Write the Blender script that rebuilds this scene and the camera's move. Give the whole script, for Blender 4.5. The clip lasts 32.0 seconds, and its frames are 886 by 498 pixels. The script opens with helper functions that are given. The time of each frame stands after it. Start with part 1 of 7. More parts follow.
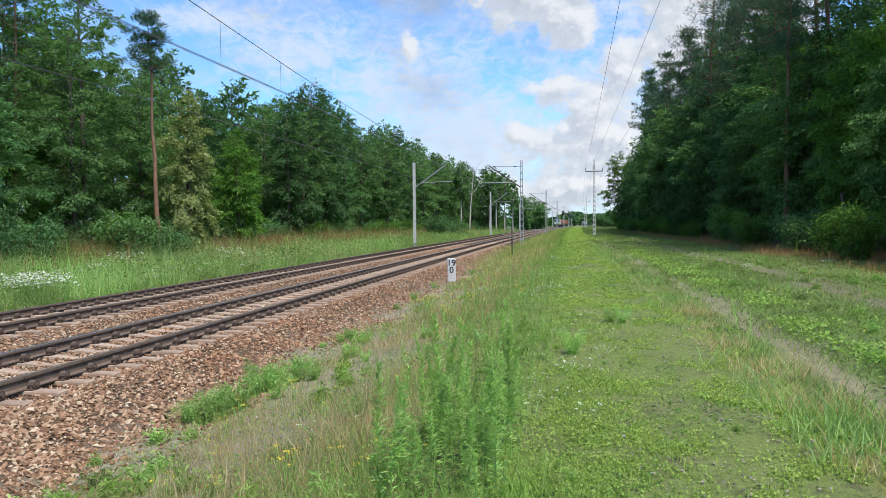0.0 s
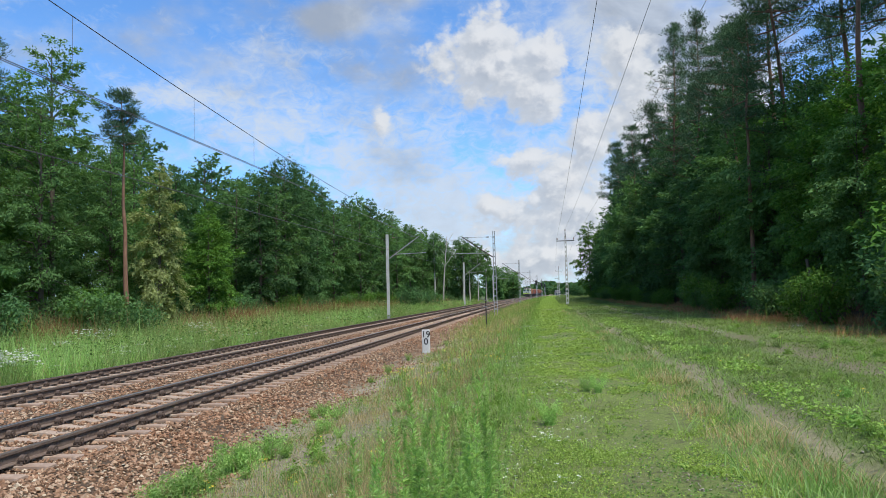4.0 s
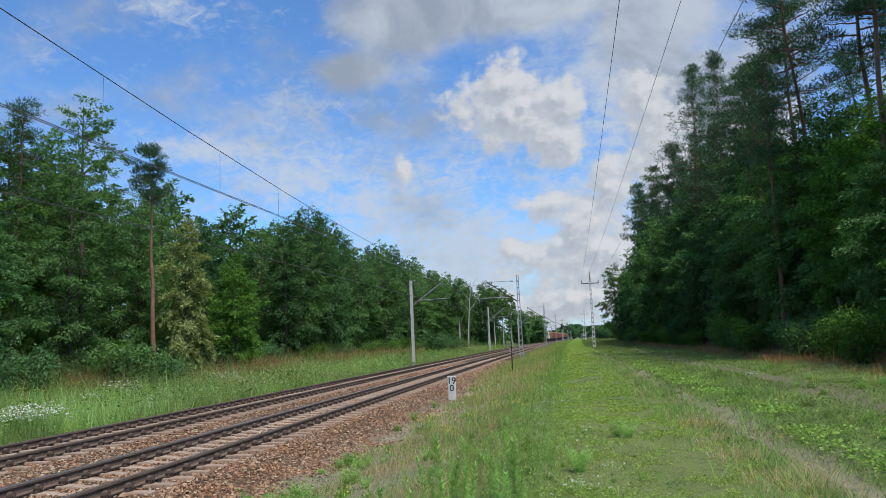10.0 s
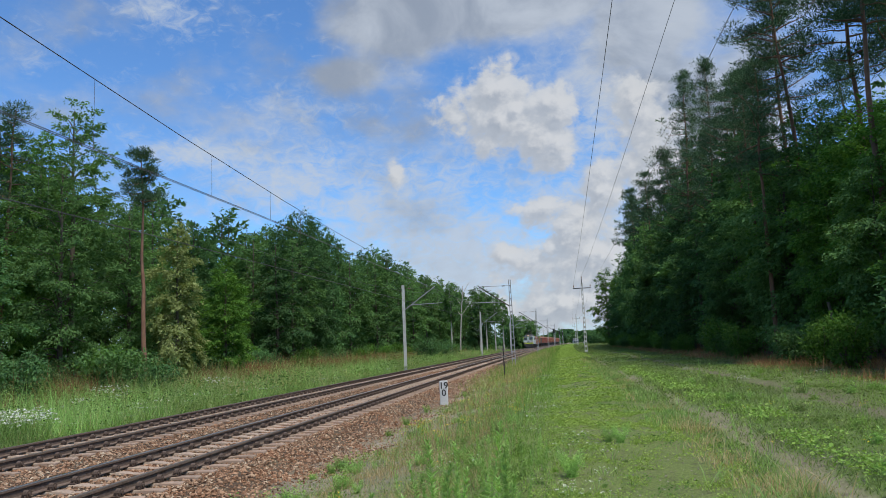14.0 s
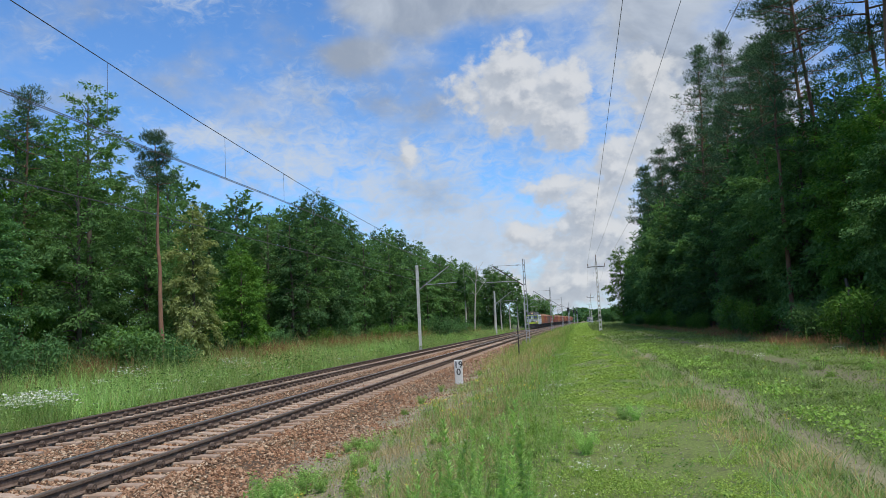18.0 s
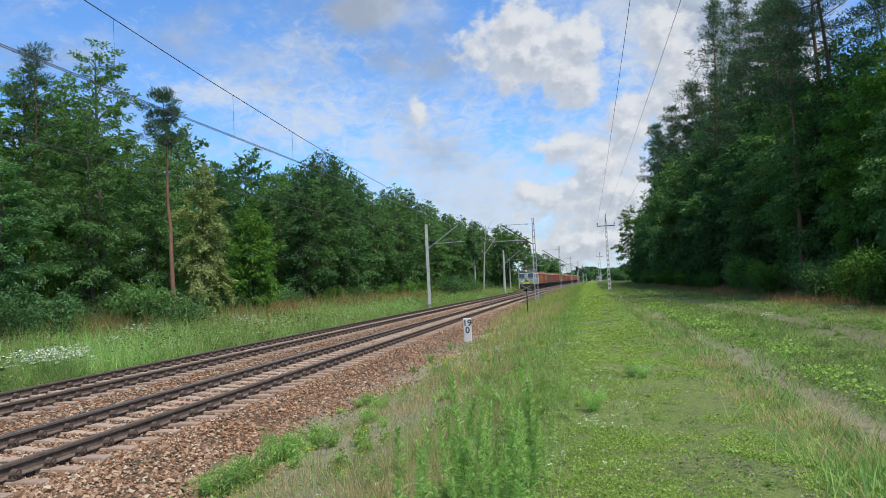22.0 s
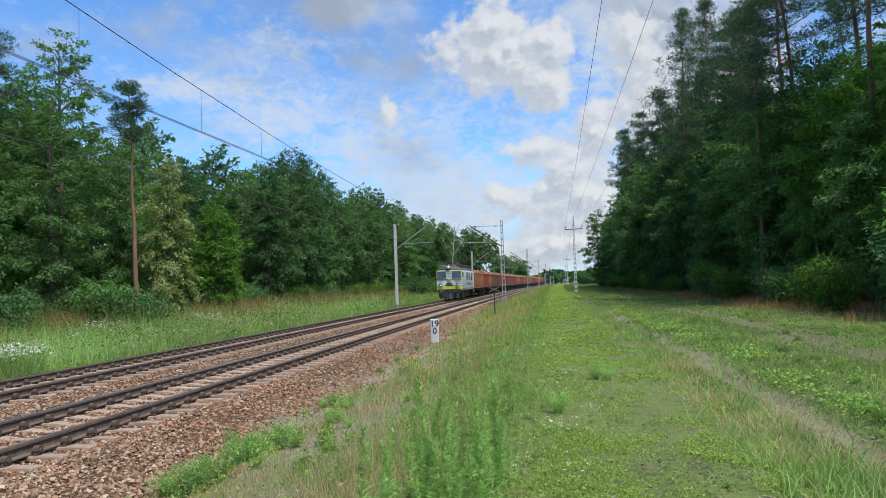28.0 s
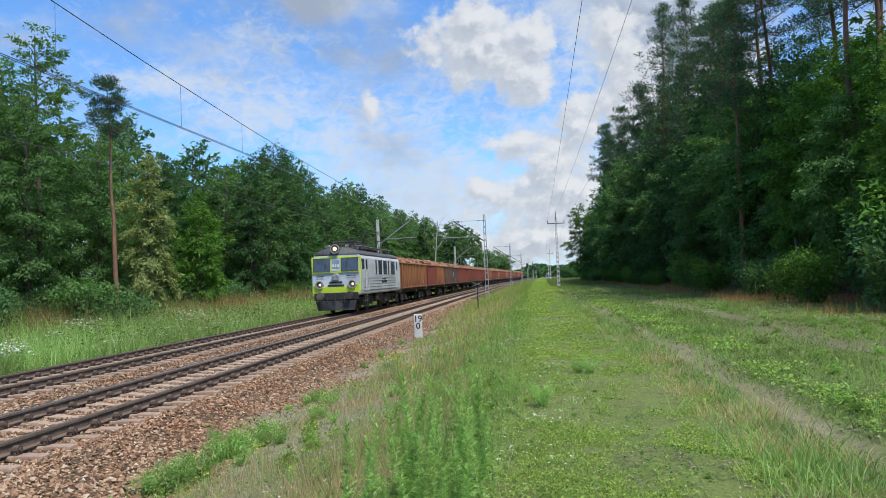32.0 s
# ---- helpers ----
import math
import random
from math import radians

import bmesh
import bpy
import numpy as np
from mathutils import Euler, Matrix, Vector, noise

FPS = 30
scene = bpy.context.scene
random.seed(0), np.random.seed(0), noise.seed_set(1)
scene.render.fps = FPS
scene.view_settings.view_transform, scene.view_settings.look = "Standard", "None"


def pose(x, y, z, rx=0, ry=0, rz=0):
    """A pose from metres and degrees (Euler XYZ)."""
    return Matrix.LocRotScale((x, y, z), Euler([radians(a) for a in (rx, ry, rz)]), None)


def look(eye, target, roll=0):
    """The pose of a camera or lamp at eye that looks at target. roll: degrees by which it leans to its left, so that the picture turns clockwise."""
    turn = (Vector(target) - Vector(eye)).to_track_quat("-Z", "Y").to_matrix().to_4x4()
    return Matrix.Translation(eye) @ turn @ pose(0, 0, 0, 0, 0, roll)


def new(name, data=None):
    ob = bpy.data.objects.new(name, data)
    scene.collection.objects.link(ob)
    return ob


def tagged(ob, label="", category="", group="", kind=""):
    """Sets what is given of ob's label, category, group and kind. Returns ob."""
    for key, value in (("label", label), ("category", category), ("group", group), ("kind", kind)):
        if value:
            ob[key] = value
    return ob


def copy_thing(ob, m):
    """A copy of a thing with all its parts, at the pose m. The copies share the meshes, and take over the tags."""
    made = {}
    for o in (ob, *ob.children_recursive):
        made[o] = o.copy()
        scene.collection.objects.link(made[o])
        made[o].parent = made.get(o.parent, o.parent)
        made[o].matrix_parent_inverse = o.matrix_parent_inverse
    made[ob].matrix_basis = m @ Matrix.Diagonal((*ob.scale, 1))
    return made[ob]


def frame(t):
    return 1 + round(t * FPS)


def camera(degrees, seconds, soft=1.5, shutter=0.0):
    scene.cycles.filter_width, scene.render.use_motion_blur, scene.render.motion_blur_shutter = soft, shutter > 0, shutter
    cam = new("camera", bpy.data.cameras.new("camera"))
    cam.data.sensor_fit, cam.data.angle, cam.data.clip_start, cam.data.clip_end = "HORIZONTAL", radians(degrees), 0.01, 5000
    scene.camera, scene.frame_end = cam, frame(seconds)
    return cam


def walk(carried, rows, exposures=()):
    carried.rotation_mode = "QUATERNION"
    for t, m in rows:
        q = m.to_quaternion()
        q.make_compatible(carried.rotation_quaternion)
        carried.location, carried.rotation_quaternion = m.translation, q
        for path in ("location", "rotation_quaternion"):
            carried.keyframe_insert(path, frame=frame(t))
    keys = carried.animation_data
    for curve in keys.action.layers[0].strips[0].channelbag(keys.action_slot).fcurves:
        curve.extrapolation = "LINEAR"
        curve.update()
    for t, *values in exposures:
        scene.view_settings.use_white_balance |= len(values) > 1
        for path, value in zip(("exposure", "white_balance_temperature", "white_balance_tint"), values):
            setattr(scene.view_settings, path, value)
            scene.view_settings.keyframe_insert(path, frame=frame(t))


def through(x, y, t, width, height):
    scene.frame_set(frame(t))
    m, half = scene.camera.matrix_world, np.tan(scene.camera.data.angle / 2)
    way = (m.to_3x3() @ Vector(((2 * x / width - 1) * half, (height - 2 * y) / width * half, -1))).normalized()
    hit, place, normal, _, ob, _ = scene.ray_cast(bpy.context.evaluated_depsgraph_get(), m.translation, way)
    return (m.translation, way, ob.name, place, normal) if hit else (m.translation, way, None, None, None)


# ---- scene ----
cam = camera(62.82, 32.0, soft=0.75)
EYE = (0.0, 0.0, 1.83)
# seconds, yaw, pitch, roll
TURNS = [
    (0, 9.37, -1.95, 0.60), (0.5, 10.24, -2.69, 0.26), (1, 11.37, -0.69, 0.15), (1.5, 11.70, 1.01, 0.05),
    (2, 11.22, 1.23, 0.81), (2.5, 9.90, 1.65, 1.18), (3, 8.69, 2.63, 1.25), (3.5, 7.86, 3.12, 1.37),
    (5.5, 6.42, 5.59, 1.31), (6, 6.25, 6.09, 0.88), (6.5, 5.94, 6.35, 0.85), (7, 6.38, 6.12, 1.46),
    (7.5, 7.68, 4.99, 1.32), (8, 9.08, 4.77, 1.24), (8.5, 9.55, 5.17, 1.22), (9, 9.52, 5.79, 1.37),
    (9.5, 9.33, 6.73, 1.70), (10, 9.26, 7.26, 2.52), (10.5, 9.00, 7.74, 2.69), (11, 8.49, 8.21, 2.40),
    (11.5, 7.90, 8.54, 2.17), (12, 7.51, 9.21, 2.05), (12.5, 7.49, 9.53, 2.28), (13, 7.77, 9.17, 2.51),
    (13.5, 8.25, 8.30, 2.55), (14, 8.64, 7.60, 2.50), (14.5, 8.72, 7.21, 2.36), (16.5, 9.33, 6.16, 3.31),
    (17, 9.36, 6.01, 2.99), (17.5, 9.68, 6.11, 2.87), (18, 9.77, 6.06, 2.90), (18.5, 9.29, 6.15, 2.75),
    (19, 9.09, 6.28, 2.82), (19.5, 9.47, 6.10, 2.86), (20, 10.02, 5.67, 2.53), (20.5, 10.30, 5.66, 2.71),
    (21, 10.37, 5.23, 3.18), (21.5, 10.32, 4.20, 2.95), (22, 10.49, 2.85, 2.77), (22.5, 10.74, 2.55, 3.02),
    (23, 10.37, 2.93, 2.76), (23.5, 8.27, 2.42, 2.06), (24, 5.81, 1.79, 1.64), (24.5, 4.99, 2.04, 1.24),
    (26.5, 4.59, 2.75, 1.70), (27, 5.92, 2.75, 1.91), (27.5, 7.27, 2.78, 2.06), (28, 7.96, 2.80, 1.93),
    (28.5, 8.02, 2.65, 1.85), (29, 7.81, 2.38, 1.65), (29.5, 7.33, 1.77, 1.71), (30, 6.65, 1.43, 1.80),
    (30.5, 6.26, 1.54, 1.95), (31, 6.07, 1.72, 2.04), (31.5, 6.00, 1.88, 2.26), (32, 6.63, 2.35, 2.35),
]
walk(cam, [(t, pose(*EYE, 90 + p, r, y)) for t, y, p, r in TURNS],
     exposures=[(0, 0.20), (2, 0.14), (5, -0.04), (9, -0.15), (13, -0.27), (17, -0.18), (20, -0.13), (23, 0.02), (28, 0.0), (32, 0.04)])

# ---------------------------------------------------------------- light
SUN_AZ, SUN_EL = 132.0, 61.0          # compass from +y towards +x, degrees


def world_sky():
    w = bpy.data.worlds.new("sky")
    scene.world = w
    w.use_nodes = True
    nt = w.node_tree
    nt.nodes.clear()
    N, L = nt.nodes.new, nt.links.new

    def m(op, a, b=None, c=None, clamp=False):
        n = N("ShaderNodeMath")
        n.operation, n.use_clamp = op, clamp
        for i, v in enumerate((a, b, c)):
            if v is None:
                continue
            if isinstance(v, (int, float)):
                n.inputs[i].default_value = v
            else:
                L(v, n.inputs[i])
        return n.outputs[0]

    def smooth(v, lo, hi):
        n = N("ShaderNodeMapRange")
        n.interpolation_type = "SMOOTHSTEP"
        L(v, n.inputs[0])
        n.inputs[1].default_value, n.inputs[2].default_value = lo, hi
        return n.outputs[0]

    def fbm(vec, scale, detail, rough, lac=2.0, dist=0.0):
        n = N("ShaderNodeTexNoise")
        n.inputs["Scale"].default_value, n.inputs["Detail"].default_value = scale, detail
        n.inputs["Roughness"].default_value, n.inputs["Lacunarity"].default_value = rough, lac
        n.inputs["Distortion"].default_value = dist
        L(vec, n.inputs["Vector"])
        return n.outputs["Fac"]

    def mix(f, a, b):
        n = N("ShaderNodeMix")
        n.data_type = "RGBA"
        L(f, n.inputs[0]) if not isinstance(f, (int, float)) else None
        for v, i in ((a, 6), (b, 7)):
            if isinstance(v, tuple):
                n.inputs[i].default_value = (*v, 1)
            else:
                L(v, n.inputs[i])
        return n.outputs[2]

    tc = N("ShaderNodeTexCoord")
    sep = N("ShaderNodeSeparateXYZ")
    L(tc.outputs["Generated"], sep.inputs[0])
    x, y, z = sep.outputs
    az = m("MULTIPLY", m("ARCTAN2", x, y), 57.29578)
    el = m("MULTIPLY", m("ARCSINE", z), 57.29578)

    sky = N("ShaderNodeTexSky")
    sky.sky_type, sky.sun_disc = "NISHITA", False
    sky.sun_elevation, sky.sun_rotation = radians(SUN_EL), radians(SUN_AZ)
    sky.air_density, sky.dust_density, sky.ozone_density = 1.0, 0.3, 1.6
    gain = N("ShaderNodeVectorMath")
    gain.operation = "MULTIPLY"
    L(sky.outputs[0], gain.inputs[0])
    gain.inputs[1].default_value = (0.104, 0.158, 0.214)

    def bank_field(azv, elv, banks, hard=1.0):
        """Soft mounds by bearing and elevation; where they overlap the higher one counts."""
        total = None
        for a0, e0, wa, we, k in banks:
            da = m("DIVIDE", m("SUBTRACT", azv, a0), wa)
            de = m("DIVIDE", m("SUBTRACT", elv, e0), we)
            q = m("ADD", m("MULTIPLY", da, da), m("MULTIPLY", de, de))
            g = m("MULTIPLY", m("EXPONENT", m("MULTIPLY", q, -hard)), k)
            total = g if total is None else m("SMOOTH_MAX", total, g, 0.25)
        return total

    def coords(azv, elv, sx, sy, w=3.7):
        n = N("ShaderNodeCombineXYZ")
        L(m("MULTIPLY", azv, sx), n.inputs[0])
        L(m("MULTIPLY", elv, sy), n.inputs[1])
        n.inputs[2].default_value = w
        return n.outputs[0]

    def cells(vec, scale):
        """Rounded heads, as on heaped clouds."""
        n = N("ShaderNodeTexVoronoi")
        n.feature = "SMOOTH_F1"
        n.inputs["Scale"].default_value, n.inputs["Smoothness"].default_value = scale, 0.35
        n.inputs["Detail"].default_value = 2.0
        L(vec, n.inputs["Vector"])
        return m("SUBTRACT", 0.86, n.outputs["Distance"])

    # heaped clouds: bearing, elevation, half width, half height, weight
    HEAPS = [(-3.4, 20.0, 2.4, 2.0, 1.0), (-7.0, 18.6, 2.2, 1.6, 0.85), (-3.2, 17.4, 4.0, 2.5, 1.05), (1.4, 17.8, 1.8, 2.0, 1.0), (0.2, 15.2, 2.6, 2.5, 1.0), (-11.8, 13.2, 0.8, 1.6, 0.8),
             (-0.8, 10.3, 2.6, 1.1, 0.9), (4.7, 11.6, 1.8, 1.9, 1.0), (2.4, 9.0, 3.4, 1.9, 1.0), (-3.0, 7.0, 1.9, 1.5, 0.85), (2.4, 6.0, 6.5, 2.6, 1.05), (7.3, 17.8, 2.0, 2.0, 1.0), (8.6, 13.5, 2.6, 4.0, 1.0), (0.5, 2.6, 10.0, 1.8, 0.95)]
    HEAPS_AROUND = [(15.0, 12.0, 5.0, 6.0, 0.85), (45.0, 18.0, 16.0, 8.0, 0.8), (-62.0, 18.0, 12.0, 5.0, 0.7), (90.0, 26.0, 20.0, 8.0, 0.7), (175.0, 34.0, 30.0, 9.0, 0.7), (-125.0, 26.0, 26.0, 8.0, 0.7)]
    SHEETS = [(-11.0, 25.0, 6.5, 2.9, 1.0), (-15.8, 21.3, 3.6, 1.5, 0.75), (0.5, 26.5, 9.0, 3.4, 1.1), (8.5, 22.5, 5.5, 4.0, 1.0), (12.0, 15.0, 5.0, 9.0, 0.9), (20.0, 34.0, 40.0, 7.0, 0.9)]
    VEILS = [(-26.5, 15.0, 5.5, 1.5, 1.15), (-20.0, 13.6, 7.0, 3.2, 0.95), (-12.5, 11.8, 8.0, 4.2, 0.95), (-7.0, 6.6, 9.0, 4.4, 1.25), (-29.5, 25.3, 4.0, 1.6, 0.75), (-19.0, 18.6, 7.0, 2.6, 0.5), (-38.0, 8.0, 12.0, 5.0, 0.5), (4.0, 8.0, 9.0, 9.0, 0.8),
             (5.0, 18.0, 3.0, 6.0, 0.8), (60.0, 12.0, 40.0, 8.0, 0.8), (-100.0, 14.0, 40.0, 8.0, 0.8), (180.0, 14.0, 60.0, 8.0, 0.8)]

    def heaps(azv, elv, detail):
        warp = fbm(coords(azv, elv, 0.35, 0.42, 5.1), 1.0, 3.0, 0.55)
        wa = m("ADD", azv, m("MULTIPLY", m("SUBTRACT", warp, 0.5), 2.4))
        big = cells(coords(wa, elv, 0.34, 0.42, 2.2), 1.0)
        small = cells(coords(azv, elv, 0.85, 1.0, 6.4), 1.0)
        fine = fbm(coords(azv, elv, 0.55, 0.7, 9.2), 1.0, detail, 0.62, 2.1, 0.3)
        mound = bank_field(azv, elv, HEAPS, 0.75)
        lump = m("ADD", m("ADD", m("MULTIPLY", big, 0.55), m("MULTIPLY", small, 0.26)), m("MULTIPLY", m("SUBTRACT", fine, 0.5), 1.0))
        return m("ADD", mound, m("MULTIPLY", m("SUBTRACT", lump, 0.12), smooth(mound, 0.04, 0.5)))

    f0 = heaps(az, el, 9.0)
    f1 = heaps(m("ADD", az, 0.55), m("ADD", el, 0.75), 6.0)
    around = m("ADD", bank_field(az, el, HEAPS_AROUND), m("MULTIPLY", m("SUBTRACT", fbm(coords(az, el, 0.2, 0.26), 1.0, 6.0, 0.58), 0.5), 1.4))
    cover = m("MAXIMUM", smooth(f0, 0.16, 0.56), smooth(around, 0.3, 0.7))
    lit = smooth(m("SUBTRACT", f0, f1), -0.34, 0.40)
    thick = smooth(f0, 0.35, 1.0)

    sheet = m("ADD", bank_field(az, el, SHEETS), m("MULTIPLY", m("SUBTRACT", fbm(coords(az, el, 0.13, 0.2, 8.1), 1.0, 8.0, 0.56), 0.5), 1.6))
    sheet_on = smooth(sheet, 0.0, 0.62)
    sheet_tone = smooth(fbm(coords(az, el, 0.11, 0.17, 1.3), 1.0, 7.0, 0.56, 2.0, 0.4), 0.36, 0.66)

    wisp = fbm(coords(az, el, 0.13, 0.3), 1.0, 8.0, 0.62, 2.0, 0.5)
    ripple = fbm(coords(az, el, 0.75, 1.15), 1.0, 5.0, 0.62, 2.1, 0.7)
    veil = m("ADD", m("ADD", bank_field(az, el, VEILS), m("MULTIPLY", m("SUBTRACT", wisp, 0.5), 1.3)), m("MULTIPLY", m("SUBTRACT", ripple, 0.5), 1.7))
    veil_on = m("MULTIPLY", smooth(veil, 0.10, 1.20), 0.9)
    haze = smooth(el, 7.0, -1.0)

    col = mix(m("MULTIPLY", haze, 0.75), gain.outputs[0], (0.58, 0.68, 0.82))
    col = mix(veil_on, col, (0.61, 0.70, 0.83))
    col = mix(m("MULTIPLY", sheet_on, 0.9), col, mix(sheet_tone, (0.36, 0.415, 0.50), (0.62, 0.68, 0.76)))
    cloud = mix(lit, (0.45, 0.50, 0.58), (0.77, 0.79, 0.82))
    cloud = mix(m("MULTIPLY", m("SUBTRACT", 1.0, thick), 0.5), cloud, (0.66, 0.71, 0.78))
    col = mix(m("MULTIPLY", cover, 0.94), col, cloud)
    bg = N("ShaderNodeBackground")
    L(col, bg.inputs[0])
    bg.inputs[1].default_value = 1.0
    out = N("ShaderNodeOutputWorld")
    L(bg.outputs[0], out.inputs[0])


world_sky()
sun = new("sun", bpy.data.lights.new("sun", "SUN"))
sun.data.energy, sun.data.angle, sun.data.color = 5.0, radians(11), (1.0, 0.96, 0.88)
_a, _e = radians(SUN_AZ), radians(SUN_EL)
sun.matrix_world = look((0, 0, 60), (-math.sin(_a) * math.cos(_e) * 10, -math.cos(_a) * math.cos(_e) * 10, 60 - math.sin(_e) * 10))
scene.view_settings.exposure = 0.0

# ---------------------------------------------------------------- materials


def material(name, rough=0.8, metal=0.0, spec=0.5):
    mt = bpy.data.materials.new(name)
    mt.use_nodes = True
    b = mt.node_tree.nodes["Principled BSDF"]
    b.inputs["Roughness"].default_value, b.inputs["Metallic"].default_value = rough, metal
    b.inputs["Specular IOR Level"].default_value = spec
    return mt, mt.node_tree, b


def ramp(nt, fac, stops):
    r = nt.nodes.new("ShaderNodeValToRGB")
    e = r.color_ramp.elements
    while len(e) < len(stops):
        e.new(0.5)
    for i, (p, c) in enumerate(stops):
        e[i].position, e[i].color = p, (*c, 1)
    nt.links.new(fac, r.inputs[0])
    return r.outputs[0]


def tex(nt, scale, detail=4.0, rough=0.6, coord="Object", stretch=(1, 1, 1)):
    tc = nt.nodes.new("ShaderNodeTexCoord")
    mp = nt.nodes.new("ShaderNodeMapping")
    mp.inputs["Scale"].default_value = stretch
    nt.links.new(tc.outputs[coord], mp.inputs[0])
    n = nt.nodes.new("ShaderNodeTexNoise")
    n.inputs["Scale"].default_value, n.inputs["Detail"].default_value, n.inputs["Roughness"].default_value = scale, detail, rough
    nt.links.new(mp.outputs[0], n.inputs["Vector"])
    return n.outputs["Fac"]


def blend(nt, fac, a, b, kind="MIX"):
    n = nt.nodes.new("ShaderNodeMix")
    n.data_type, n.blend_type = "RGBA", kind
    for v, i in ((fac, 0), (a, 6), (b, 7)):
        if isinstance(v, tuple):
            n.inputs[i].default_value = (*v, 1)
        elif isinstance(v, (int, float)):
            n.inputs[i].default_value = v
        else:
            nt.links.new(v, n.inputs[i])
    return n.outputs[2]


def bump(nt, b, height, strength=0.4, dist=0.02):
    n = nt.nodes.new("ShaderNodeBump")
    n.inputs["Strength"].default_value, n.inputs["Distance"].default_value = strength, dist
    nt.links.new(height, n.inputs["Height"])
    nt.links.new(n.outputs[0], b.inputs["Normal"])


def surface(name, dark, light, scale=6.0, rough=0.8, metal=0.0, relief=0.3, grime=None, spec=0.5, stretch=(1, 1, 1), vary=0.0):
    """A two-scale surface: fine grain between two colours, with larger stains."""
    mt, nt, b = material(name, rough, metal, spec)
    fine = tex(nt, scale, 6.0, 0.65, stretch=stretch)
    col = ramp(nt, fine, [(0.3, dark), (0.7, light)])
    big = tex(nt, scale * 0.12, 3.0, 0.6, stretch=stretch)
    if grime:
        col = blend(nt, ramp(nt, big, [(0.45, (0, 0, 0)), (0.68, (0.8, 0.8, 0.8))]), col, grime)
    if vary:
        info = nt.nodes.new("ShaderNodeObjectInfo")
        h = nt.nodes.new("ShaderNodeHueSaturation")
        mr = nt.nodes.new("ShaderNodeMapRange")
        mr.inputs[3].default_value, mr.inputs[4].default_value = 1 - vary, 1 + vary
        nt.links.new(info.outputs["Random"], mr.inputs[0])
        nt.links.new(mr.outputs[0], h.inputs["Value"])
        nt.links.new(col, h.inputs["Color"])
        col = h.outputs[0]
    nt.links.new(col, b.inputs["Base Color"])
    if relief:
        bump(nt, b, fine, relief, 0.01)
    return mt


def leafy(name, stops, through=0.42, rough=0.7, tint=None, spec=0.08, vary=(0.75, 1.25)):
    """Leaves and blades: colour by piece, a little by tree, light let through."""
    mt, nt, b = material(name, rough, 0.0, spec)
    g = nt.nodes.new("ShaderNodeNewGeometry")
    col = ramp(nt, g.outputs["Random Per Island"], stops)
    patch = tex(nt, 0.35, 3.0, 0.6, "Object")
    col = blend(nt, ramp(nt, patch, [(0.35, (0.0, 0.0, 0.0)), (0.7, (0.75, 0.75, 0.75))]), col,
                blend(nt, 1.0, col, tint or (0.75, 0.8, 0.7), "MULTIPLY"))
    info = nt.nodes.new("ShaderNodeObjectInfo")
    h = nt.nodes.new("ShaderNodeHueSaturation")
    mr = nt.nodes.new("ShaderNodeMapRange")
    mr.inputs[3].default_value, mr.inputs[4].default_value = vary
    nt.links.new(info.outputs["Random"], mr.inputs[0])
    nt.links.new(mr.outputs[0], h.inputs["Value"])
    nt.links.new(col, h.inputs["Color"])
    col = h.outputs[0]
    nt.links.new(col, b.inputs["Base Color"])
    t = nt.nodes.new("ShaderNodeBsdfTranslucent")
    nt.links.new(blend(nt, 1.0, col, (1.0, 1.0, 0.55), "MULTIPLY"), t.inputs[0])
    mx = nt.nodes.new("ShaderNodeMixShader")
    mx.inputs[0].default_value = through
    nt.links.new(b.outputs[0], mx.inputs[1])
    nt.links.new(t.outputs[0], mx.inputs[2])
    nt.links.new(mx.outputs[0], nt.nodes["Material Output"].inputs[0])
    return mt


def glow(name, colour, power):
    mt, nt, b = material(name, 0.3)
    b.inputs["Base Color"].default_value = (*colour, 1)
    b.inputs["Emission Color"].default_value = (*colour, 1)
    b.inputs["Emission Strength"].default_value = power
    return mt


M_LEAF_A = leafy("leaves_mid_green", [(0.0, (0.080, 0.165, 0.056)), (0.5, (0.112, 0.218, 0.074)), (1.0, (0.160, 0.285, 0.100))], vary=(0.72, 1.32))
M_LEAF_B = leafy("leaves_deep_green", [(0.0, (0.062, 0.140, 0.056)), (0.5, (0.088, 0.188, 0.072)), (1.0, (0.126, 0.240, 0.094))], vary=(0.72, 1.32))
M_LEAF_C = leafy("leaves_bright_green", [(0.0, (0.063, 0.161, 0.028)), (0.5, (0.112, 0.245, 0.042)), (1.0, (0.182, 0.329, 0.070))])
M_LEAF_Y = leafy("leaves_yellowish", [(0.0, (0.16, 0.205, 0.07)), (0.5, (0.25, 0.30, 0.115)), (1.0, (0.36, 0.40, 0.18))])
M_NEEDLE = leafy("pine_needles", [(0.0, (0.045, 0.092, 0.050)), (0.5, (0.075, 0.140, 0.076)), (1.0, (0.115, 0.195, 0.105))], 0.2, 0.6)
M_BARK = surface("grey_brown_bark", (0.05, 0.038, 0.028), (0.14, 0.11, 0.085), 9.0, 0.9, relief=0.8, stretch=(1, 1, 0.25))
M_PINEBARK = surface("orange_pine_bark", (0.11, 0.055, 0.032), (0.26, 0.135, 0.08), 7.0, 0.9, relief=0.8, grime=(0.12, 0.08, 0.06), stretch=(1, 1, 0.3))
M_BIRCH = surface("pale_birch_bark", (0.12, 0.11, 0.10), (0.62, 0.58, 0.52), 6.0, 0.8, relief=0.3, stretch=(1, 1, 2.5))
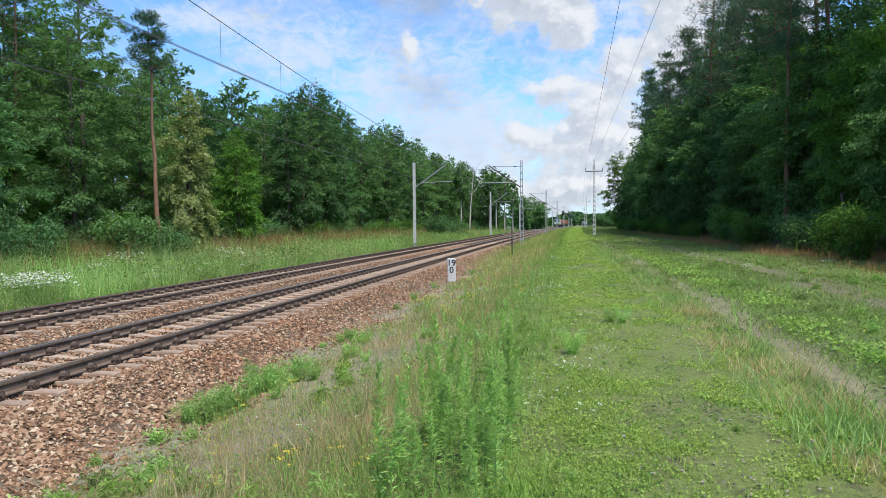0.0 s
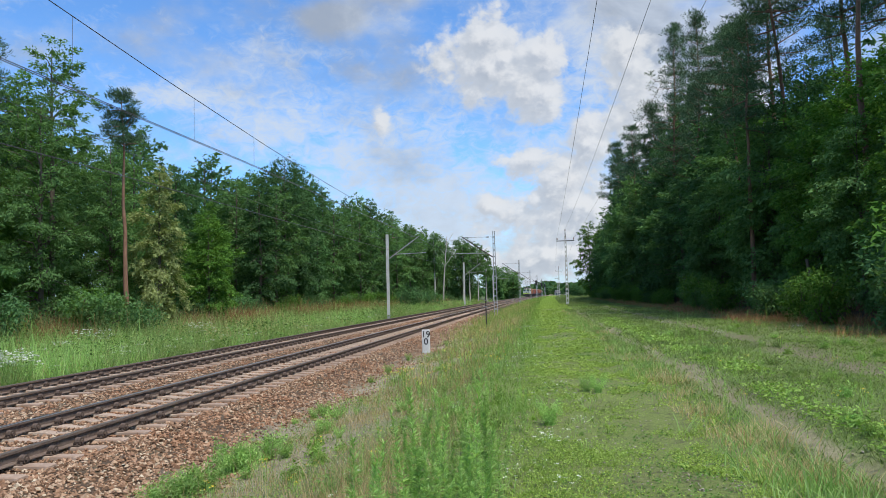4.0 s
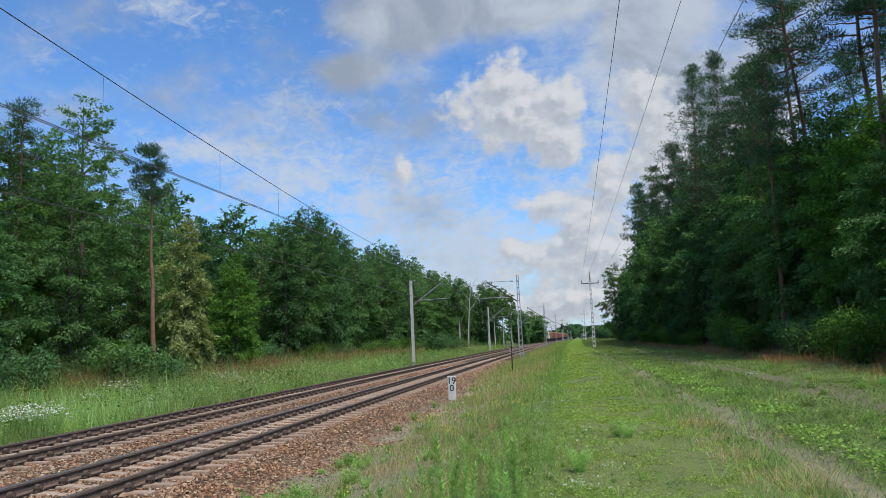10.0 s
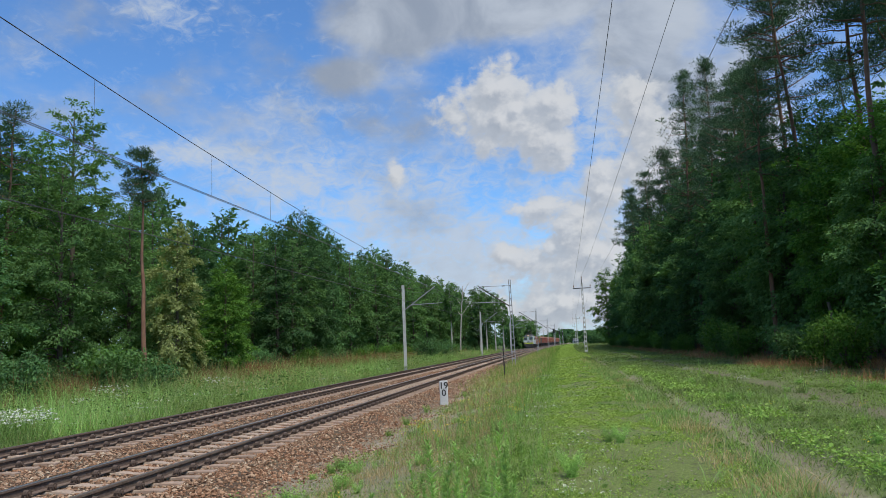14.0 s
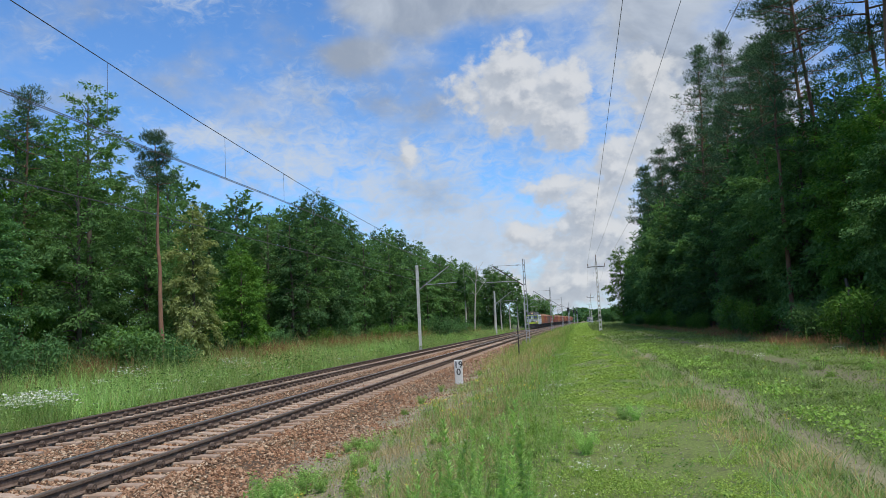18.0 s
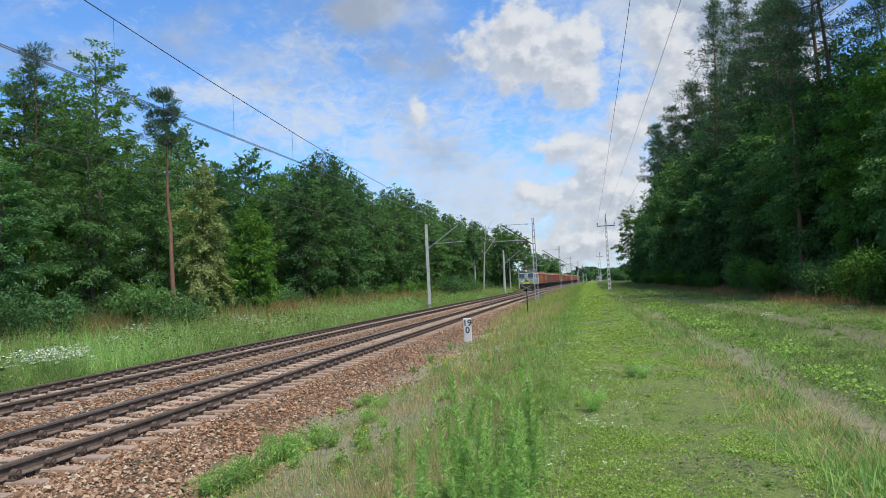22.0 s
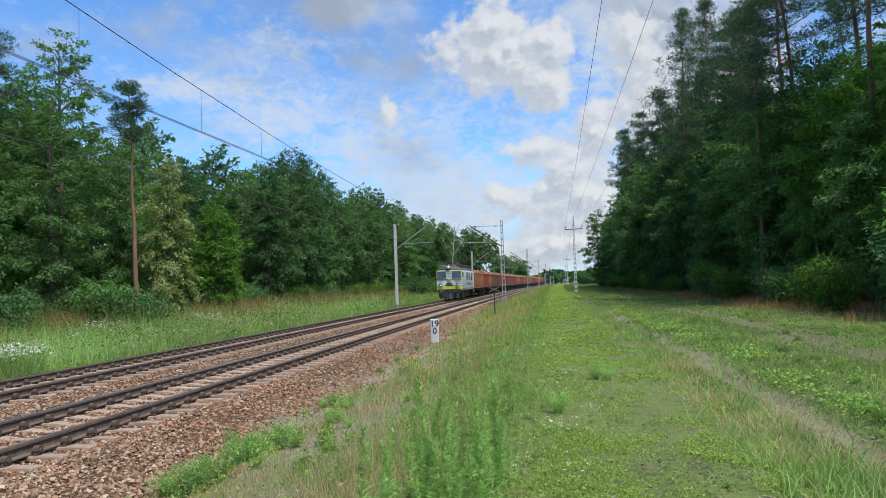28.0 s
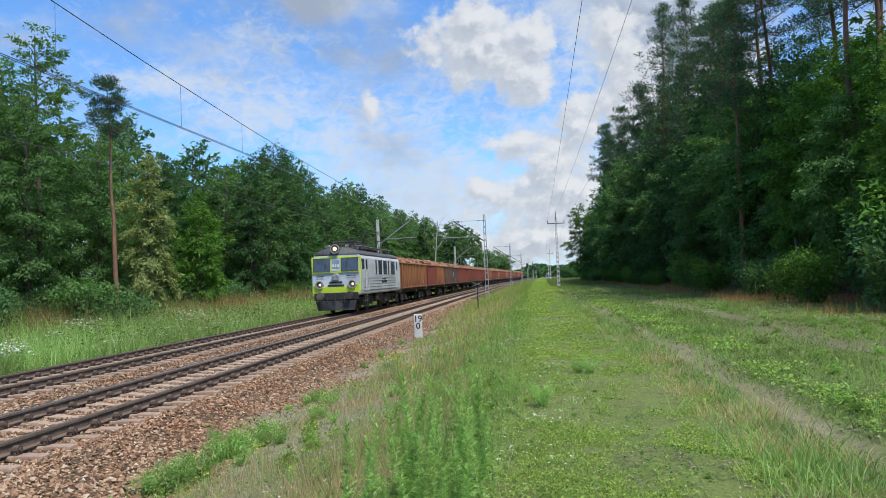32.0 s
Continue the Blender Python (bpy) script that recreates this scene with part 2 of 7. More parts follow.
M_LAWN = leafy("short_bright_grass", [(0.0, (0.19, 0.295, 0.055)), (0.5, (0.36, 0.49, 0.105)), (1.0, (0.46, 0.58, 0.16))], 0.45, 0.7, (0.72, 0.82, 0.95))
M_VERGE = leafy("tall_green_grass", [(0.0, (0.16, 0.285, 0.06)), (0.5, (0.25, 0.40, 0.09)), (1.0, (0.37, 0.50, 0.15))], 0.45, 0.7)
M_DRY = leafy("dry_straw_grass", [(0.0, (0.38, 0.26, 0.14)), (0.5, (0.56, 0.42, 0.235)), (1.0, (0.70, 0.59, 0.36))], 0.45, 0.8)
M_GREY = leafy("grey_green_herbs", [(0.0, (0.13, 0.195, 0.066)), (0.5, (0.20, 0.275, 0.10)), (1.0, (0.32, 0.375, 0.17))], 0.45, 0.8)
M_MEADOW = leafy("meadow_grass", [(0.0, (0.17, 0.30, 0.075)), (0.5, (0.30, 0.44, 0.14)), (1.0, (0.50, 0.58, 0.28))], 0.45, 0.7, (0.8, 0.76, 0.68))
M_WEED = leafy("tall_weed_leaves", [(0.0, (0.21, 0.39, 0.10)), (0.5, (0.32, 0.52, 0.15)), (1.0, (0.47, 0.64, 0.25))], 0.45, 0.6)
M_WHITE = surface("white_petals", (0.58, 0.59, 0.44), (0.80, 0.80, 0.68), 30.0, 0.7, relief=0.0)
M_YELLOW = surface("yellow_petals", (0.60, 0.42, 0.02), (0.80, 0.62, 0.05), 30.0, 0.7, relief=0.0)
M_RUSTRAIL = surface("rusty_rail_side", (0.075, 0.048, 0.035), (0.17, 0.118, 0.088), 18.0, 0.85, 0.0, 0.3, (0.16, 0.12, 0.09))
M_RAILTOP = surface("polished_rail_head", (0.30, 0.28, 0.26), (0.48, 0.46, 0.44), 20.0, 0.32, 0.9, 0.05)
M_RAILDULL = surface("brown_rail_head", (0.10, 0.075, 0.055), (0.20, 0.16, 0.12), 20.0, 0.5, 0.5, 0.1)
M_SLEEPER = surface("sandy_concrete_sleeper", (0.27, 0.19, 0.135), (0.46, 0.36, 0.275), 12.0, 0.95, relief=0.4, grime=(0.24, 0.155, 0.105), vary=0.12)
M_CLIP = surface("rusted_fastening", (0.05, 0.034, 0.026), (0.14, 0.095, 0.068), 30.0, 0.8, 0.2, 0.2)
M_CONCRETE = surface("weathered_concrete", (0.40, 0.40, 0.385), (0.58, 0.58, 0.56), 9.0, 0.9, relief=0.3, grime=(0.33, 0.32, 0.29))
M_GALV = surface("galvanised_steel", (0.30, 0.31, 0.32), (0.46, 0.47, 0.48), 14.0, 0.5, 0.5, 0.1, (0.33, 0.31, 0.29))
M_WIRE = surface("dark_wire", (0.05, 0.05, 0.055), (0.12, 0.115, 0.11), 20.0, 0.5, 0.6, 0.0)
M_BLACK = surface("black_paint", (0.012, 0.012, 0.013), (0.035, 0.034, 0.033), 12.0, 0.6, relief=0.1)
M_SIGNWHITE = surface("white_sign_paint", (0.46, 0.46, 0.44), (0.66, 0.66, 0.64), 10.0, 0.8, relief=0.15, grime=(0.45, 0.43, 0.40))
M_PORCELAIN = surface("brown_insulator", (0.10, 0.05, 0.03), (0.18, 0.09, 0.05), 8.0, 0.3, relief=0.0)
M_LOCOGREY = surface("pale_grey_loco_paint", (0.40, 0.44, 0.47), (0.52, 0.56, 0.59), 3.0, 0.45, relief=0.03, grime=(0.34, 0.36, 0.37), stretch=(1, 1, 0.5))
M_LIME = surface("lime_yellow_paint", (0.42, 0.58, 0.02), (0.54, 0.70, 0.03), 4.0, 0.45, relief=0.03, grime=(0.42, 0.52, 0.04))
M_ROOF = surface("dark_grey_roof", (0.045, 0.045, 0.05), (0.10, 0.10, 0.105), 5.0, 0.7, relief=0.1)
M_UNDER = surface("grimy_underframe", (0.016, 0.015, 0.015), (0.065, 0.058, 0.052), 9.0, 0.8, relief=0.3, grime=(0.13, 0.11, 0.095))
M_WHEEL = surface("worn_wheel_steel", (0.06, 0.05, 0.045), (0.20, 0.18, 0.165), 9.0, 0.5, 0.6, 0.1)
# glass base colour raised to grey-blue, standing in for reflected sky
M_GLASS = surface("sky_tinted_window_glass", (0.035, 0.045, 0.055), (0.07, 0.088, 0.105), 2.0, 0.06, relief=0.0, spec=0.8)
M_LAMP = glow("lit_headlamp", (1.0, 0.66, 0.38), 0.75)
M_LOAD = surface("brown_scrap_load", (0.11, 0.05, 0.028), (0.34, 0.19, 0.11), 3.0, 0.95, relief=0.9)
WAGON_PAINTS = [surface(n, d, l, 5.0, 0.85, relief=0.2, grime=g, stretch=(1, 1, 0.12)) for n, d, l, g in (
    ("orange_rust_paint", (0.16, 0.06, 0.022), (0.40, 0.18, 0.065), (0.11, 0.04, 0.02)),
    ("dark_red_paint", (0.135, 0.028, 0.02), (0.25, 0.055, 0.04), (0.16, 0.07, 0.045)),
    ("red_brown_paint", (0.12, 0.032, 0.022), (0.25, 0.075, 0.045), (0.085, 0.035, 0.026)),
    ("dull_brown_paint", (0.10, 0.052, 0.04), (0.17, 0.095, 0.07), (0.07, 0.045, 0.035)),
    ("grey_black_paint", (0.04, 0.038, 0.038), (0.09, 0.082, 0.078), (0.10, 0.055, 0.04)))]


def ballast_material(name):
    """Crushed stone: a colour for each stone."""
    mt, nt, b = material(name, 0.95, 0, 0.2)
    g = nt.nodes.new("ShaderNodeNewGeometry")
    col = ramp(nt, g.outputs["Random Per Island"], [(0.0, (0.080, 0.050, 0.030)), (0.25, (0.185, 0.106, 0.062)), (0.55, (0.29, 0.172, 0.104)), (0.82, (0.375, 0.25, 0.16)), (1.0, (0.48, 0.395, 0.28))])
    big = tex(nt, 0.5, 3.0)
    col = blend(nt, ramp(nt, big, [(0.42, (0, 0, 0)), (0.62, (0.7, 0.7, 0.7))]), col, blend(nt, 1.0, col, (0.95, 0.76, 0.66), "MULTIPLY"))
    nt.links.new(col, b.inputs["Base Color"])
    bump(nt, b, tex(nt, 60.0), 0.3, 0.01)
    return mt


M_STONE = ballast_material("crushed_stone")


def ground_material():
    """Soil, worn grass and gravel in strips along the line; stone and lawn include gap shade."""
    mt, nt, b = material("ground_cover", 0.95, 0, 0.2)
    tc = nt.nodes.new("ShaderNodeTexCoord")
    at = nt.nodes.new("ShaderNodeAttribute")
    at.attribute_name = "across"
    across = at.outputs["Fac"]
    wob = nt.nodes.new("ShaderNodeMath")
    wob.operation = "MULTIPLY_ADD"
    nt.links.new(tex(nt, 0.5, 4.0), wob.inputs[0])
    wob.inputs[1].default_value = 1.3
    nt.links.new(across, wob.inputs[2])
    pos = nt.nodes.new("ShaderNodeMapRange")
    pos.inputs[1].default_value, pos.inputs[2].default_value = -20.0 + 0.65, 20.0 + 0.65
    nt.links.new(wob.outputs[0], pos.inputs[0])

    def at_x(v):
        return (v + 20.0) / 40.0
    # lawn and stone are darkened: the shade of gaps is put into the colour
    lawn, soil, stone = (0.15, 0.19, 0.055), (0.31, 0.265, 0.195), (0.09, 0.06, 0.04)
    zones = ramp(nt, pos.outputs[0], [(at_x(-16.0), (0.085, 0.13, 0.04)), (at_x(-14.2), (0.14, 0.15, 0.07)), (at_x(-13.6), stone), (at_x(-5.2), stone), (at_x(-4.5), soil), (at_x(-3.2), (0.28, 0.25, 0.16)),
                                         (at_x(-1.6), (0.14, 0.165, 0.06)), (at_x(-0.4), lawn), (at_x(1.9), lawn), (at_x(2.5), (0.14, 0.175, 0.06)), (at_x(2.9), (0.26, 0.225, 0.15)), (at_x(3.2), (0.125, 0.18, 0.05)),
                                         (at_x(5.4), (0.125, 0.18, 0.05)), (at_x(6.0), (0.17, 0.145, 0.10)), (at_x(7.0), (0.13, 0.185, 0.05)), (at_x(9.6), (0.15, 0.15, 0.07)), (at_x(11.5), (0.16, 0.095, 0.055)), (at_x(13.0), (0.07, 0.05, 0.03))])
    patches = ramp(nt, tex(nt, 1.1, 6.0, 0.7), [(0.48, (0, 0, 0)), (0.62, (0.9, 0.9, 0.9))])
    col = blend(nt, patches, zones, blend(nt, 0.42, zones, (0.17, 0.145, 0.085)))
    spots = ramp(nt, tex(nt, 4.5, 5.0, 0.75), [(0.54, (0, 0, 0)), (0.64, (0.9, 0.9, 0.9))])
    col = blend(nt, spots, col, blend(nt, 0.7, col, (0.075, 0.06, 0.045)))
    fine = tex(nt, 26.0, 6.0, 0.75)
    col = blend(nt, 0.75, col, ramp(nt, fine, [(0.3, (0.42, 0.42, 0.40)), (0.7, (1.35, 1.35, 1.3))]), "MULTIPLY")
    nt.links.new(col, b.inputs["Base Color"])
    bump(nt, b, fine, 0.7, 0.03)
    return mt


M_GROUND = ground_material()

# ---------------------------------------------------------------- plan
# Rail tops lie at z = 0; the line runs along +y and bends gently to the right.
NEAR_X, FAR_X, GAUGE = -7.42, -11.48, 1.507


def bend(y):
    if y <= 0:
        return 0.0
    return 6.8e-5 * y * y if y < 250 else 4.25 + 0.034 * (y - 250)


def slope(y):
    return 0.0 if y <= 0 else (1.36e-4 * y if y < 250 else 0.034)


GX = [-4000, -60, -40, -27, -18, -15.4, -14.4, -13.5, -5.75, -4.75, -4.1, -2.6, -1.2, 0.0, 1.9, 2.4, 2.85, 3.3, 4.5, 5.7, 6.1, 6.5, 9, 12, 20, 60, 4000]
GZ = [0.3, 0.5, 0.4, 0.05, -0.38, -0.52, -0.50, -0.232, -0.232, -0.52, -0.48, -0.22, 0.06, 0.20, 0.24, 0.25, 0.16, 0.26, 0.27, 0.27, 0.22, 0.28, 0.32, 0.42, 0.5, 0.6, 0.6]


def ground_z(x, y):
    """Height of the ground; x, y may be arrays."""
    x, y = np.asarray(x, float), np.asarray(y, float)
    yc = np.clip(y, 0, None)
    b = np.where(yc < 250, 6.8e-5 * yc * yc, 4.25 + 0.034 * (yc - 250))
    u = x - b
    z = np.interp(u, GX, GZ)
    rough = np.where((u > -13.6) & (u < -5.6), 0.0, 1.0)
    lump = 0.035 * np.sin(1.7 * x + 0.9 * np.sin(0.8 * y)) * np.sin(1.1 * y + 1.3) + 0.02 * np.sin(4.1 * x + 2.0) * np.sin(3.3 * y)
    far = np.clip((np.hypot(x, y) - 300) / 300, 0, 1)
    return (z + rough * lump) * (1 - far) + far * -0.4


def poly(name, V, F, mats, smooth=False, idx=None):
    """A mesh from an array of corners and one of equal-sided faces."""
    V, F = np.asarray(V, np.float32), np.asarray(F, np.int32)
    me = bpy.data.meshes.new(name)
    n, k = F.shape
    me.vertices.add(len(V))
    me.vertices.foreach_set("co", V.ravel())
    me.loops.add(n * k)
    me.loops.foreach_set("vertex_index", F.ravel())
    me.polygons.add(n)
    me.polygons.foreach_set("loop_start", np.arange(0, n * k, k, dtype=np.int32))
    for mt in (mats if isinstance(mats, (list, tuple)) else [mats]):
        me.materials.append(mt)
    if idx is not None:
        me.polygons.foreach_set("material_index", np.asarray(idx, np.int32))
    me.polygons.foreach_set("use_smooth", np.full(n, smooth, bool))
    me.update(calc_edges=True)
    return me


def finish(bm, name, mats, smooth=False):
    me = bpy.data.meshes.new(name)
    bmesh.ops.recalc_face_normals(bm, faces=bm.faces)
    bm.to_mesh(me)
    bm.free()
    for mt in (mats if isinstance(mats, (list, tuple)) else [mats]):
        me.materials.append(mt)
    if smooth:
        me.polygons.foreach_set("use_smooth", np.ones(len(me.polygons), bool))
    return me


def thing(name, label, category, group="", kind="", at=None):
    ob = tagged(new(name), label, category, group, kind)
    if at is not None:
        ob.matrix_world = at
    return ob


def part(name, data, mat, parent, label="", smooth=False, at=None):
    """One mesh object under a thing or a part; data is a bmesh or a mesh."""
    me = finish(data, name, mat, smooth) if isinstance(data, bmesh.types.BMesh) else data
    ob = new(name, me)
    ob.parent = parent
    if at is not None:
        ob.matrix_basis = at
    if label:
        ob["label"] = label
    return ob


def box(bm, c, s, rot=None, bevel=0.0):
    m = Matrix.Translation(c) @ (rot if rot is not None else Matrix.Identity(4)) @ Matrix.Diagonal((*s, 1))
    r = bmesh.ops.create_cube(bm, size=1.0, matrix=m)
    if bevel:
        vs = set(r["verts"])
        es = [e for e in bm.edges if e.verts[0] in vs and e.verts[1] in vs]
        bmesh.ops.bevel(bm, geom=es, offset=bevel, segments=1, affect="EDGES")
    return bm


def rod(bm, p0, p1, r0, r1=None, n=8):
    p0, p1 = Vector(p0), Vector(p1)
    d = p1 - p0
    m = Matrix.Translation((p0 + p1) / 2) @ d.to_track_quat("Z", "Y").to_matrix().to_4x4()
    bmesh.ops.create_cone(bm, cap_ends=True, segments=n, radius1=r0, radius2=r0 if r1 is None else r1, depth=d.length, matrix=m)
    return bm


def tube(path, radius, n=5):
    """Corners and faces of a tube along a path (m, 3); radius a number or one a point."""
    P = np.asarray(path, float)
    m = len(P)
    T = np.gradient(P, axis=0)
    T /= np.linalg.norm(T, axis=1)[:, None] + 1e-9
    ref = np.where(np.abs(T[:, 2:3]) > 0.9, np.array([[1.0, 0, 0]]), np.array([[0, 0, 1.0]]))
    A = np.cross(T, ref)
    A /= np.linalg.norm(A, axis=1)[:, None] + 1e-9
    B = np.cross(T, A)
    a = np.linspace(0, 2 * np.pi, n, endpoint=False)
    R = np.broadcast_to(np.asarray(radius, float), (m,))[:, None, None]
    V = P[:, None] + R * (np.cos(a)[None, :, None] * A[:, None] + np.sin(a)[None, :, None] * B[:, None])
    i, j = np.meshgrid(np.arange(m - 1), np.arange(n), indexing="ij")
    j2 = (j + 1) % n
    F = np.stack([i * n + j, i * n + j2, (i + 1) * n + j2, (i + 1) * n + j], -1).reshape(-1, 4)
    return V.reshape(-1, 3), F


def join(pieces):
    V, F, o = [], [], 0
    for v, f in pieces:
        V.append(v)
        F.append(f + o)
        o += len(v)
    return np.concatenate(V), np.concatenate(F)


# ---------------------------------------------------------------- ground
def build_ground():
    us = sorted(set(GX + list(np.arange(-40, -14, 2.0)) + list(np.arange(-14, 14, 0.4)) + list(np.arange(14, 60, 4.0)) + [-2000, -800, -300, -120, 120, 300, 800, 2000]))
    ys = [-4000, -1500, -500, -150, -60] + list(np.arange(-30, 0, 3.0)) + list(np.arange(0, 60, 0.6)) + list(np.arange(60, 260, 4.0)) + [260, 280, 300, 340, 400, 500, 600, 800, 1200, 2000, 4000]
    U, Y = np.meshgrid(np.array(us, float), np.array(ys, float))
    B = np.vectorize(bend)(np.clip(Y, 0, 600))
    X = U + B
    Z = ground_z(X, Y)
    V = np.stack([X, Y, Z], -1).reshape(-1, 3)
    n, m = len(ys), len(us)
    i, j = np.meshgrid(np.arange(n - 1), np.arange(m - 1), indexing="ij")
    F = np.stack([i * m + j, i * m + j + 1, (i + 1) * m + j + 1, (i + 1) * m + j], -1).reshape(-1, 4)
    me = poly("ground", V, F, M_GROUND, True)
    a = me.attributes.new("across", "FLOAT", "POINT")
    a.data.foreach_set("value", U.ravel().astype(np.float32))
    return tagged(new("ground", me), "grassy ground with worn soil strips beside the railway", "ground", kind="structure")


build_ground()


# ---------------------------------------------------------------- railway tracks
RAIL_PROFILE = [(-0.07, -0.172), (0.07, -0.172), (0.07, -0.160), (0.012, -0.142), (0.009, -0.055), (0.036, -0.040), (0.036, -0.008), (0.028, 0.0), (-0.028, 0.0), (-0.036, -0.008), (-0.036, -0.040), (-0.009, -0.055), (-0.012, -0.142), (-0.07, -0.160)]
SLEEPER_STEP, SLEEPER_PHASE = 0.566, 8.04


def rail_mesh(x0, mats):
    ys = list(np.arange(-24, 150, 2.0)) + list(np.arange(150, 900, 10.0))
    P = np.array(RAIL_PROFILE)
    k = len(P)
    V = np.array([[(x0 + bend(y) + a, y, b) for a, b in P] for y in ys]).reshape(-1, 3)
    i, j = np.meshgrid(np.arange(len(ys) - 1), np.arange(k), indexing="ij")
    j2 = (j + 1) % k
    F = np.stack([i * k + j, i * k + j2, (i + 1) * k + j2, (i + 1) * k + j], -1).reshape(-1, 4)
    top = np.isin(j.ravel(), (6, 7, 8)).astype(int)
    return poly("rail", V, F, mats, False, top)


def sleeper_mesh():
    bm = bmesh.new()
    # a trough-backed sleeper: high seats, lower waist
    xs = [(-1.30, 0.0), (-1.27, 0.0), (-0.45, 0.0), (-0.30, -0.025), (0.30, -0.025), (0.45, 0.0), (1.27, 0.0), (1.30, -0.01)]
    rings = []
    for x, dz in xs:
        rings.append([bm.verts.new((x, a, b + dz * (b > -0.1))) for a, b in ((-0.12, -0.2), (0.12, -0.2), (0.088, -0.012), (0.076, 0.0), (-0.076, 0.0), (-0.088, -0.012))])
    for r, q in zip(rings, rings[1:]):
        for i in range(6):
            bm.faces.new((r[i], r[(i + 1) % 6], q[(i + 1) % 6], q[i]))
    bm.faces.new(rings[0])
    bm.faces.new(rings[-1])
    return finish(bm, "sleeper", M_SLEEPER)


def fastening_mesh():
    """Base plate, two rail clamps with spring washers and nuts."""
    bm = bmesh.new()
    box(bm, (0, 0, 0.008), (0.34, 0.15, 0.016), bevel=0.004)
    for s in (-1, 1):
        box(bm, (s * 0.095, 0, 0.034), (0.055, 0.10, 0.04), bevel=0.008)
        rod(bm, (s * 0.105, 0, 0.05), (s * 0.105, 0, 0.066), 0.05, 0.05, 10)
        rod(bm, (s * 0.105, 0, 0.062), (s * 0.105, 0, 0.095), 0.034, 0.032, 6)
        rod(bm, (s * 0.105, 0, 0.095), (s * 0.105, 0, 0.118), 0.014, 0.014, 6)
        rod(bm, (s * 0.10, 0, 0.062), (s * 0.175, 0, 0.062), 0.062, 0.058, 12)
        rod(bm, (s * 0.175, 0, 0.062), (s * 0.195, 0, 0.062), 0.034, 0.03, 8)
        for e in (-0.055, 0.055):
            rod(bm, (s * 0.14, e, 0.016), (s * 0.14, e, 0.04), 0.018, 0.015, 6)
    return finish(bm, "rail_fastening", M_CLIP)


SLEEPER_MESH, FASTENING_MESH = sleeper_mesh(), fastening_mesh()


def build_track(name, x0, phase, near_head, far_head, label):
    tr = thing(name, label, "railway track", kind="structure")
    for s, mt in ((1, near_head), (-1, far_head)):
        part("rail", rail_mesh(x0 + s * GAUGE / 2, [M_RUSTRAIL, mt]), None, tr)
    rng = random.Random(len(name))
    first = phase - SLEEPER_STEP * 22
    count = 150
    for i in range(count):
        y = first + i * SLEEPER_STEP
        m = pose(x0 + bend(y) + rng.uniform(-0.015, 0.015), y, -0.182 + rng.uniform(-0.006, 0.004), 0, 0, -math.degrees(slope(y)) + rng.uniform(-0.5, 0.5))
        ob = new("sleeper", SLEEPER_MESH)
        ob.parent, ob.matrix_basis = tr, m
        if i < 75:
            for s in (1, -1):
                cl = new("rail_fastening", FASTENING_MESH)
                cl.parent, cl.matrix_basis = tr, pose(x0 + bend(y) + s * GAUGE / 2, y, -0.180, 0, 0, rng.uniform(-2, 2))
    # the far rest of the sleepers
    bm = bmesh.new()
    for i in range(count, 560):
        y = first + i * SLEEPER_STEP
        box(bm, (x0 + bend(y), y, -0.26), (2.6, 0.2, 0.16))
    part("sleepers_far", bm, M_SLEEPER, tr)["kind"] = "stuff"
    bm = bmesh.new()
    for i in range(75, 240):
        y = first + i * SLEEPER_STEP
        for s in (1, -1):
            box(bm, (x0 + bend(y) + s * GAUGE / 2, y, -0.14), (0.32, 0.13, 0.07))
    part("fastenings_far", bm, M_CLIP, tr)["kind"] = "stuff"


build_track("track_1", NEAR_X, SLEEPER_PHASE, M_RAILDULL, M_RAILTOP, "near railway track with rusty rails on concrete sleepers")
build_track("track_2", FAR_X, SLEEPER_PHASE + 0.2, M_RAILDULL, M_RAILDULL, "far railway track with rusty rails on concrete sleepers")


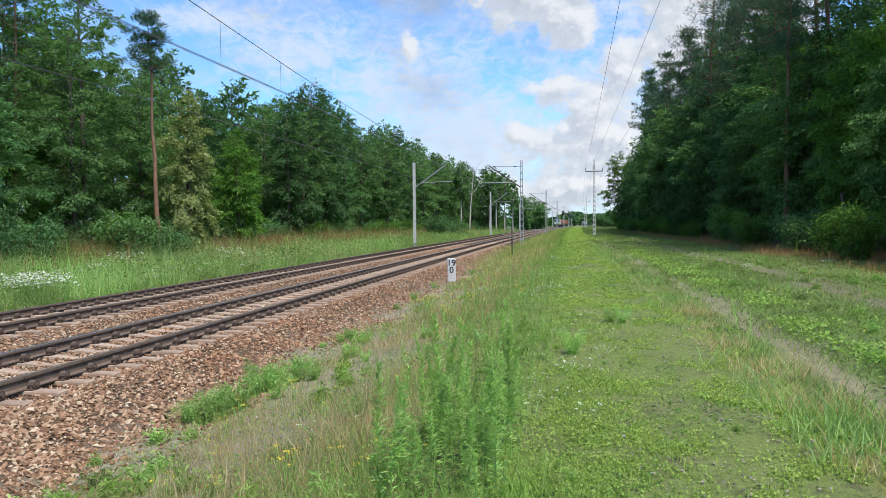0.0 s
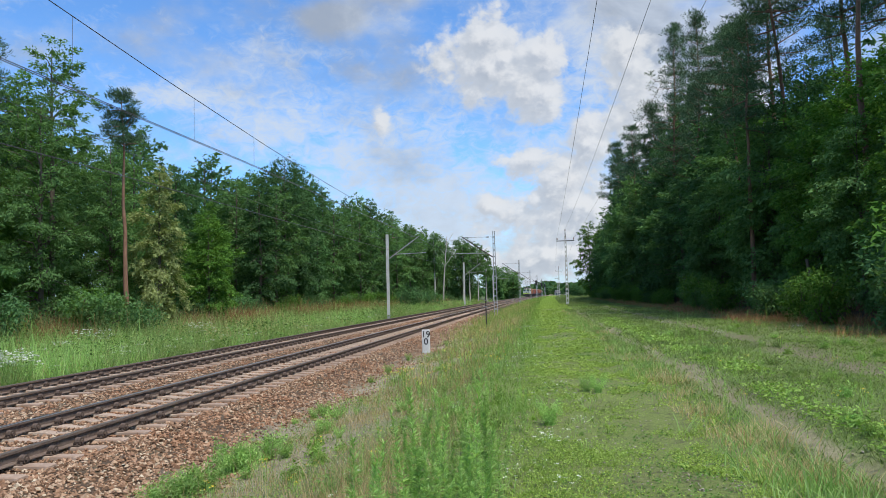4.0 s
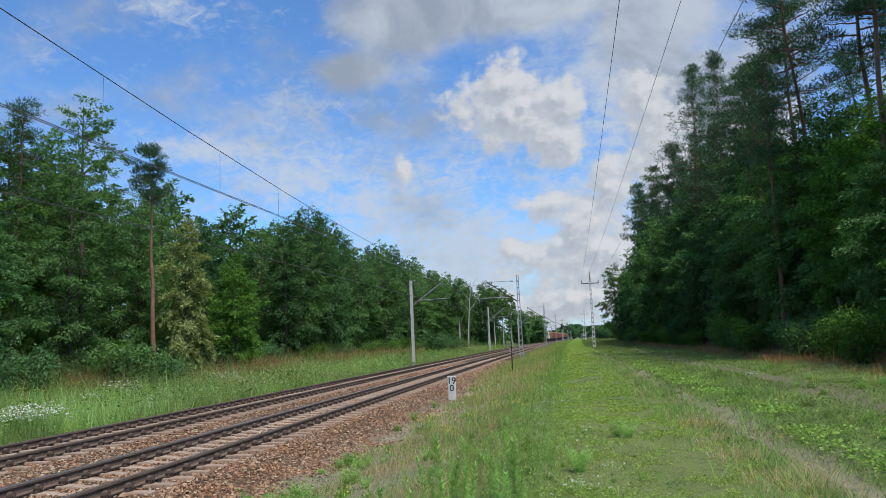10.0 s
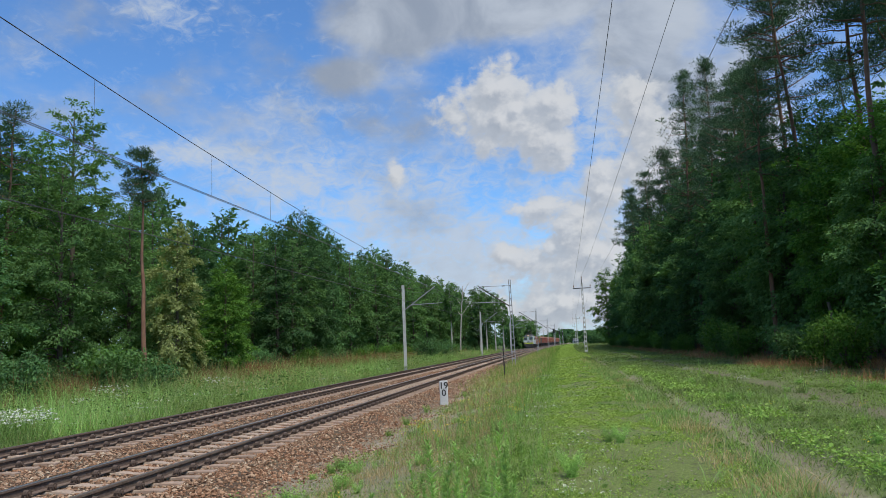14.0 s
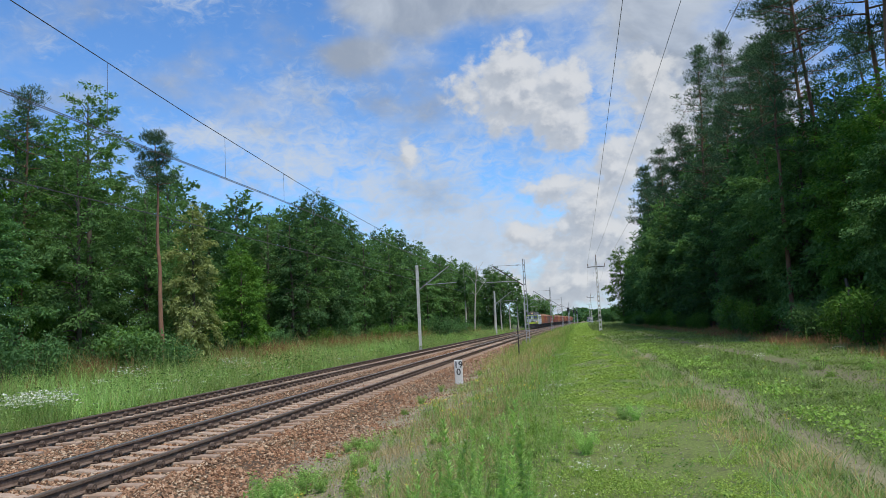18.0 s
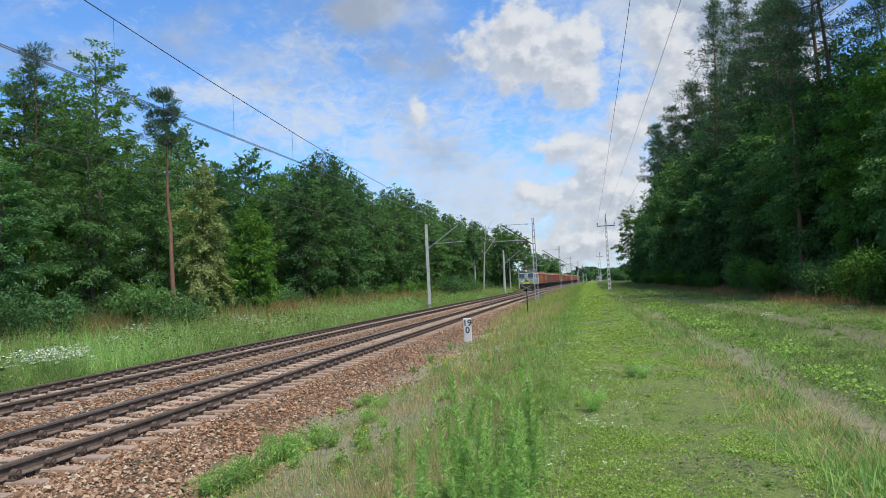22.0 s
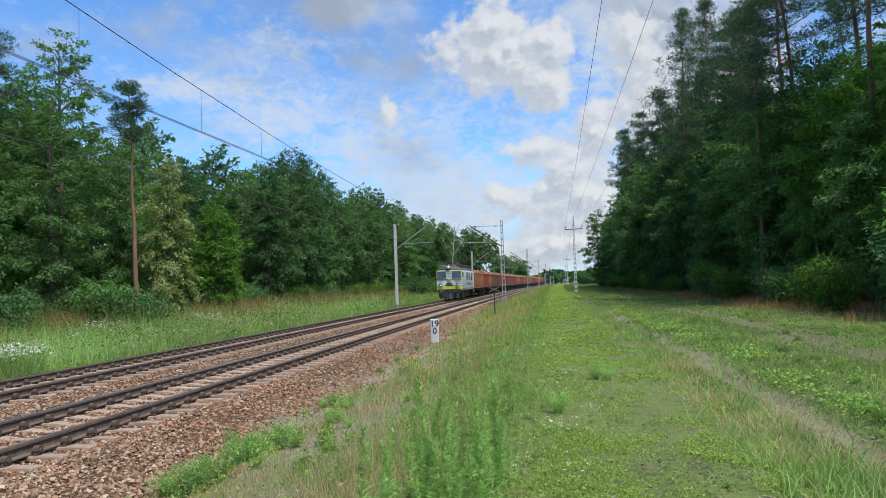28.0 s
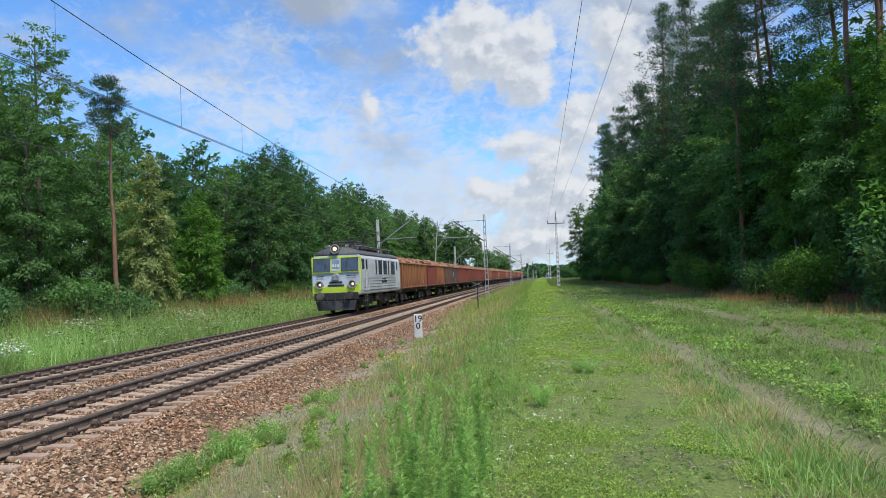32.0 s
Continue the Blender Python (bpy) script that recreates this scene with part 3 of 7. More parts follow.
def stones(name, n, x_lo, x_hi, y_lo, y_hi, size, seed, label, near=True, ragged=True, mat=None):
    """Loose crushed stones over the bed and its shoulders."""
    r = np.random.default_rng(seed)
    y = y_lo * (y_hi / y_lo) ** r.random(n) if near else y_lo + (y_hi - y_lo) * r.random(n)
    yc = np.clip(y, 0, None)
    b = np.where(yc < 250, 6.8e-5 * yc * yc, 4.25 + 0.034 * (yc - 250))
    u = x_lo + (x_hi - x_lo) * r.random(n)
    # thin out ragged at the foot of the shoulder
    edge = -4.55 + 0.3 * np.sin(y * 0.9) + 0.25 * np.sin(y * 2.3 + 1)
    keep = (u < edge) | (r.random(n) < 0.45 * np.exp(-(u - edge) / 0.5))
    if not ragged:
        keep = r.random(n) < 0.35 + 0.65 * np.sin(u * 2.1 + 1.3 * np.sin(y * 0.8)) ** 2
    y, u, b = y[keep], u[keep], b[keep]
    n = len(y)
    x = u + b
    z = ground_z(x, y) + r.uniform(-0.016, 0.016, n)
    s = size * np.exp(r.normal(0, 0.28, n)) * np.clip(1 + (y - 25) * 0.012, 1, 3)
    base = np.array([[1, 0, 0], [-1, 0, 0], [0, 1, 0], [0, -1, 0], [0, 0, 1], [0, 0, -1.0]])
    V = base[None] * (1 + r.uniform(-0.35, 0.35, (n, 6, 1))) + r.uniform(-0.28, 0.28, (n, 6, 3))
    V *= np.stack([np.ones(n), r.uniform(0.6, 1.0, n), r.uniform(0.45, 0.8, n)], -1)[:, None]
    a, c = r.random(n) * 6.283, r.normal(0, 0.5, n)
    ca, sa, cc, sc = np.cos(a), np.sin(a), np.cos(c), np.sin(c)
    X, Y, Z = V[..., 0], V[..., 1], V[..., 2]
    Y, Z = Y * cc[:, None] - Z * sc[:, None], Y * sc[:, None] + Z * cc[:, None]
    X, Y = X * ca[:, None] - Y * sa[:, None], X * sa[:, None] + Y * ca[:, None]
    V = np.stack([X, Y, Z], -1) * s[:, None, None] + np.stack([x, y, z], -1)[:, None]
    f = np.array([[0, 2, 4], [2, 1, 4], [1, 3, 4], [3, 0, 4], [2, 0, 5], [1, 2, 5], [3, 1, 5], [0, 3, 5]])
    F = (f[None] + 6 * np.arange(n)[:, None, None]).reshape(-1, 3)
    return tagged(new(name, poly(name, V.reshape(-1, 3), F, mat or M_STONE)), label, "ballast", kind="stuff")


stones("ballast", 58000, -6.3, -3.8, 4.6, 70.0, 0.028, 11, "reddish-brown crushed stone ballast on the track shoulder")
stones("ballast", 44000, -10.4, -6.3, 6.5, 70.0, 0.029, 12, "reddish-brown crushed stone ballast between the tracks")
stones("ballast", 16000, -14.3, -10.4, 9.0, 80.0, 0.033, 13, "reddish-brown crushed stone ballast under the far track")
M_PEBBLE = surface("pale_dusty_gravel", (0.20, 0.165, 0.125), (0.42, 0.375, 0.31), 30.0, 0.95, relief=0.2)
stones("gravel", 10000, -5.0, -2.6, 4.2, 40.0, 0.013, 14, "pale dusty gravel at the foot of the ballast", True, False, M_PEBBLE)
stones("gravel", 5000, 0.4, 3.4, 3.8, 30.0, 0.010, 15, "small dark stones in the worn grass", True, False, M_PEBBLE)

# ---------------------------------------------------------------- trees
def cards(centres, size, r, lift=0.5, out=None, narrow=0.55):
    """Folded four-cornered leaves at the given places."""
    n = len(centres)
    nrm = r.normal(0, 1, (n, 3))
    nrm[:, 2] = np.abs(nrm[:, 2]) + lift
    if out is not None:
        nrm += out
    nrm /= np.linalg.norm(nrm, axis=1)[:, None]
    t = np.cross(nrm, r.normal(0, 1, (n, 3)))
    t /= np.linalg.norm(t, axis=1)[:, None] + 1e-9
    b = np.cross(nrm, t)
    s = (size * np.exp(r.normal(0, 0.25, n)))[:, None]
    w = s * narrow
    fold = nrm * s * 0.18
    V = np.stack([centres - t * s, centres + b * w + fold, centres + t * s - fold * 0.6, centres - b * w + fold], 1)
    F = np.arange(4 * n).reshape(n, 4)
    return V.reshape(-1, 3), F


def limb_path(p0, d, length, r, n=5, droop=0.0, jag=0.12):
    p, pts = np.array(p0, float), [np.array(p0, float)]
    d = np.array(d, float)
    d /= np.linalg.norm(d)
    for i in range(n - 1):
        d = d + r.normal(0, jag, 3) + np.array([0, 0, -droop])
        d /= np.linalg.norm(d)
        p = p + d * length / (n - 1)
        pts.append(p.copy())
    return np.array(pts)


def slips(P, T, N_, size, r, wide=0.62):
    """Pointed three-cornered leaves at P, lying along T, facing N_."""
    n = len(P)
    N_ = N_ / (np.linalg.norm(N_, axis=1)[:, None] + 1e-9)
    B = np.cross(N_, T)
    B /= np.linalg.norm(B, axis=1)[:, None] + 1e-9
    T = T / (np.linalg.norm(T, axis=1)[:, None] + 1e-9)
    s = (size * np.exp(r.normal(0, 0.28, n)))[:, None]
    V = np.stack([P - B * s * wide, P + B * s * wide, P + T * s * 2.0], 1)
    return V.reshape(-1, 3), np.arange(3 * n).reshape(n, 3)


def broadleaf(name, label, H, R, low, clumps, leaves, size, seed, leaf_mat, bark, peak=0.4, trunk_r=None, loose=1.0, category="tree", droop=0.5):
    """A broad-leaved tree: tapered trunk, arching boughs, and leaves on flat sprays of twigs along each bough."""
    r = np.random.default_rng(seed)
    root = thing(name, label, category)
    tr = trunk_r or H * 0.011
    zt = np.linspace(-0.3, H * 0.95, 9)
    sway = np.cumsum(r.normal(0, 0.02 * H / 9, (9, 2)), 0)
    trunk = np.column_stack([sway, zt])
    pieces = [tube(trunk, tr * np.array([1.35, 1.0, 0.92, 0.82, 0.7, 0.56, 0.42, 0.28, 0.1]), 7)]
    lobe = r.random(3) * 6.283
    paths, lens, gs = [], [], []
    u = np.linspace(0, 1, 6)
    for i in range(clumps):
        f = low + (1 - low) * ((i + r.random()) / clumps)
        g = (f - low) / (1 - low)
        prof = (g / peak) ** 0.4 if g < peak else max(0.0, 1 - ((g - peak) / (1 - peak)) ** 2.2) ** 0.6
        a = i * 2.39996 + r.normal(0, 0.45)
        uneven = 1 + 0.2 * math.sin(2 * a + lobe[0] + 3 * g) + 0.16 * math.sin(3 * a + lobe[1] - 7 * g)
        ln = R * max(prof, 0.16) * uneven * r.uniform(0.62, 1.08)
        rise = (0.15 + 0.75 * g + r.normal(0, 0.12)) * ln
        h0 = max(0.15, f * H - rise)
        p0 = np.array([np.interp(h0, zt, trunk[:, 0]), np.interp(h0, zt, trunk[:, 1]), h0])
        out = np.array([math.cos(a), math.sin(a), 0.0])
        bow = droop * (1.15 - g) * ln
        path = p0 + out * (ln * u)[:, None] + np.array([0, 0, 1.0]) * (rise * np.sqrt(u) - bow * u ** 2.4)[:, None]
        path[1:-1] += r.normal(0, 0.05 * ln, (4, 3))
        path[:, 2] = np.maximum(path[:, 2], 0.15)
        if ln > 0.8 and i % 3 != 1:
            pieces.append(tube(path, tr * (0.40 - 0.26 * g) * np.array([1, 0.8, 0.6, 0.42, 0.26, 0.08]), 4))
        paths.append(path)
        lens.append(ln)
        gs.append(g)
    paths, lens, gs = np.array(paths), np.array(lens), np.array(gs)
    twigs = 9
    w = lens ** 1.35 * r.uniform(0.6, 1.4, clumps)
    k = r.choice(clumps, leaves, p=w / w.sum())
    q = r.integers(0, twigs, leaves)
    side = np.where(q % 2 == 0, 1.0, -1.0)
    s = 0.22 + 0.78 * (q + 0.5) / twigs
    j = np.minimum((s * 5).astype(int), 4)
    fr = (s * 5 - j)[:, None]
    base = paths[k, j] * (1 - fr) + paths[k, j + 1] * fr
    fwd = paths[k, j + 1] - paths[k, j]
    fwd /= np.linalg.norm(fwd, axis=1)[:, None] + 1e-9
    lat = np.cross(fwd, np.array([0, 0, 1.0])) * side[:, None]
    jig = np.random.default_rng(seed + 500).normal(0, 0.35, (clumps, twigs))[k, q][:, None]
    td = lat * (0.9 - 0.35 * s)[:, None] + fwd * (0.55 + jig)
    td[:, 2] += jig[:, 0] * 0.5
    v = r.random(leaves) ** 0.75
    tl = loose * (0.16 + 0.42 * np.sin(np.pi * np.clip(s * 0.8 + 0.12, 0, 1))) * np.maximum(lens[k], 0.8) * 0.8
    P = base + td * (v * tl)[:, None]
    P[:, 2] -= droop * 0.45 * v ** 2 * tl
    P += r.normal(0, 1, (leaves, 3)) * np.array([1, 1, 0.75]) * (0.06 + 0.035 * R * loose)
    P[:, 2] = np.maximum(P[:, 2], 0.1)
    up = np.array([0, 0, 1.0])
    nrm = up * 0.85 + fwd * 0.35 + r.normal(0, 0.55, (leaves, 3))
    tdir = td + fwd * 0.5 - up * 0.45 + r.normal(0, 0.5, (leaves, 3))
    V, F = join(pieces)
    part("trunk", poly("trunk", V, F, bark, True), None, root)
    V, F = slips(P, tdir, nrm, size, r)
    part("crown", poly("crown", V, F, leaf_mat), None, root)
    return root


def pine(name, label, H, R, low, whorls, clumps_per, needles, seed, trunk_r=0.16, lean=0.0, flat=0.5, tuft=0.55, blade=0.16, spire=0.0):
    """A Scots pine: long bare orange trunk, irregular limbs and shelves of needle tufts."""
    r = np.random.default_rng(seed)
    root = thing(name, label, "pine tree")
    zt = np.linspace(-0.3, H * 0.985, 10)
    sway = np.cumsum(r.normal(0, 0.004 * H, (10, 2)), 0) + np.column_stack([lean * np.clip(zt / H, 0, 1) ** 1.5, 0 * zt])
    trunk = np.column_stack([sway, zt])
    pieces = [tube(trunk, trunk_r * np.linspace(1.15, 0.16, 10), 8)]
    centres, outs = [], []
    for i in range(whorls):
        f = low + (1 - low) * (i + r.random() * 0.7) / whorls
        g = (f - low) / (1 - low)
        p0 = np.array([np.interp(f * H, zt, trunk[:, 0]), np.interp(f * H, zt, trunk[:, 1]), f * H])
        dome = 0.35 + 0.75 * math.sin(math.pi * min(1, g * 0.72 + 0.24))
        cone = 1.15 - 0.95 * g
        ln = R * ((1 - spire) * dome + spire * cone) * r.uniform(0.55, 1.15) * (1.0 if g < 0.85 else 0.6)
        for q in range(3):
            a = q * 2.09 + r.normal(0, 0.5) + i * 0.7
            lift = r.uniform(-0.9, 0.9) * H * (1 - low) / whorls * (1 - g)
            path = limb_path(p0 + np.array([0, 0, lift]), (math.cos(a), math.sin(a), r.uniform(-0.1, 0.5)), ln * r.uniform(0.6, 1.1), r, 5, 0.04, 0.16)
            path[-1, 2] += 0.1 * ln
            pieces.append(tube(path, trunk_r * (0.34 - 0.2 * g) * np.array([1, 0.8, 0.6, 0.42, 0.2]), 4))
            for c in range(clumps_per):
                w = 1 - 0.62 * c / max(1, clumps_per - 1)
                jj = w * 4
                p = path[int(jj)] + (path[min(4, int(jj) + 1)] - path[int(jj)]) * (jj % 1)
                centres.append(p + r.normal(0, 1, 3) * np.array([0.28, 0.28, 0.1]) + np.array([0, 0, 0.12]))
    centres.append(trunk[-1] + np.array([0, 0, 0.015 * H]))
    centres = np.array(centres)
    rad = tuft * r.uniform(0.65, 1.3, len(centres))
    k = r.integers(0, len(centres), needles)
    dirs = r.normal(0, 1, (needles, 3))
    dirs /= np.linalg.norm(dirs, axis=1)[:, None]
    P = centres[k] + dirs * (rad[k] * r.random(needles) ** 0.5)[:, None] * np.array([1, 1, flat])
    T = dirs * np.array([1, 1, 0.4]) + np.array([0, 0, 0.55]) + r.normal(0, 0.35, (needles, 3))
    V, F = join(pieces)
    part("trunk", poly("trunk", V, F, M_PINEBARK, True), None, root)
    V, F = slips(P, T, r.normal(0, 1, (needles, 3)) + np.array([0, 0, 0.4]), blade, r, 0.22)
    part("crown", poly("crown", V, F, M_NEEDLE), None, root)
    return root


def shrub(name, label, H, R, leaves, size, seed, leaf_mat, category="bush"):
    """Stems from one foot, each with leaf clumps."""
    r = np.random.default_rng(seed)
    root = thing(name, label, category)
    pieces, centres = [], []
    for i in range(9):
        a = i * 2.4 + r.normal(0, 0.3)
        tip = np.array([R * r.uniform(0.2, 0.85) * math.cos(a), R * r.uniform(0.2, 0.85) * math.sin(a), H * r.uniform(0.5, 0.95)])
        path = np.linspace((0, 0, -0.1), tip, 5) + np.vstack([np.zeros(3), r.normal(0, 0.08 * H, (3, 3)), np.zeros(3)])
        pieces.append(tube(path, 0.012 * H * np.array([1.3, 1, 0.8, 0.55, 0.2]), 4))
        for w in (0.35, 0.6, 0.8, 1.0):
            centres.append(path[0] + (path[-1] - path[0]) * w + r.normal(0, 0.1 * R, 3))
    centres = np.array(centres)
    k = r.integers(0, len(centres), leaves)
    dirs = r.normal(0, 1, (leaves, 3))
    dirs /= np.linalg.norm(dirs, axis=1)[:, None]
    pts = centres[k] + dirs * (R * 0.36 * r.random(leaves) ** 0.45)[:, None] * np.array([1, 1, 0.75])
    pts[:, 2] = np.maximum(pts[:, 2], 0.05)
    V, F = join(pieces)
    part("stalk", poly("stalk", V, F, M_BARK, True), None, root)["kind"] = "stuff"
    V, F = slips(pts, dirs + r.normal(0, 0.6, (leaves, 3)) - np.array([0, 0, 0.4]), dirs * 0.5 + np.array([0, 0, 0.8]) + r.normal(0, 0.5, (leaves, 3)), size, r)
    part("foliage", poly("foliage", V, F, leaf_mat), None, root)
    return root


FAMILY = {}


def plant_at(src, used, x, y, turn, sx, sz=None, dz=0.0):
    """Puts the first of a kind itself, then copies that share its meshes, at a place on the ground."""
    m = pose(x, y, float(ground_z(x, y)) + dz, 0, 0, turn) @ Matrix.Diagonal((sx, sx, sz or sx, 1))
    if src not in used:
        used.add(src)
        FAMILY[src] = list(src.children)
        src.matrix_basis = m
        return src
    ob = src.copy()
    scene.collection.objects.link(ob)
    ob.matrix_basis = m
    for child in FAMILY[src]:
        c = child.copy()
        scene.collection.objects.link(c)
        c.parent = ob
    return ob


USED = set()
G_LEFT, G_RIGHT = "trees of the wood beyond the tracks", "trees of the dark wood beside the grass road"


def skyline(points):
    A, E = zip(*points)
    return lambda az: float(np.interp(az, A, E))


# angular height of the tree tops seen from the path, by bearing
SKY_LEFT = skyline([(-44, 17), (-38.8, 16.8), (-36.5, 16.5), (-34.1, 13.6), (-29.6, 13.2), (-28, 12.2), (-24.5, 11.8), (-22.4, 11.0), (-18.5, 11.2), (-16.8, 9.2), (-15.5, 8.3), (-13.7, 8.7), (-11.9, 7.0), (-10.2, 6.4), (-8.4, 5.4), (-6.6, 5.2), (-4.3, 4.8)])
SKY_RIGHT = skyline([(3.4, 5.6), (4.9, 6.2), (5.6, 8.2), (7.1, 11.0), (9.9, 14.2), (11.5, 19.0), (13.7, 18.7), (17.6, 19.5), (18.4, 24.0), (22, 27), (30, 31)])


def bearing(x, y):
    return math.degrees(math.atan2(x, y)), math.hypot(x, y)


def edge_left(y):
    return float(np.interp(y, [0, 40, 100, 140, 185, 215], [-27, -28, -30, -27.5, -21.5, -17.0]))


def build_left_wood():
    lab = "tall broad-leaved tree, dense green foliage down to the ground"
    near = [broadleaf("deciduous_tree", lab, 17, R, 0.04, c, 27000, 0.082, sd, mt, M_BARK, pk, droop=dr) for R, c, sd, mt, pk, dr in
            ((3.4, 92, 1, M_LEAF_A, 0.36, 0.5), (3.0, 86, 2, M_LEAF_B, 0.3, 0.7), (3.8, 96, 3, M_LEAF_A, 0.42, 0.45), (3.2, 90, 4, M_LEAF_B, 0.36, 0.6), (2.6, 80, 5, M_LEAF_C, 0.25, 0.7), (2.9, 84, 6, M_LEAF_A, 0.5, 0.5))]
    mid = [broadleaf("deciduous_tree", lab, 17, R, 0.05, 84, 11000, 0.128, sd, mt, M_BARK, pk, droop=0.55) for R, sd, mt, pk in ((3.3, 6, M_LEAF_A, 0.42), (3.0, 7, M_LEAF_B, 0.5), (3.6, 8, M_LEAF_A, 0.5), (2.8, 9, M_LEAF_B, 0.35))]
    back = [broadleaf("deciduous_tree", "tall broad-leaved tree behind the wood's edge", 17, 3.4, 0.12, 60, 4200, 0.2, 10 + sd, mt, M_BARK, 0.5) for sd, mt in ((1, M_LEAF_B), (2, M_LEAF_A), (3, M_LEAF_B))]
    for t in near + mid + back:
        tagged(t, group=G_LEFT)
    r = random.Random(5)
    for row, (off, step, kinds) in enumerate(((0.0, 6.2, near), (-4.5, 5.2, near), (-9.5, 5.5, back), (-15, 6.0, back))):
        y = 14.0 + row * 1.7
        while y < 214:
            x = edge_left(y) + bend(y) * 0.4 + off + r.uniform(-1.3, 1.0)
            yy = y + r.uniform(-1.6, 1.6)
            az, d = bearing(x, yy)
            top = 1.83 + d * math.tan(radians(SKY_LEFT(az))) - 0.2
            k = (r.uniform(0.78, 0.98) if row else r.choice((r.uniform(0.45, 0.7), r.uniform(0.8, 0.98)))) * top / 17.0
            if az > -4.2:
                y += step
                continue
            plant_at(r.choice(mid if kinds is near and y > (70 if row == 0 else 45) else kinds), USED, x, yy, r.uniform(0, 360), max(0.75, min(1.2, k * r.uniform(0.9, 1.1))), k)
            y += step * r.uniform(0.8, 1.2) * (1 + y / 260)
    for i, src in enumerate(t for t in near + mid + back if t not in USED):
        plant_at(src, USED, -34.0 - i, 60.0 + 9.0 * i, 50 * i, 0.7)
    # trees that stand out from the edge
    lone = pine("pine_tree", "lone pine with a tall bare orange trunk and a small crown", 14.3, 1.35, 0.74, 9, 4, 9500, 61, 0.15, -0.55, 0.6, 0.34, 0.075)
    plant_at(lone, USED, -23.15, 39.0, 0, 1.0)
    pale = broadleaf("deciduous_tree", "slim tree with yellowish-olive drooping foliage", 11.0, 1.75, 0.03, 80, 17000, 0.075, 62, M_LEAF_Y, M_BARK, 0.35, droop=1.0)
    plant_at(pale, USED, -24.4, 45.0, 20, 1.0)
    cone = broadleaf("deciduous_tree", "bright green young tree, leafy to the ground", 8.6, 2.0, 0.03, 70, 15000, 0.078, 63, M_LEAF_C, M_BARK, 0.4)
    plant_at(cone, USED, -24.6, 52.5, 70, 1.0)
    airy = broadleaf("deciduous_tree", "tall tree with an airy see-through top", 18.6, 2.5, 0.30, 60, 12500, 0.085, 64, M_LEAF_A, M_BARK, 0.55, 0.2, 0.8, droop=0.25)
    plant_at(airy, USED, -29.3, 41.0, 10, 1.0)
    round_one = broadleaf("deciduous_tree", "large round-crowned dark green tree", 19.4, 4.8, 0.06, 150, 30000, 0.105, 65, M_LEAF_B, M_BARK, 0.5, droop=0.6)
    plant_at(round_one, USED, -30.4, 86.0, 0, 1.0)
    side_pine = pine("pine_tree", "pine with ragged dark needles among the broad-leaved trees", 17.5, 2.2, 0.5, 12, 4, 9000, 66, 0.16, 0.3, blade=0.09)
    plant_at(side_pine, USED, -31.5, 38.0, 0, 0.98)
    # birches at the far corner of the wood
    for i, (x, y, h) in enumerate(((-21.2, 150.0, 15.0), (-17.6, 172.0, 14.5), (-16.6, 178.0, 15.0), (-15.2, 186.0, 15.5), (-13.8, 196.0, 14.5))):
        b = broadleaf("birch_tree", "slender birch with a pale trunk and thin crown", h, 2.1, 0.5, 50, 6000, 0.13, 67 + i, M_LEAF_A, M_BIRCH, 0.45, 0.17, 0.9, droop=0.9)
        plant_at(b, USED, x + bend(y) * 0.2, y, 40 * i, 1.0)
    dead = thing("dead_birch", "bare dead birch with a pale forked trunk before the wood", "tree")
    rd = np.random.default_rng(81)
    bare = limb_path((0, 0, -0.3), (0.02, 0, 1), 15.2, rd, 8, 0.0, 0.02)
    V, F = tube(bare, 0.17 * np.linspace(1.2, 0.3, 8), 7)
    part("trunk", poly("trunk", V, F, M_BIRCH, True), None, dead)
    for j, sx in ((4, 1.0), (4, -0.8), (5, -0.7), (6, 0.6)):
        V, F = tube(limb_path(bare[j], (sx, 0.2, 1.1), 3.4, rd, 5, 0.0, 0.08), 0.07 * np.linspace(1, 0.3, 5), 5)
        part("branch", poly("branch", V, F, M_BIRCH, True), None, dead)
    plant_at(dead, USED, -20.2, 158.0, 0, 1.0)
    # a clump further down the line, and low trees by the power line
    clump = broadleaf("deciduous_tree", "rounded tree in a far clump beside the line", 11.5, 4.2, 0.05, 80, 9000, 0.2, 75, M_LEAF_A, M_BARK, 0.5)
    for x, y, k in ((-13.5, 255, 1.0), (-10.5, 268, 1.05), (-8.0, 262, 0.8), (-12.0, 285, 0.9), (-16, 275, 1.1)):
        plant_at(clump, USED, x, y, x * 40, k)
    far = broadleaf("deciduous_tree", "far low tree beside the grass road", 9.0, 4.0, 0.05, 60, 5000, 0.22, 76, M_LEAF_B, M_BARK, 0.5)
    for x, y, k in ((13.0, 250, 0.5), (15.5, 244, 0.62), (18.5, 238, 0.6), (14.0, 310, 0.6), (18.0, 300, 0.7), (13.4, 232, 0.4), (20.5, 225, 0.6)):
        plant_at(far, USED, x, y, x * 33, k)


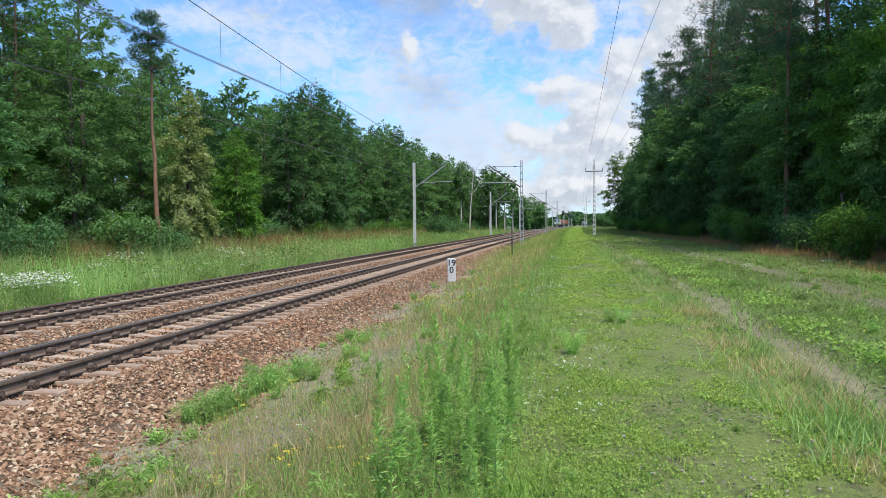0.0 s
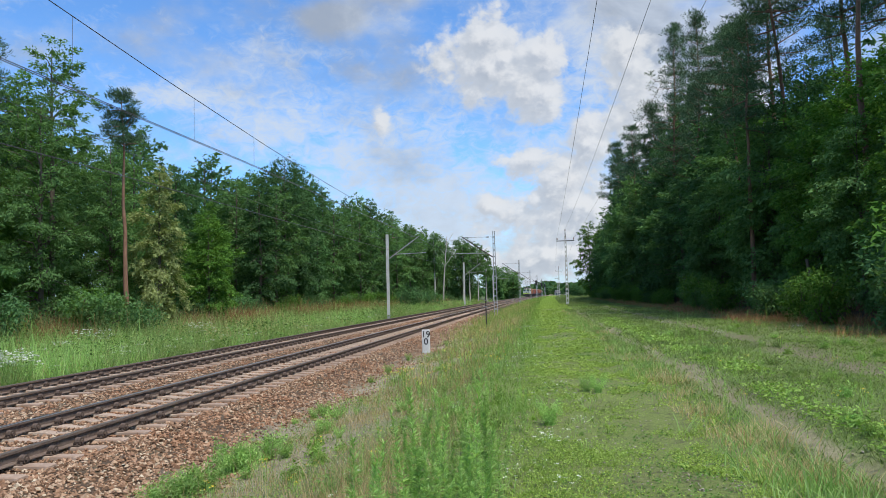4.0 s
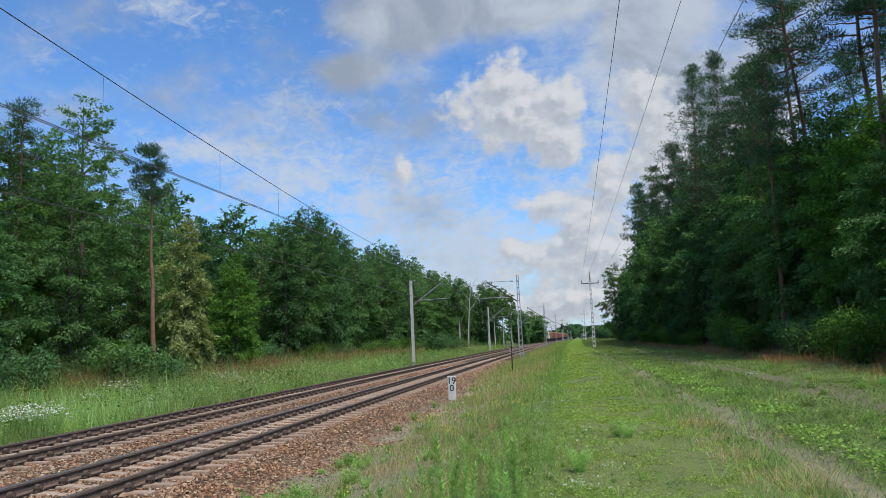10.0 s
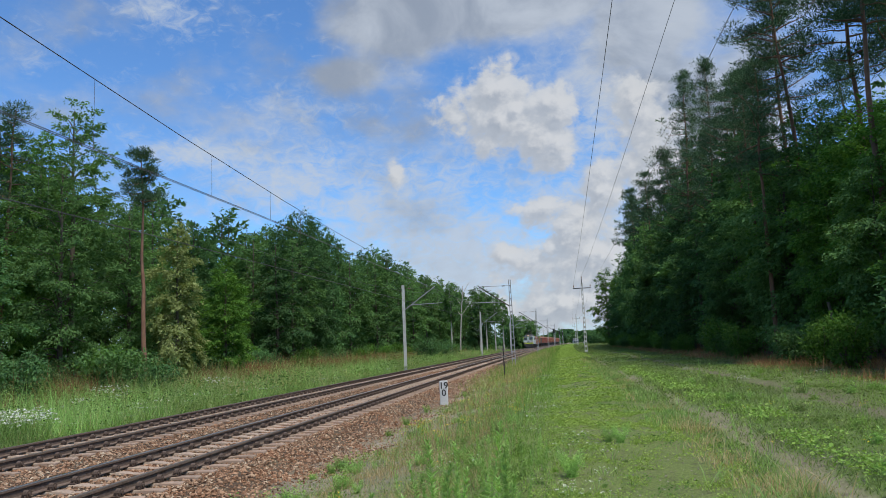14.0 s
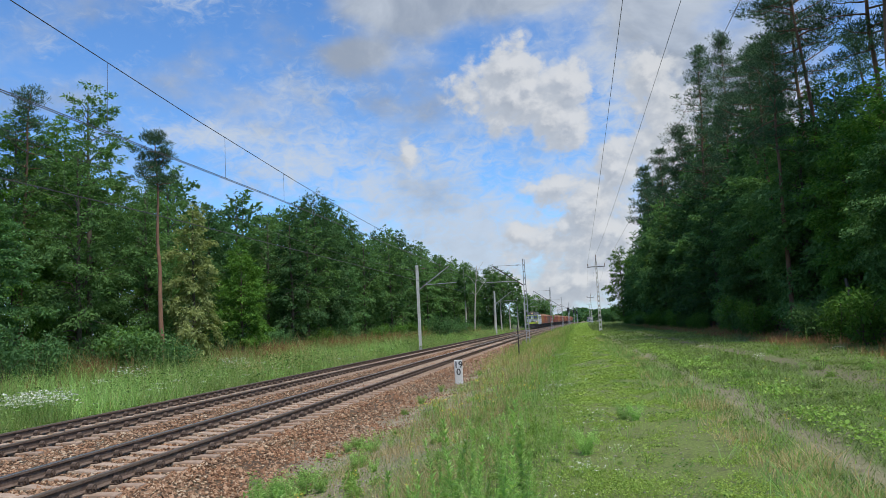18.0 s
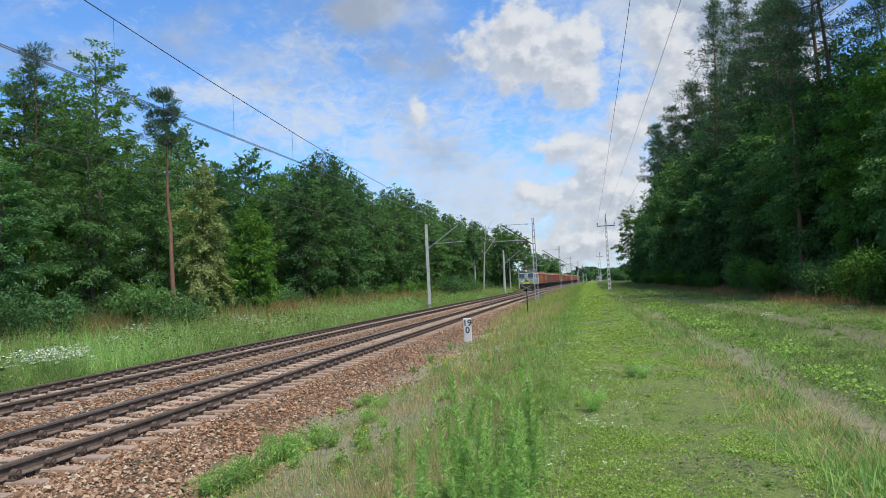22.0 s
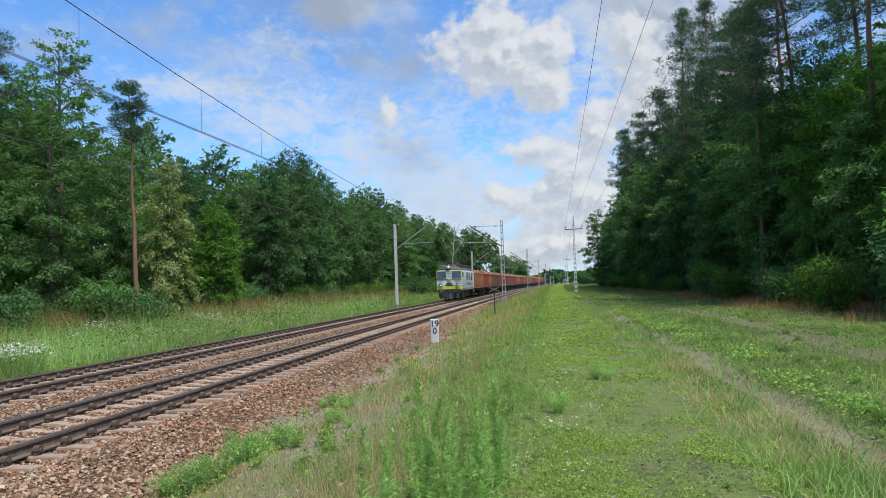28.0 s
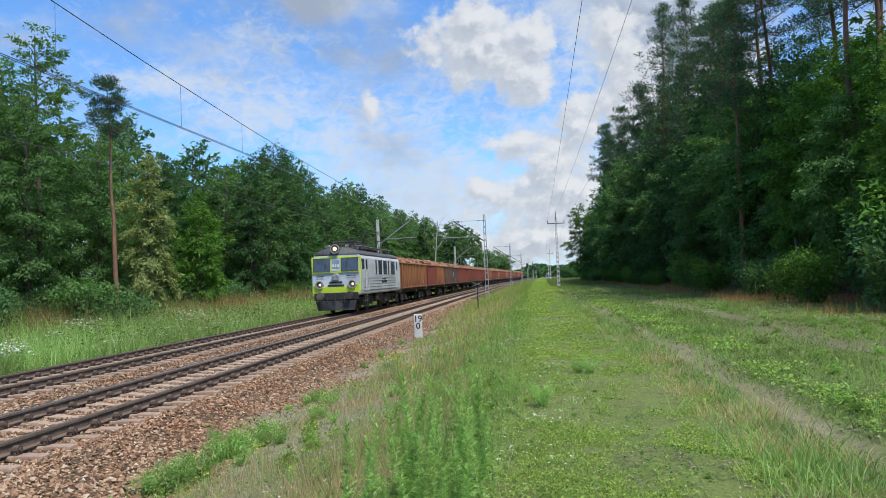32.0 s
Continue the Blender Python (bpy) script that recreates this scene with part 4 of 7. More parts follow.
def build_right_wood():
    lab = "tall pine with a bare orange-brown trunk and dark needles"
    pines = [pine("pine_tree", lab, 22, R, low, w, 4, 17000, sd, 0.18, ln, 0.45, 0.62, 0.085) for R, low, w, sd, ln in ((2.7, 0.62, 13, 21, 0.4), (3.0, 0.66, 12, 22, -0.5), (2.4, 0.58, 14, 23, 0.2), (2.8, 0.70, 11, 24, 0.8))]
    spires = [pine("pine_tree", "slim tall pine with layered dark needles", 24, R, low, w, 3, 20000, sd, 0.17, ln, 0.75, 0.52, 0.095, 0.55) for R, low, w, sd, ln in ((3.0, 0.40, 31, 28, 0.3), (2.6, 0.34, 34, 29, -0.3))]
    under = [broadleaf("deciduous_tree", "dark broad-leaved tree with foliage hanging low at the wood's edge", 12, R, lw, 80, 20000, 0.084, 30 + sd, mt, M_BARK, pk, droop=0.65) for R, sd, mt, pk, lw in ((3.1, 1, M_LEAF_A, 0.4, 0.08), (2.8, 2, M_LEAF_A, 0.5, 0.12), (3.4, 3, M_LEAF_B, 0.5, 0.10), (2.7, 4, M_LEAF_C, 0.45, 0.16))]
    pines_far = [pine("pine_tree", lab, 22, R, low, w, 3, 8000, sd, 0.17, ln, 0.65, 0.62, 0.13) for R, low, w, sd, ln in ((2.4, 0.55, 13, 25, 0.3), (2.1, 0.5, 14, 26, -0.3), (2.6, 0.62, 11, 27, 0.5))]
    under_far = [broadleaf("deciduous_tree", "dark broad-leaved tree with foliage hanging low at the wood's edge", 12, R, lw, 70, 9000, 0.125, 50 + sd, mt, M_BARK, pk) for R, sd, mt, pk, lw in ((3.0, 1, M_LEAF_B, 0.4, 0.08), (2.7, 2, M_LEAF_A, 0.5, 0.10))]
    back = [broadleaf("deciduous_tree", "dark broad-leaved tree inside the wood", 13, 3.6, 0.1, 50, 3200, 0.24, 40 + sd, M_LEAF_B, M_BARK, 0.5) for sd in (1, 2)]
    for t in pines + spires + under + back + pines_far + under_far:
        tagged(t, group=G_RIGHT)
    # pines whose tops stand out: place and height
    for i, (x, y, h) in enumerate(((14.5, 77.0, 28.6), (15.6, 71.0, 27.6), (14.3, 121.0, 25.6), (14.6, 104.0, 24.0), (15.2, 91.0, 24.5), (15.0, 136.0, 25.5), (14.9, 112.0, 22.0))):
        if i < 2:
            plant_at(spires[i], USED, x, y, 77 * i, h / 24 * 0.92, h / 24)
        else:
            plant_at(pines_far[i % 3], USED, x, y, 77 * i, 1.15, h / 22)
    for i, (x, y, h) in enumerate(((12.7, 44.0, 17.6), (15.2, 56.5, 21.0), (15.8, 49.0, 24.8), (15.6, 45.2, 24.6), (16.4, 40.0, 24.2), (15.4, 35.0, 23.0), (17.6, 38.4, 25.5), (16.6, 31.0, 24.0), (19.6, 41.0, 26.0), (16.0, 62.0, 22.5))):
        plant_at(pines[i % 4], USED, x, y, 61 * i, min(1.1, h / 22), h / 22)
    r = random.Random(9)
    rows = ((13.6, 4.4, "under", 7.0, 13.0), (16.4, 4.2, "under", 12.5, 18.0), (19.2, 8.0, "pine", 0, 0), (21.5, 4.6, "back", 12, 17), (25.5, 8.5, "pine", 0, 0), (29.0, 6.0, "back", 12, 16))
    for row, (x0, step, kind, h0, h1) in enumerate(rows):
        y = 11.0 + row * 1.1
        while y < 156:
            x = x0 + r.uniform(-0.9, 0.9) + bend(y) * 0.3
            yy = y + r.uniform(-1.2, 1.2)
            az, d = bearing(x, yy)
            top = 1.83 + d * math.tan(radians(SKY_RIGHT(az))) - 0.4
            if kind == "pine" and az > 16.5 and r.random() < 0.7:
                pass
            elif kind == "pine":
                k = min(27.0, top) * r.uniform(0.88, 1.0) / 22.0
                plant_at(r.choice(pines if y < 45 and x0 < 20 else pines_far), USED, x, yy, r.uniform(0, 360), max(0.75, min(1.1, k)), max(0.6, k))
            else:
                lid = 1.83 + d * math.tan(radians(float(np.interp(az, [12, 17, 20, 24], [22, 17.5, 15.5, 15.0]))))
                k = min(top * 0.88, lid, r.uniform(h0, h1) + (5.0 if y > 75 else 0.0)) / 12.0
                plant_at(r.choice(back if kind == "back" else under if y < 60 else under_far), USED, x, yy, r.uniform(0, 360), max(0.75, min(1.15, k)), k)
            y += step * r.uniform(0.8, 1.2) * (1 + y / 300)
    for i, src in enumerate(t for t in pines + spires + under + pines_far + under_far + back if t not in USED):
        plant_at(src, USED, 17.0 + 1.3 * i, 33.0 + 9.0 * i, 50 * i, 0.85)
    # the light green tree that closes the wood at its far end, and a leaning bare trunk
    end = broadleaf("deciduous_tree", "broad tree with lighter green leaves at the wood's far end", 17.0, 3.2, 0.04, 90, 14000, 0.125, 46, M_LEAF_C, M_BARK, 0.5)
    plant_at(end, USED, 12.0, 163.0, 0, 1.0)
    plant_at(end, USED, 14.6, 160.0, 120, 0.95)
    lean = thing("leaning_dead_tree", "leaning grey bare trunk at the wood's edge", "tree")
    V, F = tube(limb_path((0, 0, -0.2), (-0.13, 0.05, 1), 2.9, np.random.default_rng(8), 7, 0.0, 0.05), 0.11 * np.linspace(1.25, 0.65, 7), 8)
    part("trunk", poly("trunk", V, F, M_BARK, True), None, lean)
    plant_at(lean, USED, 12.9, 35.0, 0, 1.0)


build_left_wood()
build_right_wood()

# ---------------------------------------------------------------- train
def along(x0, y):
    return pose(x0 + bend(y), y, 0, 0, 0, -math.degrees(math.atan(slope(y))))


TRAIN = []          # thing, distance of its centre behind the front of the train
AXLES = []          # wheelset, place on its thing, wheel radius


def ring(bm, c, r, axis, width, thick, n=20):
    """A flat round hoop whose axis is x or y."""
    m = Matrix.Translation(c) @ (Matrix.Rotation(radians(90), 4, "Y") if axis == "x" else Matrix.Rotation(radians(90), 4, "X"))
    bmesh.ops.create_cone(bm, cap_ends=False, segments=n, radius1=r, radius2=r, depth=width, matrix=m)
    bmesh.ops.create_cone(bm, cap_ends=False, segments=n, radius1=r - thick, radius2=r - thick, depth=width, matrix=m)
    for s in (-0.5, 0.5):
        off = Matrix.Translation((s * width, 0, 0)) if axis == "x" else Matrix.Translation((0, s * width, 0))
        a = bmesh.ops.create_circle(bm, segments=n, radius=r, matrix=off @ m)["verts"]
        b = bmesh.ops.create_circle(bm, segments=n, radius=r - thick, matrix=off @ m)["verts"]
        for i in range(n):
            bm.faces.new((a[i], a[(i + 1) % n], b[(i + 1) % n], b[i]))


def wheelset_mesh(r):
    """Two spoked wheels with flanges on an axle."""
    bm = bmesh.new()
    rod(bm, (-0.85, 0, 0), (0.85, 0, 0), 0.08, 0.08, 10)
    for s in (-1, 1):
        ring(bm, (s * 0.77, 0, 0), r, "x", 0.13, 0.075, 24)
        rod(bm, (s * 0.70, 0, 0), (s * 0.72, 0, 0), r + 0.028, r + 0.028, 24)
        rod(bm, (s * 0.74, 0, 0), (s * 0.79, 0, 0), 0.14, 0.13, 12)
        for k in range(6):
            a = k * math.pi / 3
            d = Vector((0, math.cos(a), math.sin(a)))
            rod(bm, Vector((s * 0.78, 0, 0)) + d * 0.1, Vector((s * 0.78, 0, 0)) + d * (r - 0.05), 0.06, 0.045, 6)
    return finish(bm, "wheelset", M_WHEEL)


WHEELS = {0.62: wheelset_mesh(0.62), 0.46: wheelset_mesh(0.46)}


def bogie(parent, y, base, r, mat, long_frame):
    """Side frames, springs, axle boxes and two wheelsets."""
    bm = bmesh.new()
    for s in (-1, 1):
        box(bm, (s * 1.04, y, r + 0.15), (0.16, base + long_frame, 0.3), bevel=0.03)
        box(bm, (s * 1.06, y, r - 0.06), (0.16, base * 0.6, 0.3), bevel=0.03)
        for e in (-1, 1):
            box(bm, (s * 1.06, y + e * (base / 2 + long_frame * 0.36), r + 0.02), (0.1, 0.1, 0.34), bevel=0.02)
    box(bm, (0, y, r + 0.1), (2.0, 0.5, 0.2), bevel=0.03)
    fr = part("bogie_frame", bm, mat, parent)
    for e in (-1, 1):
        for s in (-1, 1):
            bm = bmesh.new()
            box(bm, (s * 1.1, y + e * base / 2, r - 0.02), (0.22, 0.38, 0.42), bevel=0.04)
            rod(bm, (s * 1.16, y + e * base / 2, r), (s * 1.21, y + e * base / 2, r), 0.11, 0.09, 10)
            part("axle_box", bm, mat, fr)
            bm = bmesh.new()
            for q in range(5):
                rod(bm, (s * 1.1, y + e * base / 2 + 0.27, r - 0.1 + q * 0.06), (s * 1.1, y + e * base / 2 + 0.27, r - 0.07 + q * 0.06), 0.085, 0.085, 8)
            part("spring", bm, mat, fr)
        w = part("wheelset", WHEELS[r], None, parent, at=pose(0, y + e * base / 2, r))
        AXLES.append((w, (0, y + e * base / 2, r), r))


def buffers(parent, y, sgn, z=1.06):
    for s in (-1, 1):
        bm = bmesh.new()
        rod(bm, (s * 0.875, y, z), (s * 0.875, y + sgn * 0.36, z), 0.1, 0.1, 12)
        rod(bm, (s * 0.875, y + sgn * 0.36, z), (s * 0.875, y + sgn * 0.42, z), 0.24, 0.22, 16)
        rod(bm, (s * 0.875, y, z), (s * 0.875, y + sgn * 0.06, z), 0.17, 0.15, 12)
        part("buffer", bm, M_UNDER, parent)
    bm = bmesh.new()
    box(bm, (0, y + sgn * 0.14, z), (0.07, 0.3, 0.1), bevel=0.02)
    box(bm, (0, y + sgn * 0.3, z + 0.04), (0.07, 0.08, 0.16), bevel=0.02)
    rod(bm, (0, y + sgn * 0.3, z), (0, y + sgn * 0.34, z - 0.34), 0.03, 0.03, 6)
    part("coupling_hook", bm, M_UNDER, parent)


LX = [(0.0, 1.06), (1.40, 1.06), (1.48, 1.14), (1.51, 1.4), (1.51, 2.9), (1.47, 3.25), (1.38, 3.42)]
LR = [(1.40, 3.40), (1.30, 3.56), (1.08, 3.72), (0.75, 3.83), (0.38, 3.88), (0.0, 3.90)]


def nose(y, z, half):
    """Pushes the upper front back a little: the raked cab front."""
    back = 0.13 * max(0.0, z - 2.28)
    return y + back if y < 0 else y - back


def shell(profile, stations, cap_low=False):
    bm = bmesh.new()
    prof = [(-x, z) for x, z in reversed(profile) if x > 0] + [p for p in profile] if profile[0][0] > 0 else [(-x, z) for x, z in reversed(profile[1:])] + profile
    if profile[0][0] > 0:
        prof = profile + [(-x, z) for x, z in reversed(profile) if x > 0]
    rings = []
    for y, k in stations:
        rings.append([bm.verts.new((x * k, nose(y, z, 0), z)) for x, z in prof])
    n = len(prof)
    for a, b in zip(rings, rings[1:]):
        for i in range(n):
            bm.faces.new((a[i], a[(i + 1) % n], b[(i + 1) % n], b[i]))
    bm.faces.new(rings[0])
    bm.faces.new(rings[-1])
    return bm


def front_y(z, y0=-7.42):
    return y0 + 0.13 * max(0.0, z - 2.28)


def panel(bm, x, z, w, h, out, thick=0.03):
    """A plate lying on the raked cab front."""
    tilt = math.atan(0.13) if z > 2.28 else 0.0
    box(bm, (x, front_y(z) - out, z), (w, thick, h), Matrix.Rotation(-tilt, 4, "X"))


M_PANEL = surface("blue_grey_panel", (0.16, 0.21, 0.27), (0.22, 0.28, 0.34), 3.0, 0.2, relief=0.0)


def build_loco():
    lo = thing("electric_locomotive", "pale grey electric locomotive with lime-yellow trim, moving on the far track", "locomotive")
    ends = [(-7.42, 0.955), (-7.34, 0.99), (-7.1, 1.0), (7.1, 1.0), (7.34, 0.99), (7.42, 0.955)]
    body = part("body", shell(LX, ends), M_LOCOGREY, lo, "pale grey body shell")
    roof = part("roof", shell(LR, [(-7.40, 0.93), (-7.2, 0.985), (-6.9, 1.0), (6.9, 1.0), (7.2, 0.985), (7.40, 0.93)]), M_ROOF, lo, "dark grey roof", True)
    # cab front
    for x, w in ((-0.86, 1.0), (0.86, 1.0)):
        bm = bmesh.new()
        panel(bm, x, 2.87, w, 0.74, 0.040)
        part("windscreen", bm, M_GLASS, body, "dark windscreen pane")
        bm = bmesh.new()
        panel(bm, x, 3.255, w + 0.06, 0.03, 0.04, 0.04)
        panel(bm, x, 2.485, w + 0.06, 0.03, 0.04, 0.04)
        for e in (-1, 1):
            panel(bm, x + e * (w / 2 + 0.012), 2.87, 0.03, 0.78, 0.04, 0.04)
        part("windscreen_frame", bm, M_UNDER, body)
        bm = bmesh.new()
        rod(bm, (x * 0.9, front_y(3.3) - 0.06, 3.3), (x * 0.75, front_y(2.8) - 0.07, 2.82), 0.014, 0.01, 6)
        box(bm, (x * 0.75, front_y(2.72) - 0.06, 2.74), (0.03, 0.02, 0.4), Matrix.Rotation(0.2, 4, "Y"))
        part("wiper", bm, M_BLACK, body)
    bm = bmesh.new()
    panel(bm, 0, 3.30, 2.86, 0.09, 0.022)
    panel(bm, 0, 2.44, 2.86, 0.07, 0.022)
    for e in (-1, 1):
        panel(bm, e * 1.39, 2.87, 0.10, 0.95, 0.022)
        panel(bm, e * 0.32, 2.87, 0.05, 0.80, 0.022)
    part("lime_window_surround", bm, M_LIME, body, "lime-yellow window surround")
    bm = bmesh.new()
    panel(bm, 0, 2.87, 0.56, 0.72, 0.016)
    plate = part("number_panel", bm, M_LOCOGREY, body, "grey panel with three short bars")
    for i in range(3):
        bm = bmesh.new()
        panel(bm, -0.16 + 0.16 * i, 2.82, 0.10, 0.16, 0.036, 0.01)
        part("number_bar", bm, M_SIGNWHITE, plate)
    bm = bmesh.new()
    panel(bm, 0, 2.88, 0.48, 0.52, 0.028, 0.012)
    part("panel_glass", bm, M_PANEL, plate, "pale blue-grey lit panel")
    bm = bmesh.new()
    box(bm, (0, -7.425, 1.36), (2.88, 0.05, 0.46), bevel=0.02)
    box(bm, (0, -7.425, 1.10), (1.0, 0.04, 0.14), bevel=0.01)
    for e in (-1, 1):
        box(bm, (e * 1.33, -7.425, 1.62), (0.18, 0.05, 0.22), bevel=0.02)
    part("lime_band", bm, M_LIME, body, "lime-yellow lower front band")
    bm = bmesh.new()
    for e in (-1, 1):
        box(bm, (e * 1.502, -7.2, 2.3), (0.03, 0.2, 2.0))
    part("lime_corner_strip", bm, M_LIME, body, "lime-yellow corner strip")
    for c, sz in (((0, -7.44, 1.66), (1.0, 0.05, 0.09)), ((-0.95, -7.43, 2.2), (0.5, 0.02, 0.06)), ((0.95, -7.43, 2.22), (0.6, 0.02, 0.04)), ((0, -7.43, 1.84), (0.8, 0.02, 0.1))):
        bm = bmesh.new()
        box(bm, c, sz, bevel=0.005)
        part("marking_bar", bm, M_BLACK, body, "dark bar of painted marking")
    bm = bmesh.new()
    rod(bm, (0, -7.44, 2.14), (0, -7.52, 2.14), 0.24, 0.2, 14)
    box(bm, (-0.1, -7.52, 2.2), (0.12, 0.1, 0.16), bevel=0.02)
    box(bm, (0.12, -7.52, 2.2), (0.12, 0.1, 0.16), bevel=0.02)
    box(bm, (0, -7.52, 2.02), (0.36, 0.08, 0.08), bevel=0.02)
    part("multiple_unit_socket", bm, M_GALV, body, "grey metal cable sockets")
    for x in (-1.0, 1.0):
        bm = bmesh.new()
        ring(bm, (x, -7.47, 1.72), 0.25, "y", 0.16, 0.06, 20)
        rim = part("headlamp", bm, M_GALV, body, "round headlamp housing")
        bm = bmesh.new()
        rod(bm, (x, -7.40, 1.72), (x, -7.49, 1.72), 0.19, 0.17, 20)
        part("reflector", bm, M_WHEEL, rim)
        bm = bmesh.new()
        rod(bm, (x + 0.04, -7.49, 1.72), (x + 0.04, -7.51, 1.72), 0.085, 0.075, 16)
        part("lit_lens", bm, M_LAMP, rim, "warm lit lens")
    bm = bmesh.new()
    rod(bm, (0, -7.05, 3.80), (0, -7.46, 3.80), 0.24, 0.26, 20)
    lamp = part("top_headlamp", bm, M_ROOF, roof, "round roof headlamp")
    bm = bmesh.new()
    ring(bm, (0, -7.46, 3.80), 0.28, "y", 0.06, 0.05, 20)
    part("rim", bm, M_GALV, lamp)
    bm = bmesh.new()
    rod(bm, (0, -7.455, 3.80), (0, -7.48, 3.80), 0.13, 0.12, 18)
    part("lit_lens", bm, M_LAMP, lamp, "warm lit lens")
    # buffer beam and plough
    bm = bmesh.new()
    box(bm, (0, -7.42, 1.02), (2.7, 0.12, 0.44), bevel=0.03)
    box(bm, (0, 7.42, 1.02), (2.7, 0.12, 0.44), bevel=0.03)
    part("buffer_beam", bm, M_BLACK, lo, "black buffer beam")
    bm = bmesh.new()
    vs = [bm.verts.new(p) for p in ((-1.26, -7.50, 0.78), (0, -7.62, 0.78), (1.26, -7.50, 0.78), (1.12, -7.56, 0.22), (0, -7.76, 0.22), (-1.12, -7.56, 0.22), (-1.26, -7.40, 0.78), (1.26, -7.40, 0.78), (1.12, -7.44, 0.22), (-1.12, -7.44, 0.22))]
    for f in ((0, 1, 4, 5), (1, 2, 3, 4), (2, 7, 8, 3), (7, 6, 9, 8), (6, 0, 5, 9), (0, 6, 7, 2, 1), (5, 4, 3, 8, 9)):
        bm.faces.new([vs[i] for i in f])
    part("snow_plough", bm, M_BLACK, lo, "black snow plough")
    for x in (-0.55, 0.5):
        bm = bmesh.new()
        rod(bm, (x, -7.5, 1.0), (x, -7.62, 0.7), 0.025, 0.025, 6)
        rod(bm, (x, -7.62, 0.7), (x + 0.06, -7.55, 0.45), 0.025, 0.02, 6)
        part("brake_hose", bm, M_BLACK, lo)
    buffers(lo, -7.48, -1)
    buffers(lo, 7.48, 1)
    for s in (-1, 1):
        # cab doors with rails, saloon windows, louvres, step ladders
        for yd in (-5.6, 5.6):
            bm = bmesh.new()
            box(bm, (s * 1.512, yd, 2.25), (0.03, 0.62, 1.95), bevel=0.008)
            d = part("cab_door", bm, M_LOCOGREY, body)
            bm = bmesh.new()
            box(bm, (s * 1.53, yd, 2.86), (0.02, 0.46, 0.6))
            part("door_pane", bm, M_GLASS, d)
            for e in (-0.4, 0.4):
                bm = bmesh.new()
                rod(bm, (s * 1.56, yd + e, 1.3), (s * 1.56, yd + e, 2.6), 0.016, 0.016, 6)
                part("handrail", bm, M_SIGNWHITE, body, "white handrail")
            bm = bmesh.new()
            for z in (0.38, 0.68, 0.98):
                box(bm, (s * 1.42, yd, z), (0.2, 0.5, 0.03))
            for e in (-0.24, 0.24):
                box(bm, (s * 1.46, yd + e, 0.72), (0.04, 0.03, 0.75))
            part("cab_steps", bm, M_UNDER, lo)
        bm = bmesh.new()
        box(bm, (s * 1.505, -6.55, 2.88), (0.03, 0.72, 0.62), bevel=0.006)
        part("cab_side_window", bm, M_GLASS, body)
        for yw, ww in ((-2.5, 0.4), (-1.05, 1.25), (0.75, 1.3), (2.15, 0.4), (3.9, 1.6)):
            bm = bmesh.new()
            box(bm, (s * 1.512, yw, 2.72), (0.03, ww + 0.08, 1.0), bevel=0.01)
            wf = part("saloon_window", bm, M_LOCOGREY, body)
            bm = bmesh.new()
            box(bm, (s * 1.53, yw, 2.72), (0.012, ww, 0.92))
            part("pane", bm, M_GLASS, wf)
        for z in (1.34, 1.52, 1.70, 1.88, 2.06):
            bm = bmesh.new()
            box(bm, (s * 1.52, 0.0, z), (0.022, 13.2, 0.035))
            part("body_rib", bm, M_LOCOGREY, body)
        bm = bmesh.new()
        box(bm, (s * 1.536, 0.3, 1.98), (0.008, 1.6, 0.05))
        for q in range(6):
            box(bm, (s * 1.536, -0.5 + q * 0.33, 1.79), (0.008, 0.2, 0.17))
        part("lettering_bars", bm, M_BLACK, body, "dark bars of side lettering")
    for y in (-3.9, 3.9):
        bogie(lo, y, 2.9, 0.62, M_UNDER, 1.3)
    bm = bmesh.new()
    box(bm, (0, 0, 0.85), (2.5, 2.4, 0.55), bevel=0.05)
    for s in (-1, 1):
        rod(bm, (s * 1.15, -1.9, 0.8), (s * 1.15, -1.3, 0.8), 0.2, 0.2, 12)
    part("underfloor_boxes", bm, M_UNDER, lo)
    # roof gear
    bm = bmesh.new()
    box(bm, (0, 0, 3.98), (1.5, 5.2, 0.2), bevel=0.05)
    part("roof_hatch", bm, M_ROOF, roof)
    for s in (-1, 1):
        bm = bmesh.new()
        box(bm, (s * 0.98, 0.2, 4.02), (0.34, 11.6, 0.035))
        for y in np.arange(-5.4, 5.6, 1.2):
            box(bm, (s * 0.98, y, 3.90), (0.05, 0.05, 0.26))
        part("roof_walkway", bm, M_GALV, roof, "grey roof walkway board")
    for y in (-4.2, 4.2):
        raised = y > 0
        bm = bmesh.new()
        for s in (-1, 1):
            box(bm, (s * 0.5, y, 4.16), (0.06, 1.9, 0.06))
        box(bm, (0, y - 0.8, 4.16), (1.2, 0.06, 0.06))
        box(bm, (0, y + 0.8, 4.16), (1.2, 0.06, 0.06))
        pan = part("pantograph", bm, M_UNDER, roof, "raised pantograph" if raised else "folded pantograph")
        top = 5.35 if raised else 4.42
        bm = bmesh.new()
        mid = (4.16 + top) / 2
        reach = 1.25 if raised else 1.5
        for s in (-1, 1):
            for e in (-1, 1):
                rod(bm, (s * 0.5, y + e * 0.15, 4.2), (s * 0.62, y + e * reach, mid), 0.024, 0.02, 6)
                rod(bm, (s * 0.62, y + e * reach, mid), (s * 0.45, y, top), 0.02, 0.016, 6)
        for e in (-1, 1):
            rod(bm, (-0.62, y + e * reach, mid), (0.62, y + e * reach, mid), 0.02, 0.02, 6)
        part("arm", bm, M_UNDER, pan)
        bm = bmesh.new()
